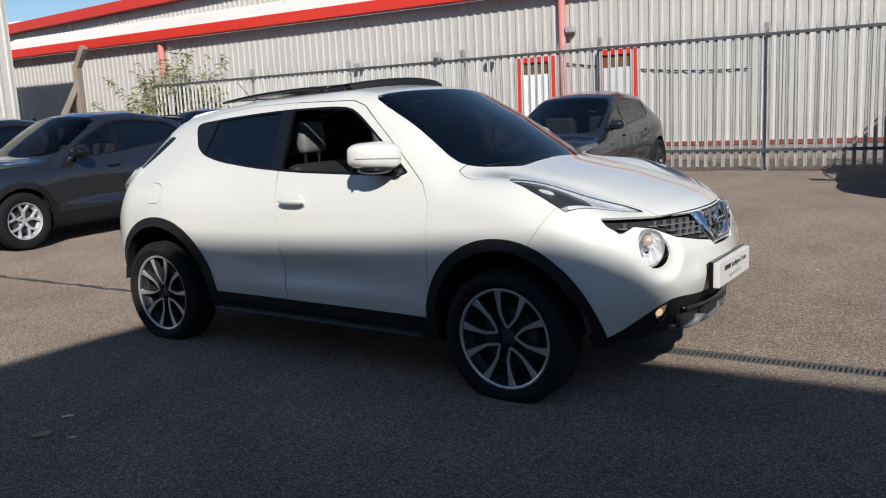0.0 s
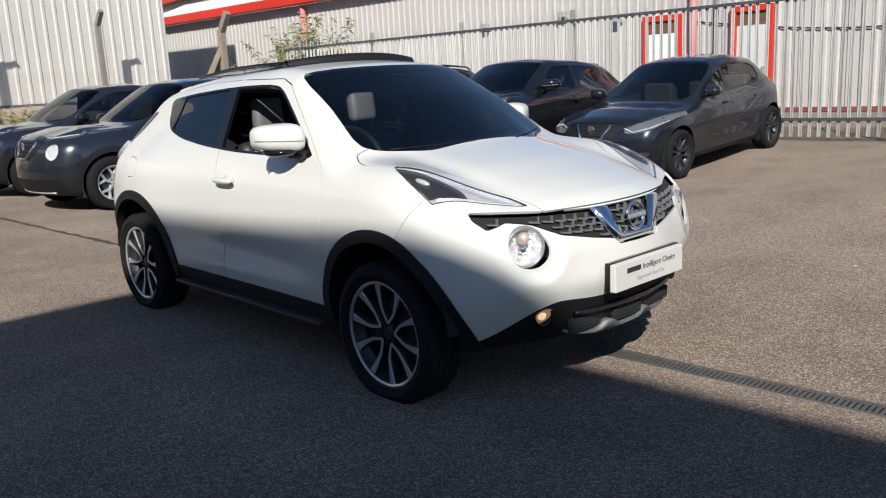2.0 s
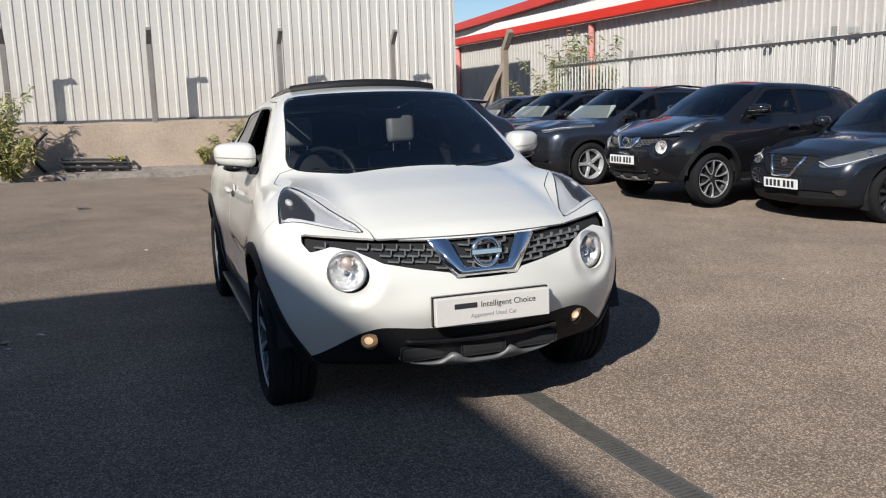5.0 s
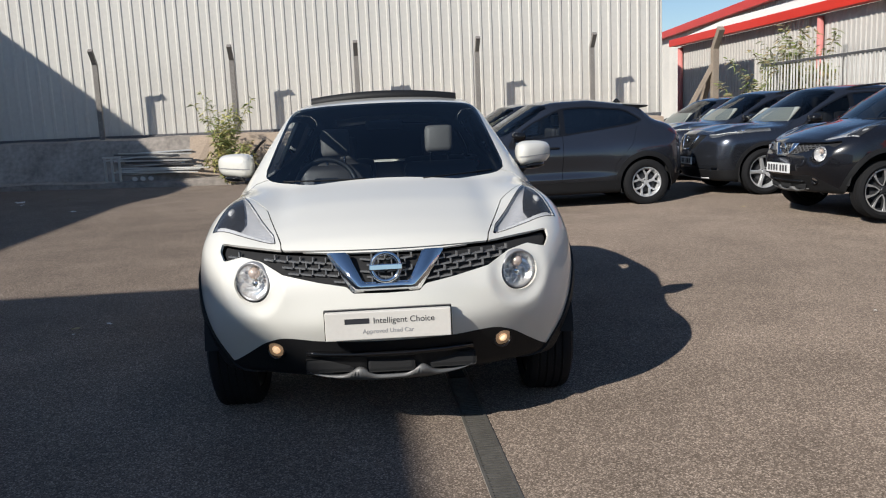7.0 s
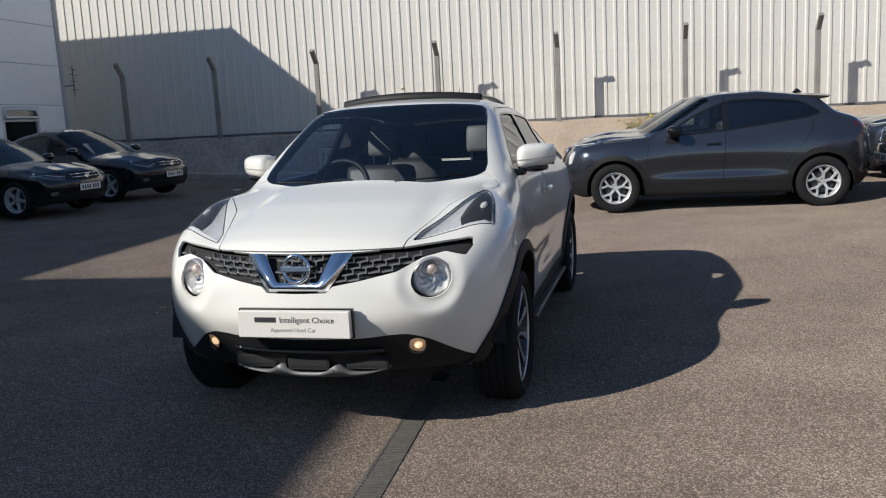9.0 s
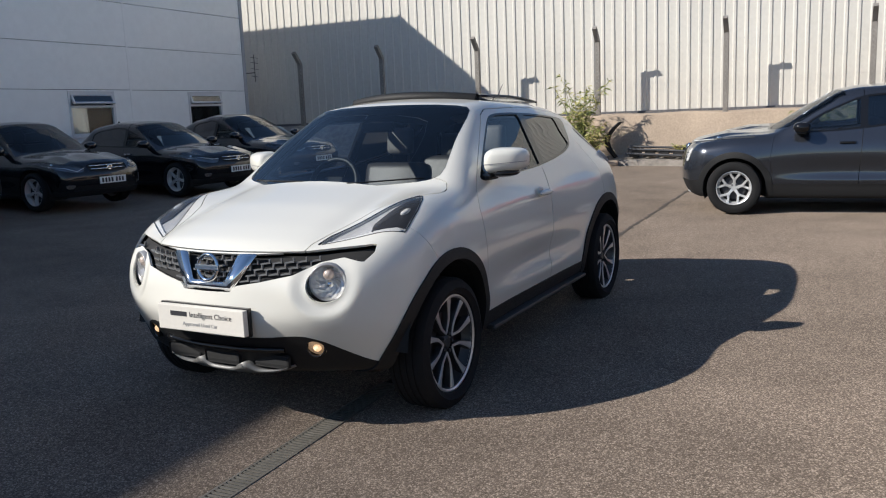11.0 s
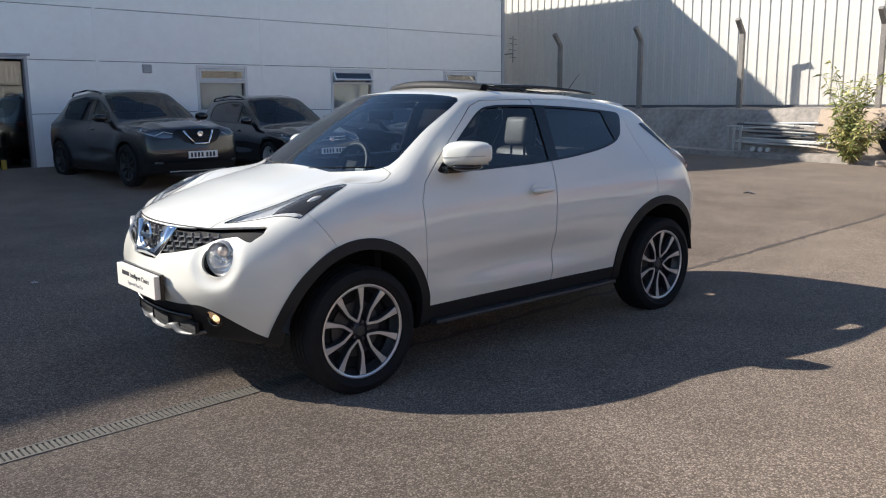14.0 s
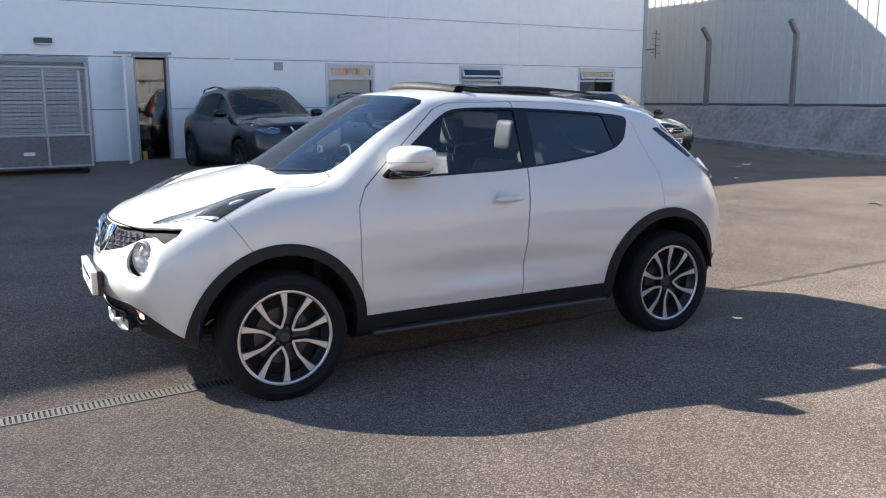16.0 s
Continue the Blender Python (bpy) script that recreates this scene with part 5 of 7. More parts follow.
        for i in range(13):
            for j in range(13):
                x, y = -0.12 - 0.92 * i / 12, -0.42 + 0.84 * j / 12
                vs.append((x, y, 1.584 - 0.045 * ((x + 0.3) / 0.7) ** 2 - 0.12 * y * y))
        fs = [(13 * i + j, 13 * i + j + 1, 13 * i + 14 + j, 13 * i + 13 + j) for i in range(12) for j in range(12)]
        nv = len(vs)
        vs += [(x, y, z - 0.014) for x, y, z in vs]
        fs += [tuple(nv + k for k in f[::-1]) for f in list(fs)]
        rim = [13 * i for i in range(13)] + [156 + j for j in range(1, 13)] + [13 * i + 12 for i in range(11, -1, -1)] + [j for j in range(11, 0, -1)]
        fs += [(a, b, nv + b, nv + a) for a, b in zip(rim, rim[1:] + rim[:1])]
        bm = bmesh.new()
        bv = [bm.verts.new(v) for v in vs]
        for q in fs:
            bm.faces.new([bv[i] for i in q])
        bmesh.ops.recalc_face_normals(bm, faces=bm.faces)
        part("sunroof_panel", bm, GLOSS_BLACK, car, "dark glass sunroof panel slid open over the roof", True)
        part("aerial", tube((-1.15, 0.0, 1.47), (-1.36, 0.0, 1.66), 0.004, 0.002, 6), PLASTIC, car)
    return car


white_car = build_round_lamp_car("white_crossover_car", pose(0, 0, 0), WHITE_PAINT, "pearl white crossover car with open sunroof and black wheel arches", 0.0165)


# ---------------------------------------------------------------- writing on the dealer board
def text_part(body, size, mat, parent, m, align='CENTER'):
    cu = bpy.data.curves.new("writing", 'FONT')
    cu.body, cu.size, cu.align_x, cu.extrude = body, size, align, 0.0006
    tmp = bpy.data.objects.new("writing", cu)
    scene.collection.objects.link(tmp)
    dg = bpy.context.evaluated_depsgraph_get()
    me = bpy.data.meshes.new_from_object(tmp.evaluated_get(dg))
    bpy.data.objects.remove(tmp)
    me.materials.clear()
    me.materials.append(mat)
    ob = new("writing", me)
    ob.parent = parent
    ob.matrix_basis = m
    return ob


board = [o for o in white_car.children if o.name.startswith("dealer_board")][0]
FACE = Matrix(((0, 0, 1, 0), (1, 0, 0, 0), (0, 1, 0, 0), (0, 0, 0, 1)))     # text plane to the car's front
text_part("Intelligent Choice", 0.036, INK, board, Matrix.Translation((2.0848, -0.062, 0.582)) @ FACE, 'LEFT')
part("brand_bar", box(2.0842, 2.0856, -0.180, -0.078, 0.583, 0.605), INK, board, "plain dark bar")
text_part("Approved Used Car", 0.026, PALE_INK, board, Matrix.Translation((2.0848, 0.0, 0.541)) @ FACE)


# ---------------------------------------------------------------- drain across the yard
def build_drain():
    v = 0.285
    d = empty("drain_channel", YARD @ pose(0, v, ground_z(2.0, v)), "long slotted metal drain channel set in the tarmac", "drain", kind="structure")
    bm = bmesh.new()
    for s in (-1, 1):
        add_box(bm, 0.9, 9.0, s * 0.066 - 0.006, s * 0.066 + 0.006, -0.05, 0.005)
    part("channel_edge", bm, CONCRETE, d, "pale worn channel edge")
    # filled channel; its near-black colour stands for the shade below the slots
    part("channel_bed", box(0.9, 9.0, -0.058, 0.058, -0.05, 0.0035), LINER, d, "solid bed coloured near-black for the shaded channel under the slots")
    rng = random.Random(12)          # beyond the grating only an open joint in the tarmac
    vs, fs = [], []
    for k in range(150):
        x = 0.9 - 0.08 * k
        c, hw = rng.gauss(0, 0.016), rng.uniform(0.012, 0.042)
        vs += [(x, c - hw, 0.004), (x, c + hw, 0.004)]
    fs = [(2 * k, 2 * k + 1, 2 * k + 3, 2 * k + 2) for k in range(149)]
    link_mesh("open_joint", vs, fs, JOINT_SOIL, d, "dark ragged joint in the tarmac")
    me = None
    for i in range(15):
        if me is None:
            bm = bmesh.new()
            for s in (-0.054, 0.054):
                add_box(bm, -0.248, 0.248, s - 0.006, s + 0.006, 0.001, 0.010)
            for k in range(20):
                x = -0.238 + k * 0.025
                add_box(bm, x - 0.0065, x + 0.0065, -0.05, 0.05, 0.001, 0.0095)
            o = part("grating", bm, DRAIN_METAL, d)
            me = o.data
        else:
            o = new("grating", me)
            o.parent = d
        o.matrix_basis = pose(1.30 + i * 0.5, 0, random.uniform(-0.001, 0.001), 0, 0, random.uniform(-0.15, 0.15))


DRAIN_METAL = material("drain_iron", (0.155, 0.145, 0.128), 0.6, 0.4, var=0.25, scale=12, fine=60)
build_drain()


# ---------------------------------------------------------------- openings of the south building
def build_openings():
    for i, (u0, u1, z0, z1) in enumerate(S_WIN):
        w = empty("window_%d" % (i + 1), YARD @ pose((u0 + u1) / 2, SV, 0), "white-framed workshop window with a top-hung light", "window", kind="structure")
        a = (u1 - u0) / 2
        zm = z1 - 0.36
        for b in ((-a, -a + 0.07, z0, z1), (a - 0.07, a, z0, z1), (-a + 0.07, a - 0.07, z1 - 0.07, z1), (-a + 0.07, a - 0.07, z0, z0 + 0.07), (-a + 0.07, a - 0.07, zm - 0.03, zm + 0.03)):
            part("window_frame", box(b[0], b[1], -0.09, 0.012, b[2], b[3], bevel=0.006), WINFRAME, w)
        part("window_sill", box(-a - 0.03, a + 0.03, -0.02, 0.06, z0 - 0.035, z0 - 0.002, bevel=0.006), WINFRAME, w)
        part("pane", box(-a + 0.07, a - 0.07, -0.052, -0.046, z0 + 0.07, zm - 0.03), CLEAR_PANE, w).visible_shadow = False
        tilt = 0 if i == 0 else (26 if i == 1 else 20)
        m = Matrix.Translation((0, -0.02, z1 - 0.075)) @ Matrix.Rotation(radians(tilt), 4, 'X')
        bm = bmesh.new()
        h = 0.25
        for b in ((-a + 0.075, -a + 0.12, -h, 0), (a - 0.12, a - 0.075, -h, 0), (-a + 0.12, a - 0.12, -0.045, 0), (-a + 0.12, a - 0.12, -h, -h + 0.045)):
            add_box(bm, b[0], b[1], -0.02, 0.03, b[2], b[3], m=m)
        sash = part("opening_light", bm, WINFRAME, w, "top-hung light, " + ("shut" if i == 0 else "propped open"))
        part("sash_pane", box(-a + 0.12, a - 0.12, 0.002, 0.008, -h + 0.045, -0.045, m=m), WINGLASS, sash)
        if i < 2:
            bm = bmesh.new()
            n = int((2 * a - 0.16) / 0.095)
            for k in range(n):
                x = -a + 0.10 + k * 0.095
                add_box(bm, x, x + 0.088, -0.003, 0.0, z0 + 0.08, zm - 0.02, m=Matrix.Translation((0, -0.105, 0)))
            part("blind", bm, BLIND, w, "pale vertical-slat blind behind the glass")
    # service door standing open
    u0, u1, z0, z1 = S_DOOR
    d = empty("door_1", YARD @ pose((u0 + u1) / 2, SV, 0), "grey steel service door standing open", "door", kind="structure")
    a = (u1 - u0) / 2
    for b in ((-a, -a + 0.06, z0, z1), (a - 0.06, a, z0, z1), (-a + 0.06, a - 0.06, z1 - 0.06, z1)):
        part("door_frame", box(b[0], b[1], -0.12, 0.03, b[2], b[3], bevel=0.006), DOORGREY, d)
    leaf = part("door_leaf", box(0, 0.05, 0.0, 0.80, 0.20, z1 - 0.08, bevel=0.004), PANEL_GREY, d, "scuffed pale door leaf swung outwards")
    leaf.matrix_basis = pose(a - 0.02, 0.02, 0, 0, 0, -22)
    gl = part("door_glass", box(-a + 0.08, a - 0.08, -0.004, 0.004, 0.24, z1 - 0.10), WINGLASS, d, "inner glazed door reflecting the yard")
    gl.matrix_basis = pose(0, -0.10, 0, 0, 0, 0)
    part("door_head", box(-a - 0.06, a + 0.35, 0.0, 0.05, z1 + 0.005, z1 + 0.05, bevel=0.005), DOORGREY, d)
    part("kick_box", box(a - 0.16, a - 0.08, 0.03, 0.12, 0.2, 0.42, bevel=0.01), YELLOW, d, "small yellow block by the frame")
    part("threshold", box(-a, a, -0.28, 0.06, 0.12, 0.20), CONCRETE, d)
    # roller shutter beside it
    u0, u1, z0, z1 = S_ROLL
    r = empty("door_5", YARD @ pose((u0 + u1) / 2, SV, 0), "grey roller shutter in a steel frame", "door", kind="structure")
    a = (u1 - u0) / 2
    for b in ((-a, -a + 0.10, z0, z1), (a - 0.10, a, z0, z1), (-a + 0.10, a - 0.10, z1 - 0.09, z1)):
        part("shutter_frame", box(b[0], b[1], -0.14, 0.02, b[2], b[3], bevel=0.006), DOORGREY, r)
    me = None
    for k in range(28):
        z = z0 + 0.04 + k * 0.0765
        if z > z1 - 0.12:
            break
        if me is None:
            o = part("shutter_slat", box(-a + 0.10, a - 0.10, -0.10, -0.07, 0, 0.072, bevel=0.010), SHUTTER, r)
            me = o.data
        else:
            o = new("shutter_slat", me)
            o.parent = r
        o.matrix_basis = pose(0, 0, z)
    # inside the workshop, seen through the door
    o = part("inner_wall", box(-4, 3, -17.2, -17.1, 0.17, 3.0), DARK_ROOM)
    o.matrix_world = YARD
    tagged(o, "dim inner wall of the workshop", "wall", kind="structure")
    sh = empty("shelf_rack", YARD @ pose(-1.45, -14.9, 0.17), "dim metal rack with boxes inside the workshop", "rack")
    for z in (0.4, 0.9, 1.4):
        part("shelf", box(-0.5, 0.5, -0.2, 0.2, z, z + 0.03), DARK_METAL, sh)
    for x in (-0.48, 0.48):
        part("upright", box(x - 0.02, x + 0.02, -0.2, 0.2, 0, 1.9), DARK_METAL, sh)
    for k, (x, z, c) in enumerate(((-0.25, 0.43, SIENNA), (0.15, 0.93, PLATE_WHITE_WALL), (-0.2, 1.43, SIENNA), (0.25, 0.43, PLATE_WHITE_WALL))):
        o = part("storage_box", box(-0.16, 0.16, -0.14, 0.14, 0, 0.3, bevel=0.01), c)
        o.matrix_world = YARD @ pose(-1.45 + x, -14.9, 0.17 + z)
        tagged(o, "small cardboard storage box on the workshop rack", "box", "boxes on the rack")
    # fittings on the wall
    v = part("wall_vent", box(-0.10, 0.10, -0.01, 0.03, -0.09, 0.09, bevel=0.01), DOORGREY)
    v.matrix_world = YARD @ pose(-3.98, SV, 2.20)
    tagged(v, "small square grey vent on the panel wall", "vent")
    for k in range(4):
        part("louvre", box(-0.08, 0.08, 0.028, 0.04, -0.07 + k * 0.042, -0.045 + k * 0.042), DOORGREY, v)
    l = empty("bulkhead_lamp", YARD @ pose(0.77, SV, 2.60), "small bulkhead lamp with a dark cover over the shutter", "lamp")
    part("housing", box(-0.16, 0.16, 0.0, 0.10, -0.04, 0.06, bevel=0.015), DARK_METAL, l)
    part("lens", box(-0.14, 0.14, 0.02, 0.11, -0.075, -0.042, bevel=0.01), PLATE_WHITE_WALL, l, "frosted pale lens")
    c = part("corner_trim", box(SU0 - 0.03, SU0 + 0.10, SV - 0.05, SV + 0.025, 0.4, SH, bevel=0.006), DOORGREY)
    c.matrix_world = YARD
    tagged(c, "pale grey corner trim and downpipe of the workshop", "trim", kind="structure")
    an = empty("wall_aerial", YARD @ pose(SU0 - 0.02, SV + 0.03, 2.85), "small metal aerial on a bracket at the building corner", "aerial")
    part("bracket", tube((0, 0, 0), (-0.25, 0.12, 0.02), 0.015, sides=8), DARK_METAL, an)
    part("mast", tube((-0.25, 0.12, -0.25), (-0.25, 0.12, 0.55), 0.012, sides=8), DARK_METAL, an)
    for z in (-0.1, 0.12, 0.3, 0.45):
        part("element", tube((-0.42, 0.12, z), (-0.08, 0.12, z + 0.02), 0.008, sides=6), DARK_METAL, an)


BLIND = material("blind_cloth", (0.74, 0.74, 0.72), 0.8, var=0.08, scale=20)
DOORGREY = material("door_grey", (0.36, 0.37, 0.40), 0.45, var=0.1, scale=8)
SHUTTER = material("shutter_grey", (0.33, 0.34, 0.36), 0.42, 0.3, var=0.08, scale=8, per_piece=0.04)
YELLOW = material("yellow_paint", (0.50, 0.33, 0.05), 0.6, var=0.15)
SIENNA = material("cardboard", (0.30, 0.16, 0.07), 0.8, var=0.15)
build_openings()


TROLLEY_GREY = material("scuffed_grey_panel", (0.16, 0.16, 0.17), 0.5, 0.3, var=0.3, scale=5, fine=30)


def build_cage():
    """The mesh-sided trolley before the shutter."""
    c = empty("mesh_trolley", YARD @ pose(1.60, -11.75, 0.17), "wheeled steel trolley with tall mesh sides", "trolley")
    W, D, H = 1.25, 0.45, 1.84
    for x in (-W, -0.55, W):
        part("upright", tube((x, D, 0.12), (x, D, H), 0.022, sides=8), GALV, c)
    for x in (-W, W):
        part("upright", tube((x, -D, 0.12), (x, -D, H), 0.022, sides=8), GALV, c)
    for z in (0.14, 0.68, H):
        part("rail", tube((-W, D, z), (W, D, z), 0.02, sides=8), GALV, c)
        part("rail", tube((-W, -D, z), (W, -D, z), 0.02, sides=8), GALV, c)
    for s in (-1, 1):
        part("side_rail", tube((s * W, -D, H), (s * W, D, H), 0.02, sides=8), GALV, c)
    part("deck", box(-W, W, -D, D, 0.10, 0.14), DARK_METAL, c)
    part("lower_panel", box(-W, W, D - 0.012, D + 0.006, 0.15, 0.66), TROLLEY_GREY, c, "solid dull grey lower panel")
    part("label", box(-0.33, -0.15, D + 0.007, D + 0.012, 0.34, 0.40), PLATE_WHITE, c, "small white label")
    bm = bmesh.new()
    for k in range(25):
        x = -W + 0.05 + k * 0.1
        add_box(bm, x - 0.002, x + 0.002, D - 0.002, D + 0.002, 0.69, H)
    for k in range(12):
        z = 0.75 + k * 0.1
        add_box(bm, -W, W, D - 0.002, D + 0.002, z - 0.002, z + 0.002)
    part("mesh", bm, GALV, c)
    for x in (-W + 0.1, W - 0.1):
        for y in (-D + 0.05, D - 0.05):
            w = part("castor", tube((x, y - 0.02, 0.05), (x, y + 0.02, 0.05), 0.05, sides=14), RUBBER, c)
    c.location.z = ground_z(1.60, -11.75)


build_cage()


# ---------------------------------------------------------------- chain-link, corner post, weeds, scrap
def build_chain_link():
    bm_v, bm_f = [], []
    u, v0, v1, z0, z1 = -17.36, -15.9, 8.6, 1.22, 3.0
    h, r = z1 - z0, 0.0011
    def wire(a, b):
        k = len(bm_v)
        for p in (a, b):
            bm_v.extend([(p[0] + r, p[1], p[2]), (p[0] - r, p[1] + r * 1.3, p[2]), (p[0] - r, p[1] - r * 1.3, p[2])])
        bm_f.extend([(k + i, k + (i + 1) % 3, k + 3 + (i + 1) % 3, k + 3 + i) for i in range(3)])
    n = int((v1 - v0) / 0.11)
    for i in range(n):
        for s in (-1, 1):
            a = v0 + i * 0.11
            b = a + s * h * 0.9
            b2 = min(max(b, v0), v1)
            t = (b2 - a) / (b - a)
            wire((u, a, z0), (u, b2, z0 + h * t))
    for z in (z0 + 0.02, (z0 + z1) / 2, z1):
        for k in range(3):
            wire((u, v0, z + 0.002 * k), (u, v1, z + 0.002 * k))
    ob = link_mesh("chain_link_mesh", bm_v, bm_f, GALV)
    ob.matrix_world = YARD
    tagged(ob, "thin galvanised chain-link mesh along the warehouse", "fence", kind="stuff")


build_chain_link()


def build_corner_post():
    p = empty("strutted_fence_post", YARD @ pose(-17.25, 10.05, 0), "weathered cranked corner fence post with raking struts", "fence post")
    bm = bmesh.new()
    add_box(bm, -0.09, 0.09, -0.09, 0.09, -0.1, 3.05, bevel=0.015)
    add_box(bm, -0.085, 0.085, -0.085, 0.085, -0.05, 0.65, m=Matrix.Translation((0, 0, 3.0)) @ Matrix.Rotation(radians(38), 4, 'Y') , bevel=0.015)
    part("shaft", bm, WOODPOST, p)
    for dx, dy in ((-1.5, -0.2), (-0.55, -1.3)):
        bm = bmesh.new()
        a, b = Vector((dx, dy, 0.0)), Vector((0, 0, 2.65))
        m = Matrix.Translation((a + b) / 2) @ (b - a).to_track_quat('Z', 'Y').to_matrix().to_4x4()
        L = (b - a).length / 2
        add_box(bm, -0.07, 0.07, -0.07, 0.07, -L, L, m=m, bevel=0.012)
        part("strut", bm, WOODPOST, p)


WOODPOST = material("weathered_post", (0.27, 0.22, 0.17), 0.9, var=0.3, scale=12, fine=50, bump=0.4)
build_corner_post()


def build_plant(name, m, height, spread, stems, leaves, leaf_len, mats, label, seed, droop=0.35):
    """A clump of thin bending stems with many separate narrow leaves."""
    rng = random.Random(seed)
    root = empty(name, m, label, "plant")
    lv, lf = [[] for _ in mats], [[] for _ in mats]
    for s in range(stems):
        a = rng.uniform(0, 2 * math.pi)
        h = height * rng.uniform(0.45, 1.0)
        out = spread * rng.uniform(0.15, 1.0)
        base = Vector((rng.uniform(-0.12, 0.12) * spread, rng.uniform(-0.12, 0.12) * spread, -0.02))
        pts = []
        for k in range(7):
            t = k / 6
            pts.append(base + Vector((math.cos(a) * out * t ** 1.6, math.sin(a) * out * t ** 1.6, h * (t - droop * 0.35 * t ** 3))))
        bm = bmesh.new()
        for k in range(6):
            add_tube(bm, pts[k], pts[k + 1], 0.011 * (1 - k / 7.5), 0.011 * (1 - (k + 1) / 7.5), 5)
        part("stem", bm, STEM, root)
        for q in range(leaves):
            t = rng.uniform(0.12, 1.0) * 5.99
            k = int(t)
            p = pts[k].lerp(pts[k + 1], t - k)
            d = Vector((rng.gauss(0, 1), rng.gauss(0, 1), rng.uniform(-0.6, 0.7))).normalized()
            side = d.cross(Vector((rng.gauss(0, 1), rng.gauss(0, 1), rng.gauss(0, 1)))).normalized()
            L = leaf_len * rng.uniform(0.5, 1.15)
            w = L * rng.uniform(0.07, 0.125)
            g = rng.randrange(len(mats))
            i = len(lv[g])
            dr = Vector((0, 0, -L * 0.22))
            lv[g] += [p, p + d * L * 0.45 + side * w, p + d * L + dr, p + d * L * 0.45 - side * w, p + d * L * 0.5 + Vector((0, 0, w * 0.4))]
            lf[g] += [(i, i + 1, i + 4), (i + 1, i + 2, i + 4), (i + 2, i + 3, i + 4), (i + 3, i, i + 4)]
    for g, mt in enumerate(mats):
        if lv[g]:
            link_mesh("leaves", lv[g], lf[g], mt, root)
    return root


STEM = material("plant_stem", (0.16, 0.13, 0.06), 0.8, var=0.3)
LEAF_A = material("leaf_green", (0.17, 0.21, 0.05), 0.55, var=0.35, scale=30)
LEAF_B = material("leaf_yellow_green", (0.42, 0.39, 0.12), 0.55, var=0.3, scale=30)
LEAF_C = material("leaf_pale", (0.26, 0.27, 0.16), 0.6, var=0.3, scale=30)
LEAF_D = material("leaf_dry", (0.30, 0.24, 0.11), 0.7, var=0.3, scale=30)

build_plant("tall_weed", YARD @ pose(-16.15, -3.45, 0.02), 2.65, 0.72, 24, 62, 0.20, [LEAF_A, LEAF_B], "tall yellow-green weed growing by the kerb", 3)
build_plant("low_weed", YARD @ pose(-16.1, -3.35, 0.0), 1.2, 0.90, 26, 70, 0.19, [LEAF_A, LEAF_B, LEAF_D], "bushy yellow-green weed at the kerb", 4)
for k, (v, h, s, n) in enumerate(((1.6, 0.8, 0.7, 18), (2.3, 1.35, 0.9, 28), (3.1, 1.4, 0.9, 28), (1.1, 0.5, 0.4, 10), (4.0, 1.35, 0.8, 22), (5.2, 0.7, 0.5, 10), (-1.0, 0.35, 0.3, 6))):
    build_plant("roadside_bush", YARD @ pose(-16.75, v, 0.18), h, s, n, 85, 0.13, [LEAF_A, LEAF_B, LEAF_D], "ragged green and dry weeds against the low wall", 10 + k)
for k, (u, v, h, s, n) in enumerate(((-16.3, 12.3, 4.2, 1.5, 24), (-17.4, 12.5, 3.9, 1.6, 22), (-15.2, 12.4, 4.1, 1.4, 20), (-18.6, 12.4, 2.9, 1.5, 14))):
    build_plant("wild_shrub", NORTH @ pose(u, v, 0.0), h, s, n + 4, 80, 0.26, [LEAF_C, LEAF_A, LEAF_D], "straggly pale-leaved shrub behind the fence end", 20 + k, 0.5)


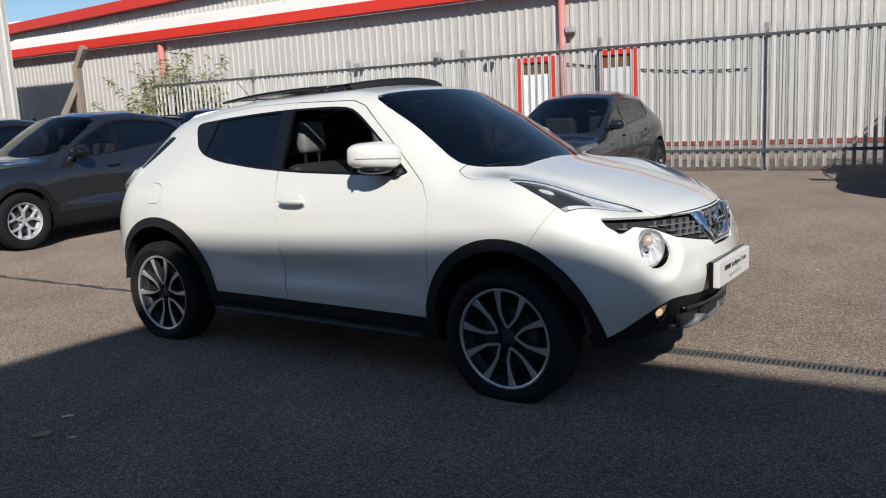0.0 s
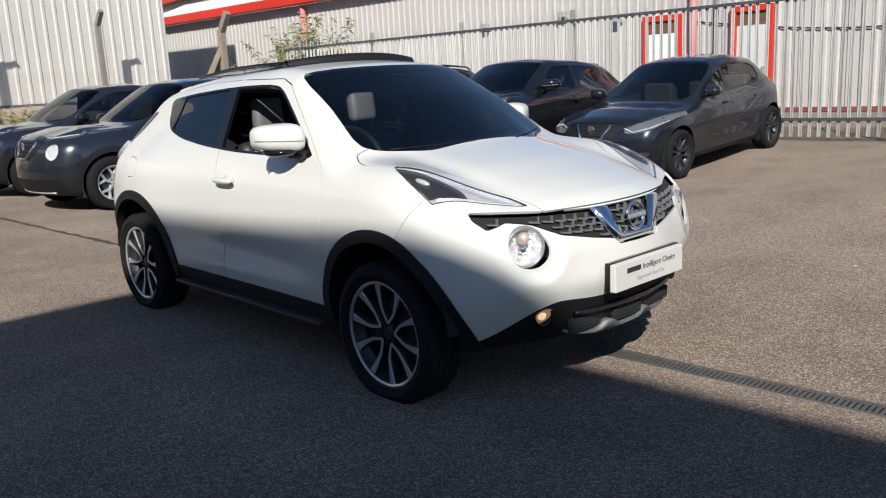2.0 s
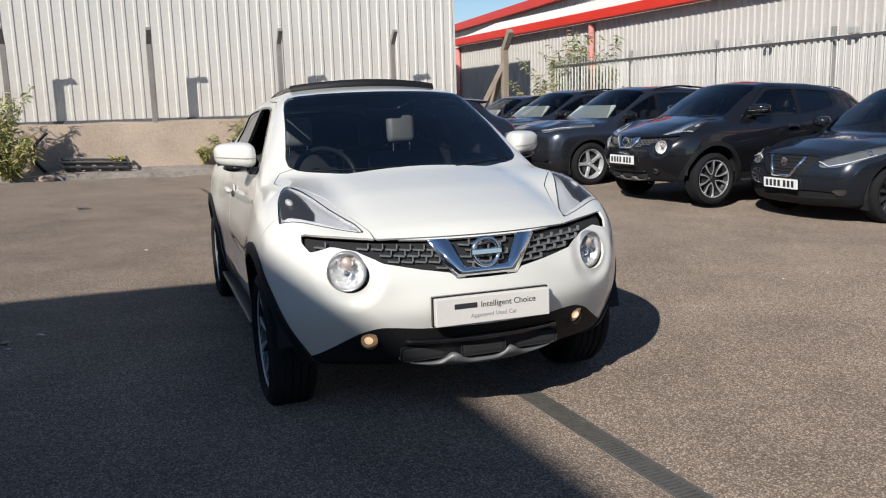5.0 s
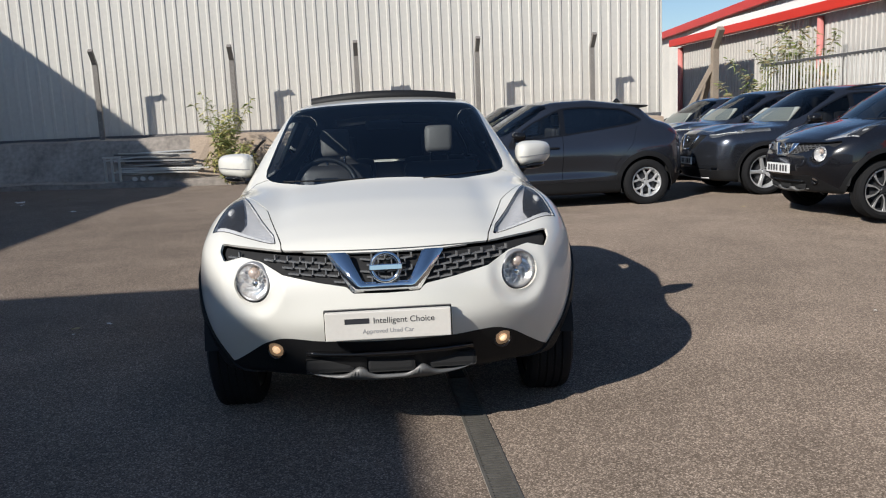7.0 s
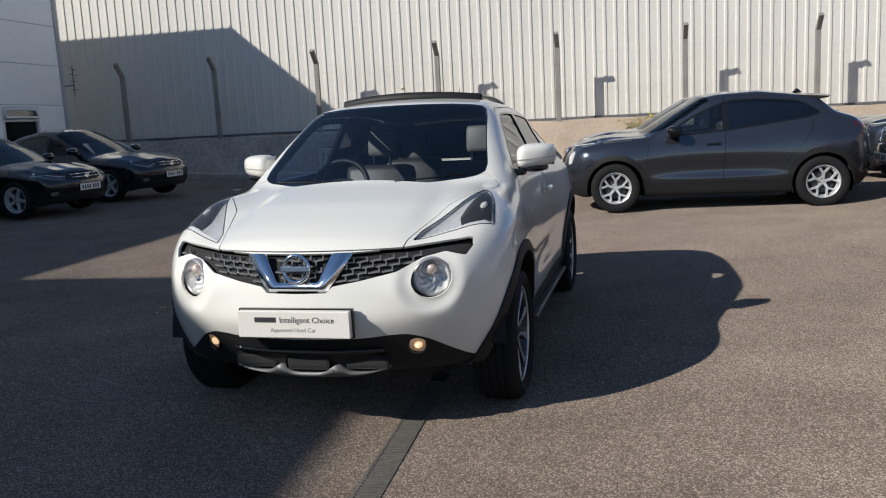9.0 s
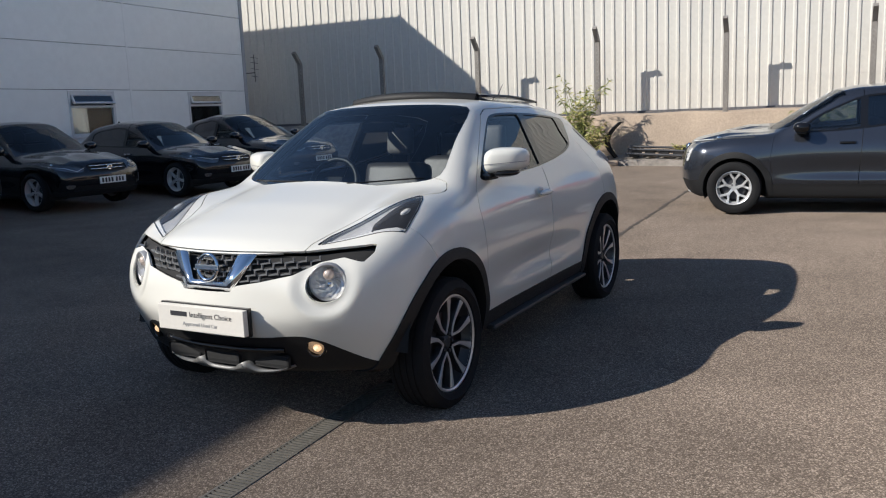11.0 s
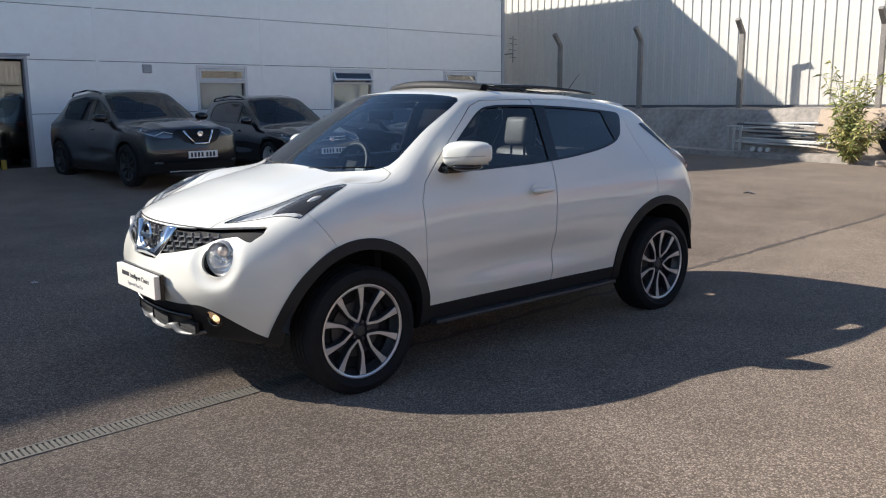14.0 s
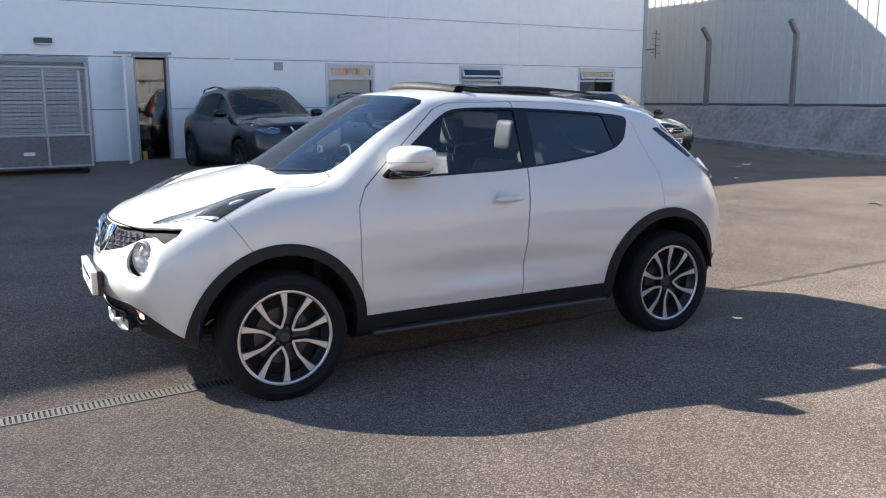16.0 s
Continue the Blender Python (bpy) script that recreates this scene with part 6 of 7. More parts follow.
def build_scrap():
    rng = random.Random(8)
    z0 = ground_z(-16.4, -5.2) + 0.16
    pile = empty("scrap_pile", YARD @ pose(-16.62, -5.35, z0), "pile of grey metal bars and frames behind the kerb", "scrap pile")
    for k in range(26):
        y0, y1 = rng.uniform(-1.25, -0.7), rng.uniform(0.5, 1.45)
        z = 0.05 + 0.026 * k
        x = rng.uniform(-0.32, 0.28)
        bm = box(-0.025, 0.025, y0, y1, -0.018, 0.018, m=Matrix.Translation((x, 0, z)) @ Matrix.Rotation(rng.uniform(-0.10, 0.10), 4, 'Z') @ Matrix.Rotation(rng.uniform(-0.05, 0.05), 4, 'X'), bevel=0.004)
        part("bar", bm, (GALV, SILVER, SCRAP_WHITE, DARK_METAL)[k % 4], pile)
    for y in (-1.15, -0.98, -0.80):
        part("frame_leg", box(0.30, 0.34, y - 0.03, y + 0.03, 0.0, 0.62, bevel=0.006), GALV, pile)
    part("frame_top", box(0.30, 0.34, -1.2, -0.75, 0.60, 0.65, bevel=0.006), GALV, pile)
    for y in (-0.2, 0.0, 0.2):
        part("roller", tube((0.2, y - 0.3, 0.06), (0.42, y - 0.22, 0.06), 0.055, sides=12), SCRAP_WHITE, pile)
    sh = empty("black_plastic_scrap", YARD @ pose(-16.55, -1.90, ground_z(-16.4, -2.3) + 0.16), "broken black plastic bumper shells dumped by the kerb", "scrap")
    bm = bmesh.new()
    prev = None
    for i in range(15):                       # a tall thin bowed panel leaning back
        q = i / 14
        z, y = 0.02 + 0.92 * q, -0.70 - 0.30 * math.sin(math.pi * q) + 0.10 * q
        hw = 0.10 + 0.14 * math.sin(math.pi * (0.12 + 0.80 * q))
        ring = [bm.verts.new(p) for p in ((-hw - 0.10 * q, y, z), (0.04 - 0.10 * q, y - 0.07, z), (hw - 0.10 * q, y, z), (hw - 0.10 * q - 0.015, y + 0.02, z), (0.04 - 0.10 * q, y - 0.045, z), (-hw - 0.10 * q + 0.015, y + 0.02, z))]
        if prev:
            for k in range(6):
                bm.faces.new((prev[k], ring[k], ring[(k + 1) % 6], prev[(k + 1) % 6]))
        else:
            bm.faces.new(ring[::-1])
        prev = ring
    bm.faces.new(prev)
    bmesh.ops.recalc_face_normals(bm, faces=bm.faces)
    part("shell", bm, PLASTIC, sh, "tall thin bowed black panel", True)
    bm = bmesh.new()
    for a, b in (((-0.25, -0.4), (0.25, -0.38)), ((-0.25, 1.1), (0.25, 1.15))):
        add_tube(bm, (a[0], a[1], 0.30), (b[0], b[1], 0.14), 0.03, sides=8)
    for x, z in ((-0.25, 0.30), (0.25, 0.14), (0.0, 0.24)):
        add_tube(bm, (x, -0.4, z), (x, 1.12, z - 0.08), 0.03, sides=8)
    part("tray_frame", bm, DARK_METAL, sh)
    for k in range(4):
        part("tray_panel", box(-0.22, 0.22, -0.32 + k * 0.36, -0.06 + k * 0.36, 0.10, 0.16, m=Matrix.Rotation(radians(14), 4, 'Y'), bevel=0.02), PLASTIC, sh)
    st = part("loose_stone", box(-0.12, 0.12, -0.16, 0.16, 0, 0.14, bevel=0.05), TAN_CONC)
    st.matrix_world = YARD @ pose(-16.0, -2.6, ground_z(-16, -2.6), 0, 0, 20)
    tagged(st, "pale broken lump of concrete by the kerb", "stone")


SCRAP_WHITE = material("chalky_white_paint", (0.55, 0.54, 0.50), 0.6, var=0.2)
build_scrap()


def build_litter():
    """Twigs, paper and leaves lying on the tarmac."""
    rng = random.Random(5)
    tw = part("dead_twig", tube((-0.12, 0, 0.02), (0.10, 0.03, 0.03), 0.018, 0.008, 7), JOINT_DARK)
    add = bmesh.new()
    add_tube(add, (-0.02, 0.0, 0.02), (0.06, -0.08, 0.015), 0.012, 0.005, 6)
    add_tube(add, (0.02, 0.01, 0.025), (0.12, 0.09, 0.02), 0.010, 0.004, 6)
    part("branch", add, JOINT_DARK, tw)
    tw.matrix_world = pose(-7.95, -2.26, ground_z(-8.06, -1.82), 0, 0, 30)
    tagged(tw, "dark dead twig lying on the tarmac", "twig")
    spots = [(-0.3, -2.25, 0.05), (-0.42, -2.05, 0.03), (-0.15, -2.2, 0.025), (0.2, -2.4, 0.02), (1.9, -2.85, 0.03), (-11.5, -7.6, 0.16), (-12.2, -6.9, 0.10), (-10.9, -7.3, 0.06), (-9.0, -5.6, 0.08),
             (3.4, 1.9, 0.02), (3.1, 2.7, 0.015), (2.0, 2.6, 0.015), (-5.2, 4.6, 0.05), (0.4, 3.1, 0.015), (2.9, -1.6, 0.02), (3.8, 1.0, 0.02), (-3.6, -1.4, 0.04)]
    for k, (x, y, s) in enumerate(spots):
        bm = bmesh.new()
        n = 7
        vs = [bm.verts.new((s * rng.uniform(0.5, 1.2) * math.cos(2 * math.pi * i / n), s * rng.uniform(0.3, 0.8) * math.sin(2 * math.pi * i / n), 0.004 + s * rng.uniform(0, 0.25))) for i in range(n)]
        c = bm.verts.new((0, 0, 0.006 + s * 0.2))
        for i in range(n):
            bm.faces.new((vs[i], vs[(i + 1) % n], c))
        o = part("litter_scrap", bm, SCRAP_WHITE if k % 3 else LEAF_D)
        u = YARD.inverted() @ Vector((x, y, 0))
        o.matrix_world = pose(x, y, ground_z(u.x, u.y) + 0.002, 0, 0, rng.uniform(0, 360))
        tagged(o, "small pale crumpled scrap lying on the tarmac" if k % 3 else "small dry leaf lying on the tarmac", "litter", "litter on the tarmac")


build_litter()


# ---------------------------------------------------------------- the parked cars
def car_spec(L, W, H, wb, fo, bonnet, cowl, ws_top, roof_end, tail, belt, nose_y=0.34, haunch=0.02, arch=0.03, clear=0.20):
    """Curves of a car body. x = 0 midway between the axles; bonnet: height of its front edge; cowl, roof_end, tail: (x, z)."""
    xn, xr, w = wb / 2 + fo, wb / 2 + fo - L, W / 2 - arch
    mid = (ws_top + roof_end[0]) / 2
    return dict(
        top=[(xr - 0.2, tail[1] - 0.55), (xr + 0.02, tail[1] - 0.22), (tail[0], tail[1]), (roof_end[0], roof_end[1]), (roof_end[0] + 0.3, roof_end[1] + 0.045), (mid, H), (ws_top - 0.22, H - 0.015), (ws_top, H - 0.055),
             ((ws_top + cowl[0]) / 2, (H - 0.055 + cowl[1]) / 2 + 0.012), (cowl[0], cowl[1]), (cowl[0] + 0.12, cowl[1] - 0.018), ((cowl[0] + xn) / 2, (cowl[1] + bonnet) / 2 + 0.03), (xn - 0.16, bonnet), (xn, bonnet - 0.12), (xn + 0.1, bonnet - 0.3)],
        top_blur=0.045,
        side=[(0.12, w * 0.90), (0.30, w * 0.955), (0.5, w * 0.985), (belt - 0.28, w), (belt - 0.12, w * 0.975), (belt, w * 0.905), (belt + 0.16, w * 0.825), (H - 0.12, w * 0.70), (H, w * 0.60)],
        nose=[(0.15, xn - 0.16), (0.30, xn - 0.06), (0.45, xn), (0.58, xn), (bonnet - 0.10, xn - 0.05), (bonnet, xn - 0.13), (bonnet + 0.2, xn - 0.4)],
        rear=[(0.15, xr + 0.20), (0.30, xr + 0.08), (0.5, xr), (0.75, xr + 0.01), (tail[1] - 0.08, xr + 0.06), (tail[1] + 0.1, tail[0] - 0.05), (H, roof_end[0] - 0.1)],
        low=[(xr, clear + 0.10), (-wb / 2, clear), (wb / 2, clear), (xn, clear + 0.03)],
        crown=[(xr, 0.10), (roof_end[0], 0.14), (mid, 0.17), (ws_top, 0.17), (cowl[0], 0.10), (xn, 0.14)],
        sweep=[(xr, -0.2), (roof_end[0], -0.15), (mid, 0.0), (ws_top, 0.16), (cowl[0], 0.30), (xn, 0.25)],
        taper=[(xr, 0.93), (-wb / 2, 0.99), (0, 1.0), (wb / 2, 0.99), (xn, 0.93)],
        cabin=[(xr, 0.86), (roof_end[0], 0.92), (mid, 1.0), (xn, 1.0)],
        bulge=[(wb / 2, 0.60, 0.45, 0.32, arch), (-wb / 2, 0.62, 0.48, 0.34, arch), (-wb / 2, belt - 0.05, 0.5, 0.14, haunch), (0.0, 0.50, 0.8, 0.09, -0.018)],
        ridge=[((cowl[0] + xn) / 2 + 0.05, 0.50, 0.50, 0.075, 0.016), ((cowl[0] + xn) / 2, 0.26, 0.5, 0.10, -0.008)],
        nose_y=nose_y, rear_y=0.35, edge=0.10, nose_edge=0.09,
        dims=(L, W, H, wb, fo, bonnet, cowl, ws_top, roof_end, tail, belt, xn, xr, w))


def plate_part(car, x, z, mat, rng, pitch=0):
    """A number plate whose characters are plain bars."""
    p = part("number_plate", box(-0.008, 0.008, -0.26, 0.26, -0.056, 0.056, bevel=0.003), mat, car, "number plate with dark bars")
    p.matrix_basis = pose(x, 0, z, 0, pitch, 0)
    s = 1 if x > 0 else -1
    for k in range(7):
        y = -0.205 + k * 0.062 + (0.025 if k > 3 else 0)
        part("plate_bar", box(0.008 * s - 0.001, 0.008 * s + 0.0015, y - 0.019, y + 0.019, -0.036, 0.036), INK, p)


def build_car(name, m, spec, paint, label, group="", wheel="single", R=0.33, cladding=False, lamp="wide", grille="bar", rails=False, step=0.036, round_lamp=False, plate=True, roof_black=False, shade=False, seed=1, rise=0.05, spoiler=False, clear_glass=False):
    L, W, H, wb, fo, bonnet, cowl, ws_top, roof_end, tail, belt, xn, xr, w = spec["dims"]
    rng = random.Random(seed)
    car = empty(name, m, label, "car", group)
    F = body_function(spec)
    S = Skin(F, (xr - 0.15, -W / 2 - 0.12, 0.10), (xn + 0.15, W / 2 + 0.12, H + 0.12), step)
    P = lambda nm, T, mat, lb="", side=0, off=0.0, sk=0.012: add_piece(nm, S.piece(T, side, off, sk), mat, car, lb)
    hubs = (wb / 2, -wb / 2)
    for hx in hubs:
        S.take(arch_fn(hx, R + 0.050, R))
    if cladding:
        for hx in hubs:
            a = S.take(arch_fn(hx, R + (0.125 if spoiler else 0.105), R))
            for sd in (1, -1):
                P("arch_trim", a, PLASTIC, "matt black wheel arch trim", sd, 0.006, 0.05)
    low = S.take(lambda V: V[:, 2] - (0.385 if spoiler else 0.34 if cladding else 0.27) - 0.05 * (np.abs(V[:, 0]) > wb / 2 + 0.3))
    P("lower_trim", low, PLASTIC, "dark lower trim", 0, 0.003, 0.02)
    # face
    gz1, gz0 = bonnet - 0.05, bonnet - 0.23
    if grille == "vee":
        gp = [(-0.3, gz1), (0.44, gz1 - 0.005), (0.40, gz1 - 0.07), (0.26, gz0 - 0.05), (-0.3, gz0 - 0.06)]
        gz0 -= 0.05
    elif grille == "thin":
        gp = [(-0.3, gz1), (0.42, gz1 - 0.01), (0.40, gz1 - 0.075), (-0.3, gz1 - 0.085)]
    else:
        gp = [(-0.3, gz1), (0.40, gz1 - 0.005), (0.36, gz0 + 0.04), (-0.3, gz0 + 0.02)]
    g = S.take(front_region(gp, xn - 0.7, 1))
    P("grille", g, PLASTIC, "black grille", 0, -0.012, -0.012)
    lg = S.take(front_region([(-0.3, 0.41), (0.60, 0.41), (0.66, 0.33), (0.52, 0.26), (-0.3, 0.25)], xn - 0.7, 1))
    P("lower_grille", lg, LINER, "", 0, -0.015, -0.015)
    hz = bonnet - 0.055
    if round_lamp:
        hp = [(0.36, hz + 0.03), (0.70, hz + 0.075), (0.80, hz + 0.10), (0.72, hz + 0.045), (0.40, hz - 0.005)]
        rl = S.take(lambda V: np.hypot(np.abs(V[:, 1]) - 0.58, (V[:, 2] - hz + 0.14)) - 0.095 + 9 * (V[:, 0] < xn - 0.9))
        for sd in (1, -1):
            o = P("round_headlamp", rl, LAMP_GLASS, "round headlamp with bright facets", sd, 0.004, 0)
            if o:
                add_piece("reflector", S.piece(rl, sd, -0.03, -0.03), LAMP_FACET, o)
    else:
        hp = [(0.43, hz - 0.050), (0.60, hz + 0.005), (0.80, hz + 0.075), (0.86, hz + 0.055), (0.80, hz - 0.065), (0.62, hz - 0.125), (0.46, hz - 0.120)] if lamp == "wide" else [(0.44, hz - 0.02), (0.64, hz + 0.05), (0.86, hz + 0.10), (0.84, hz + 0.03), (0.60, hz - 0.05)]
    hl = S.take(front_region(hp, xn - 1.0, 1))
    for sd in (1, -1):
        o = P("headlamp", hl, LAMP_GLASS, "clear swept headlamp", sd, 0.004, 0)
        if o:
            o.visible_shadow = False
            add_piece("lamp_bowl", S.piece(hl, sd, -0.03, -0.03), LAMP_SMOKE, o)
            vv = np.array([v.co for v in o.data.vertices])
            c = vv.mean(0)
            for k in (-1, 1):
                bm = bmesh.new()
                bmesh.ops.create_uvsphere(bm, u_segments=12, v_segments=8, radius=0.030, matrix=Matrix.Translation((c[0] - 0.02 - 0.02 * k, c[1] + 0.055 * k * sd, c[2] + 0.012 * k)))
                part("projector", bm, CHROME, o, "", True)
            low_i = vv[vv[:, 2] < np.quantile(vv[:, 2], 0.35)]
            low_i = low_i[np.argsort(np.abs(low_i[:, 1]))]
            line = [low_i[int(q * (len(low_i) - 1))] for q in (0.0, 0.33, 0.66, 1.0)]
            bm = bmesh.new()
            for a, b in zip(line, line[1:]):
                add_tube(bm, Vector(a) + Vector((-0.006, 0, 0.012)), Vector(b) + Vector((-0.010, 0, 0.012)), 0.0045, sides=6)
            part("light_guide", bm, PLATE_WHITE, o, "white light guide", True)
    fg = S.take(front_region([(0.60, 0.42), (0.74, 0.43), (0.72, 0.36), (0.62, 0.36)], xn - 0.8, 1))
    for sd in (1, -1):
        P("fog_lamp", fg, CHROME, "small bright fog lamp", sd, 0.0, 0.02)
    # glass
    wb0 = w * 0.82
    ws = S.take(lambda V: np.maximum(inside_of(np.stack([np.abs(V[:, 1]), V[:, 2]], 1), outline([(-0.3, cowl[1] - 0.02), (wb0 - 0.12, cowl[1] - 0.01), (wb0, cowl[1] + 0.03), (w * 0.70, H - 0.15), (w * 0.60, H - 0.085), (0.3, H - 0.063), (-0.3, H - 0.06)], 1)),
                                     np.maximum(ws_top - 0.22 - V[:, 0], V[:, 0] - cowl[0] - 0.01)))
    o = P("windscreen", ws, CAR_GLASS if clear_glass else PARKED_GLASS, "windscreen glass", 0, 0.001, 0)
    if o:
        o.visible_shadow = False
    rs = S.take(lambda V: np.maximum(inside_of(np.stack([np.abs(V[:, 1]), V[:, 2]], 1), outline([(-0.3, tail[1] + 0.03), (w * 0.66, tail[1] + 0.05), (w * 0.60, roof_end[1] - 0.06), (-0.3, roof_end[1] - 0.04)], 1)), V[:, 0] - roof_end[0] - 0.02))
    o = P("rear_screen", rs, DARK_GLASS, "dark rear screen", 0, 0.001, 0)
    fx, bx = cowl[0] - 0.30, max(roof_end[0] + 0.12, -wb / 2 + 0.05 - 0.25)
    tz = H - 0.135
    dlo_pts = [(fx, belt + 0.005), (0.0, belt + 0.2 * rise + 0.005), (bx + 0.28, belt + rise), (bx + 0.05, belt + rise + 0.05), (bx, (belt + rise + tz) / 2 + 0.05), (bx + 0.14, tz - 0.045), (bx + 0.5, tz - 0.012), ((bx + ws_top) / 2, tz + 0.01), (ws_top - 0.38, tz), (ws_top - 0.20, tz - 0.05), ((fx + ws_top) / 2 - 0.05, (belt + tz) / 2)]
    if spoiler:                                 # pointed rear quarter light
        dlo_pts[3:6] = [(bx + 0.02, belt + rise + 0.035), (bx - 0.12, belt + rise + 0.085), (bx - 0.10, belt + rise + 0.115), (bx + 0.14, tz - 0.045)]
    win = side_region(dlo_pts, w * 0.5, 1 if spoiler else 2)
    dlo = S.take(win)
    keep = S.T
    S.T = dlo
    px = -0.12
    fgl = S.take(lambda V: np.maximum(win(V) + 0.022, px + 0.03 - V[:, 0]))
    rgl = S.take(lambda V: np.maximum(win(V) + 0.022, V[:, 0] - px + 0.05))
    trim = S.T
    S.T = keep
    for sd in (1, -1):
        P("window_trim", trim, GLOSS_BLACK, "black window surround", sd, 0.002, 0.015)
        for nm, t, mt in (("front_window", fgl, CAR_GLASS if clear_glass or spoiler else PARKED_GLASS), ("rear_window", rgl, CAR_GLASS if clear_glass else DARK_GLASS)):
            o = P(nm, t, mt, "side window glass", sd, -0.004, 0)
            if o:
                o.visible_shadow = False
    if spoiler:
        belt += 0.13
    tl = S.take(side_region([(xr + 0.42, belt - 0.02), (xr + 0.10, belt - 0.06), (xr - 0.02, belt - 0.12), (xr + 0.0, belt - 0.22), (xr + 0.22, belt - 0.15)], w * 0.55, 1))
    for sd in (1, -1):
        P("tail_lamp", tl, TAIL_RED if not spoiler else SMOKED_RED, "dark red tail lamp", sd, 0.006, 0.02)
    if spoiler:
        belt -= 0.13
    # doors and bonnet
    d1 = side_region([(cowl[0] - 0.10, 0.30), (cowl[0] - 0.06, 0.7), (cowl[0] - 0.10, belt - 0.02), (ws_top - 0.12, H - 0.09), (px, H - 0.07), (px, belt), (px + 0.04, 0.30)], w * 0.5, 0)
    d2 = side_region([(px + 0.04, 0.30), (px, belt), (px, H - 0.07), (bx + 0.25, H - 0.11), (bx - 0.02, belt + 0.15), (bx + 0.10, belt - 0.10), (-wb / 2 + R + 0.12, 0.62), (-wb / 2 + R + 0.16, 0.30)], w * 0.5, 0)
    pieces = []
    for nm, fn in (("front_door", d1), ("rear_door", d2)):
        t = S.take(fn, 0.003)
        pieces.append(t)
        for sd in (1, -1):
            dr = P(nm, t, paint, "", sd)
            if dr and not (spoiler and nm == "rear_door"):
                hx = px + 0.16 if nm == "front_door" else bx + 0.34
                hy = float(curve(spec["side"], 0.05)(belt - 0.10)) + 0.012
                part("door_handle", box(hx - 0.09, hx + 0.09, sd * hy - 0.016, sd * hy + 0.016, belt - 0.125, belt - 0.095, bevel=0.010), GLOSS_BLACK if spoiler else paint if not shade else CHROME, dr, "", True)
    bn = S.take(top_region([(xn + 0.1, -0.3), (xn + 0.1, 0.46), (xn - 0.35, 0.60), (cowl[0] - 0.05, w * 0.84), (cowl[0] - 0.05, -0.3)], bonnet - 0.045, 0), 0.003)
    P("bonnet", bn, paint)
    if roof_black:
        rf = S.take(lambda V: np.maximum(H - 0.13 - V[:, 2] - 0.03, V[:, 0] - ws_top + 0.02))
        P("roof", rf, GLOSS_BLACK, "black roof panel")
        pieces.append(rf)
    P("body_shell", S.T, paint)
    add_piece("inner_shell", S.piece(np.concatenate([S.T, bn, *pieces]), 0, -0.025, 0), LINER, car)
    # cabin shapes
    part("cabin_floor", box(xr + 0.4, cowl[0], -w + 0.15, w - 0.15, 0.30, 0.40), CABIN, car)
    part("dashboard", box(cowl[0] - 0.50, cowl[0] - 0.05, -w + 0.16, w - 0.16, 0.6, cowl[1] - 0.06, bevel=0.05), CABIN, car)
    for x0 in (-0.25, -1.05):
        for sd in (1, -1):
            s = part("seat", box(x0 - 0.10, x0 + 0.08, sd * 0.37 - 0.24, sd * 0.37 + 0.24, 0.45, belt + 0.16, bevel=0.05), LEATHER, car)
            part("headrest", box(x0 - 0.10, x0, sd * 0.37 - 0.13, sd * 0.37 + 0.13, belt + 0.19, belt + 0.36, bevel=0.035), LEATHER, s)
    # sun shade in the workshop cars, painted windscreen reflection in the grey SUVs
    if shade:
        xs0, xs1 = cowl[0] - 0.16, (cowl[0] + ws_top) / 2
        vs = [(xs0, -w * 0.72, cowl[1] - 0.01), (xs0, w * 0.72, cowl[1] - 0.01), (xs1, w * 0.62, (cowl[1] + H) / 2 - 0.06), (xs1, -w * 0.62, (cowl[1] + H) / 2 - 0.06)]
        link_mesh("sun_shade", vs + [(x - 0.01, y, z - 0.01) for x, y, z in vs], [(0, 1, 2, 3), (7, 6, 5, 4)], SHADE, car, "pale sheet for a sun shade, or for the windscreen's pale reflection")
    # mirrors
    for sd in (1, -1):
        bm = bmesh.new()
        bmesh.ops.create_uvsphere(bm, u_segments=16, v_segments=10, radius=1.0)
        for v in bm.verts:
            c = v.co
            v.co = (cowl[0] - 0.42 + 0.10 * math.copysign(abs(c.x) ** 0.8, c.x), sd * (w + 0.05) + 0.11 * math.copysign(abs(c.y) ** 0.8, c.y), belt + 0.085 + 0.070 * math.copysign(abs(c.z) ** 0.8, c.z))
        mr = part("door_mirror", bm, paint if not cladding else GLOSS_BLACK, car, "", True)
        part("mirror_foot", box(cowl[0] - 0.47, cowl[0] - 0.36, sd * w * 0.92 - 0.06, sd * w * 0.92 + 0.06, belt + 0.0, belt + 0.05, bevel=0.012), GLOSS_BLACK, mr)
    # face details
    fx0 = lambda y, z: float(xs[np.argmax(F(xs, np.full(161, y), np.full(161, z)) < 0)])
    xs = np.linspace(xn + 0.08, xn - 0.72, 161)
    if grille == "vee":
        for k in range(5):
            z = gz1 - 0.035 - k * 0.036
            hw = 0.36 - 0.05 * k
            pts = [(fx0(y, z) - 0.006, y, z) for y in np.linspace(-hw, hw, 7)]
            bm = bmesh.new()
            for a, b in zip(pts, pts[1:]):
                add_tube(bm, a, b, 0.006, sides=5)
            bmesh.ops.remove_doubles(bm, verts=bm.verts, dist=0.003)
            part("grille_bar", bm, PLASTIC, car, "", True)
        for sd in (1, -1):
            a, b = Vector((fx0(0.26, gz1 - 0.03) + 0.004, 0.26 * sd, gz1 - 0.02)), Vector((fx0(0.13, gz0) + 0.012, 0.13 * sd, gz0 + 0.005))
            part("grille_trim", tube(a, b, 0.020, 0.018, 8), CHROME, car, "chrome V of the grille", True)
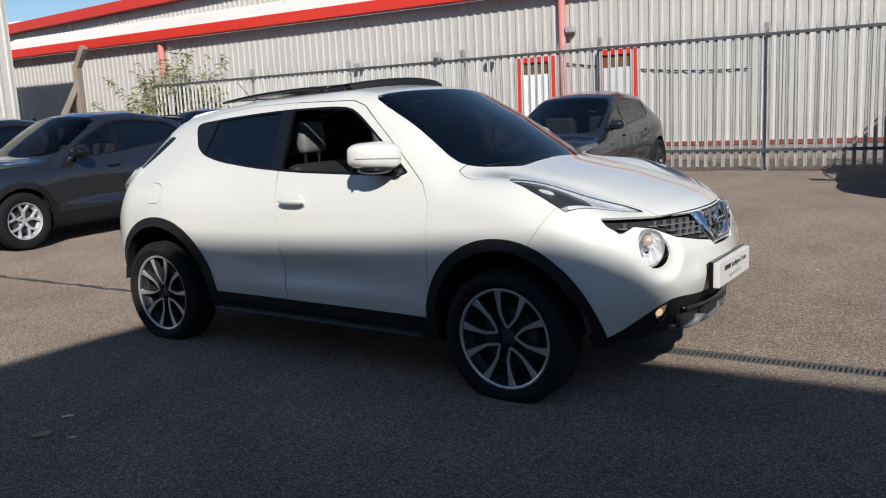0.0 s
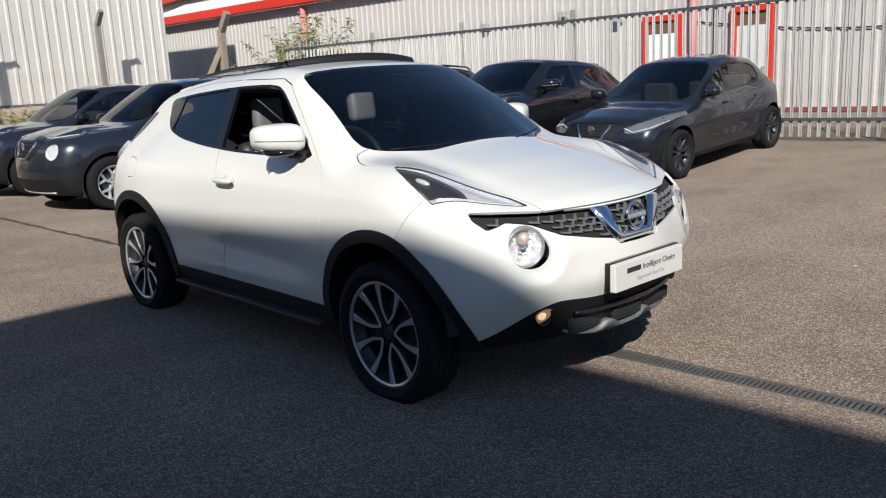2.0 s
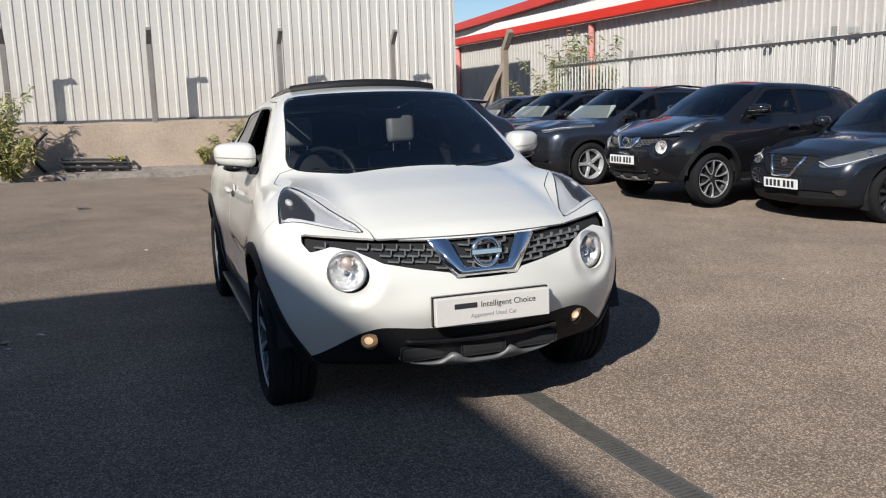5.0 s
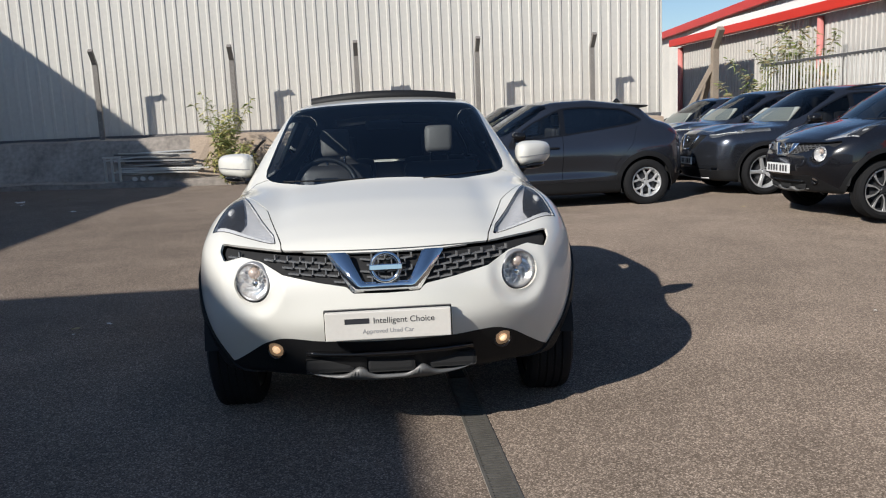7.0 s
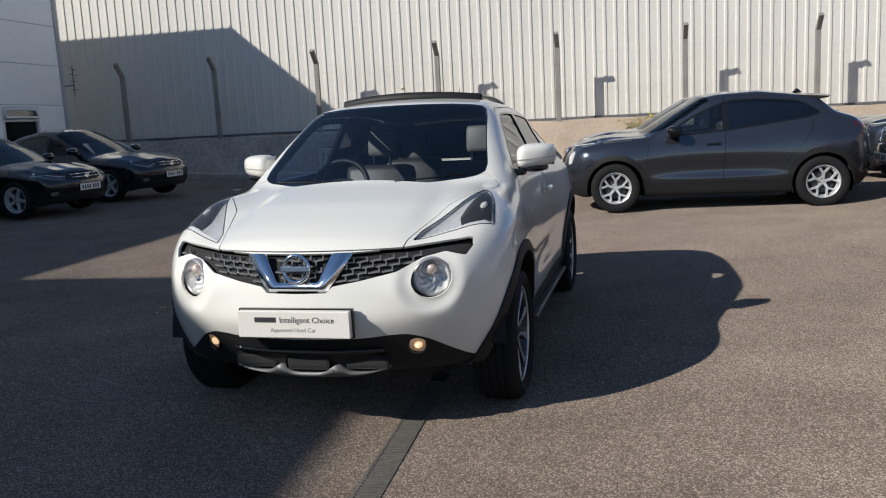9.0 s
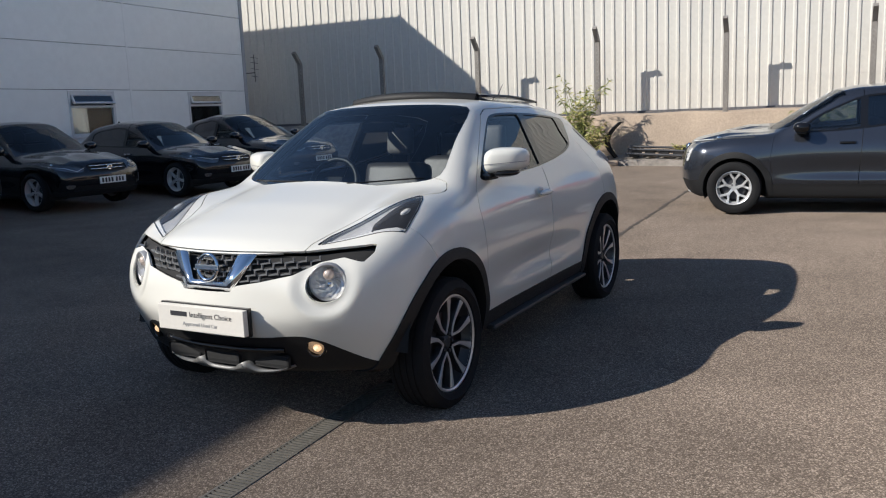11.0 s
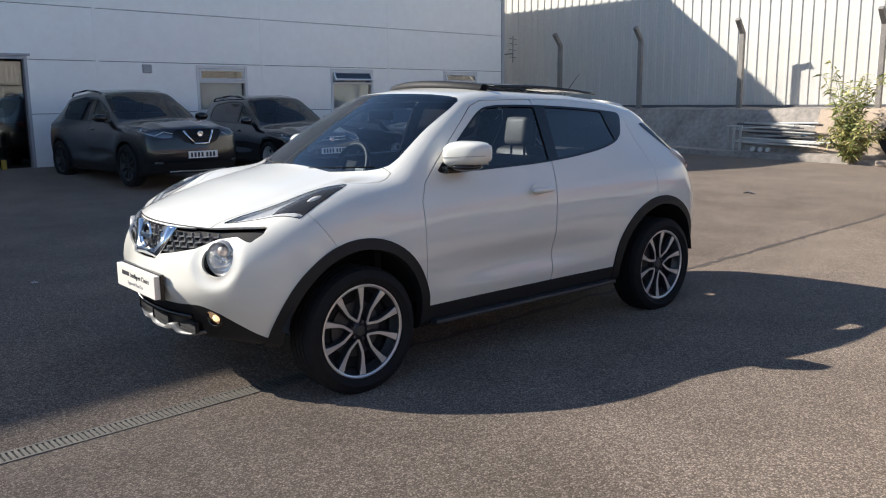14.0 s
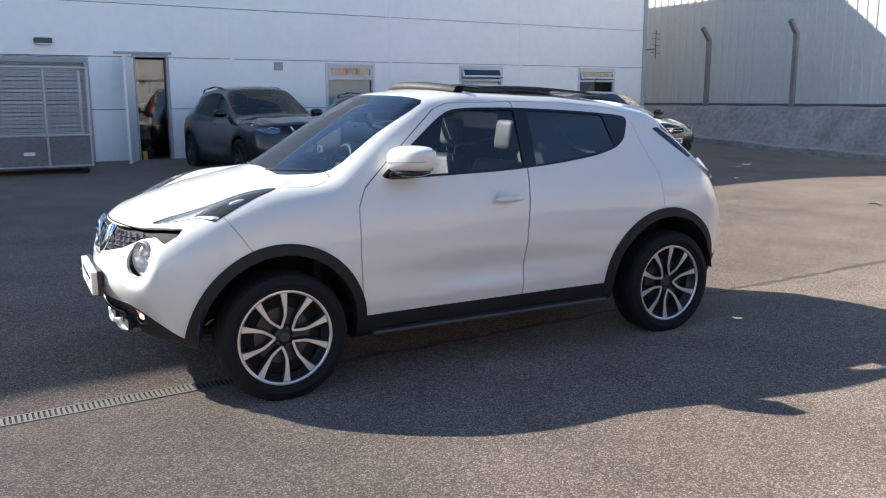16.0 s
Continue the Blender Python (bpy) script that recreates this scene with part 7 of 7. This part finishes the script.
        part("grille_trim", tube((fx0(0.13, gz0) + 0.012, 0.13, gz0 + 0.005), (fx0(0.13, gz0) + 0.012, -0.13, gz0 + 0.005), 0.018, sides=8), CHROME, car, "", True)
    elif grille == "bar":
        for z in (gz1 - 0.04, gz1 - 0.09):
            pts = [(fx0(y, z) + 0.006, y, z) for y in (-0.34, -0.17, 0, 0.17, 0.34)]
            bm = bmesh.new()
            for a, b in zip(pts, pts[1:]):
                add_tube(bm, a, b, 0.011, sides=6)
            part("grille_bar", bm, CHROME, car, "chrome grille bar", True)
    else:
        pts = [(fx0(y, gz1 - 0.02) + 0.004, y, gz1 - 0.02) for y in (-0.36, -0.18, 0, 0.18, 0.36)]
        bm = bmesh.new()
        for a, b in zip(pts, pts[1:]):
            add_tube(bm, a, b, 0.008, sides=6)
        part("grille_bar", bm, CHROME, car, "chrome grille bar", True)
    if cladding:
        pts = [(fx0(y, 0.265) - 0.012, y, 0.262) for y in np.linspace(-0.5, 0.5, 9)]
        bm = bmesh.new()
        for a, b in zip(pts, pts[1:]):
            add_tube(bm, a, b, 0.020, sides=8)
        bmesh.ops.remove_doubles(bm, verts=bm.verts, dist=0.006)
        part("skid_plate", bm, SILVER, car, "silver lower lip", True)
    vs, fs = revolve([(0.0, 0.004), (0.036, 0.006), (0.045, 0.008), (0.052, 0.0)], 20)
    bz = gz1 - 0.075
    b = link_mesh("badge", vs, fs, CHROME, car, "round chrome badge", True)
    b.matrix_basis = pose(fx0(0, bz) + 0.012, 0, bz, 0, 0, -90)
    if plate:
        plate_part(car, fx0(0, 0.47) + 0.012, 0.47 if not cladding else 0.52, PLATE_WHITE, rng)
    if spoiler:
        bm = bmesh.new()
        prev = None
        for i in range(15):
            y = (i / 7 - 1) * w * 0.60
            zt = roof_end[1] + 0.012 - 0.14 * y * y
            x0 = roof_end[0] + 0.02
            q = [bm.verts.new(p) for p in ((x0 + 0.22, y, zt + 0.020), (x0 - 0.13 - 0.05 * (1 - (y / w) ** 2), y, zt - 0.012), (x0 - 0.12, y, zt - 0.034), (x0 + 0.08, y, zt - 0.060))]
            if prev:
                for k in range(4):
                    bm.faces.new((prev[k], q[k], q[(k + 1) % 4], prev[(k + 1) % 4]))
            else:
                bm.faces.new(q[::-1])
            prev = q
        bm.faces.new(prev)
        bmesh.ops.recalc_face_normals(bm, faces=bm.faces)
        part("roof_spoiler", bm, GLOSS_BLACK, car, "black roof spoiler", False)
    if rails:
        for sd in (1, -1):
            pts = [(ws_top - 0.25, sd * w * 0.62, H - 0.125), (ws_top - 0.45, sd * w * 0.635, H - 0.055), ((ws_top + roof_end[0]) / 2, sd * w * 0.64, H - 0.022), (roof_end[0] + 0.25, sd * w * 0.62, H - 0.07), (roof_end[0] + 0.12, sd * w * 0.60, H - 0.125)]
            bm = bmesh.new()
            for a, c in zip(pts, pts[1:]):
                add_tube(bm, a, c, 0.016, sides=8)
            part("roof_rail", bm, rails if not isinstance(rails, bool) else GLOSS_BLACK, car, "slim roof rail", True)
    bm = bmesh.new()
    bmesh.ops.create_cone(bm, cap_ends=True, segments=4, radius1=0.075, radius2=0.012, depth=0.06, matrix=Matrix.Translation((roof_end[0] + 0.18, 0, roof_end[1] + 0.06)) @ Matrix.Diagonal((1, 0.35, 1, 1)))
    part("roof_aerial", bm, GLOSS_BLACK, car, "", True)
    for sd in (1, -1):
        for hx in hubs:
            vs = []
            for i in range(13):
                a = math.pi * (-0.12 + 1.24 * i / 12)
                for yy in (w - 0.02, w - 0.36):
                    vs.append((hx + (R + 0.055) * math.cos(a), sd * yy, R + (R + 0.055) * math.sin(a)))
            fs = [(2 * i, 2 * i + 1, 2 * i + 3, 2 * i + 2) for i in range(12)]
            vs.append((hx, sd * (w - 0.36), R))
            fs += [(2 * i + 1, 26, 2 * i + 3) for i in range(12)]
            link_mesh("wheel_housing", vs, fs, LINER, car)
            place_wheel(car, hx, sd * (W / 2 - 0.125), R, wheel, rng.uniform(0, 72), 0, 36)
    return car


SMOKED_RED = material("smoked_red_lens", (0.05, 0.008, 0.010), 0.1, var=0.05, coat=1.0)
LAMP_SMOKE = material("lamp_smoke_grey", (0.34, 0.35, 0.365), 0.18, 0.65, var=0.2, scale=60)
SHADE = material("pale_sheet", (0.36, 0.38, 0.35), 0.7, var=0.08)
BROWN_GREY_PAINT = car_paint("dark_grey_green_paint", (0.008, 0.009, 0.011), 0.1, 0.3)


def car_pose(x, y, heading, z=None):
    u = YARD.inverted() @ Vector((x, y, 0))
    return pose(x, y, ground_z(u.x, u.y) if z is None else z, 0, 0, heading)


SUV_COUPE = car_spec(4.21, 1.80, 1.595, 2.690, 0.76, 0.96, (0.98, 1.07), 0.20, (-1.36, 1.485), (-1.86, 1.195), 1.00, haunch=0.035, arch=0.045)
SUV = car_spec(4.39, 1.83, 1.60, 2.646, 0.88, 0.97, (1.02, 1.08), 0.22, (-1.55, 1.50), (-1.95, 1.12), 1.02, haunch=0.02)
HATCH = car_spec(3.92, 1.76, 1.475, 2.56, 0.78, 0.84, (0.98, 0.965), 0.12, (-1.30, 1.37), (-1.62, 1.04), 0.95, haunch=0.035)
ESTATE = car_spec(4.53, 1.78, 1.50, 2.578, 0.88, 0.80, (0.98, 0.955), 0.15, (-1.75, 1.42), (-2.02, 1.02), 0.92)
FAMILY_HATCH = car_spec(4.25, 1.76, 1.45, 2.61, 0.87, 0.79, (1.00, 0.94), 0.12, (-1.30, 1.36), (-1.75, 0.99), 0.91)
SALOON = car_spec(4.78, 1.88, 1.50, 2.85, 0.92, 0.81, (1.10, 0.96), 0.10, (-1.05, 1.40), (-1.95, 1.07), 0.94)

HATCH["ridge"] = [(1.35, 0.52, 0.5, 0.10, 0.006)]
SUV_COUPE["top"].append((-1.60, 1.275))
SUV_COUPE["bulge"] += [(0.0, 0.60, 0.85, 0.11, -0.030), (-0.1, 0.435, 0.8, 0.05, 0.022)]
grey = build_car("grey_crossover_car", car_pose(-7.24, 2.29, -86.5), SUV_COUPE, GREY_PAINT, "gunmetal grey coupe crossover with dark roof and silver wheels", "grey crossovers", "wye", 0.335, True, "slim", "vee",
                 round_lamp=True, plate=False, step=0.03, roof_black=False, seed=2, rise=0.15, spoiler=True)
copy_thing(grey, car_pose(-10.0, 2.2, -86.0))
build_car("dark_hatchback", pose(-2.36, 7.62, 0.074, 0, 3.2, -89.5), HATCH, INK_PAINT, "dark grey-blue hatchback with black alloy wheels", "cars before the fence", "black", 0.315, False, "wide", "vee", step=0.03, seed=3, clear_glass=True)
build_round_lamp_car("black_crossover_car", car_pose(-4.36, 6.68, -87.0), BLACK_PAINT, "glossy black crossover with silver wheels", 0.03, False, "cars before the fence")
# shade=True: its pale sheet stands for a reflection on the windscreen
grey_suv = build_car("grey_suv_car", car_pose(-7.55, 6.80, -87.0), SUV, GREY_PAINT, "dark metallic grey family SUV with silver roof rails", "cars before the fence", "single", 0.345, True, "slim", "vee", rails=True, step=0.033, seed=4, shade=True)
copy_thing(grey_suv, car_pose(-10.25, 6.95, -87.0))
copy_thing(grey_suv, car_pose(-12.85, 7.05, -87.5))
# black wheel style here: the shadow on the wheels is put into their colour
build_car("dark_suv_car", car_pose(-1.90, -10.75, 96.0), SUV, BROWN_GREY_PAINT, "dark grey SUV with chrome V grille and roof rails", "cars before the workshop", "black", 0.345, True, "wide", "vee", rails=True, step=0.033, seed=5)
build_car("black_estate_car", car_pose(-4.68, -10.80, 90.0), ESTATE, BLACK_PAINT, "black estate car with roof rails", "cars before the workshop", "single", 0.32, False, "wide", "bar", rails=True, seed=6)
build_car("black_hatchback", car_pose(-7.32, -10.35, 89.0), FAMILY_HATCH, BLACK_PAINT, "black hatchback with a chrome grille bar and pale sun shade", "cars before the workshop", "single", 0.32, False, "wide", "bar", shade=True, seed=7)
build_car("navy_saloon_car", car_pose(-9.95, -10.40, 86.0), SALOON, NAVY_PAINT, "dark navy saloon with a chrome grille and pale sun shade", "cars before the workshop", "single", 0.325, False, "wide", "bar", shade=True, seed=8)
# unseen extra SUV, added only to cast its shadow on tarmac and fence
copy_thing(grey_suv, car_pose(2.98, 7.9, -83.5))
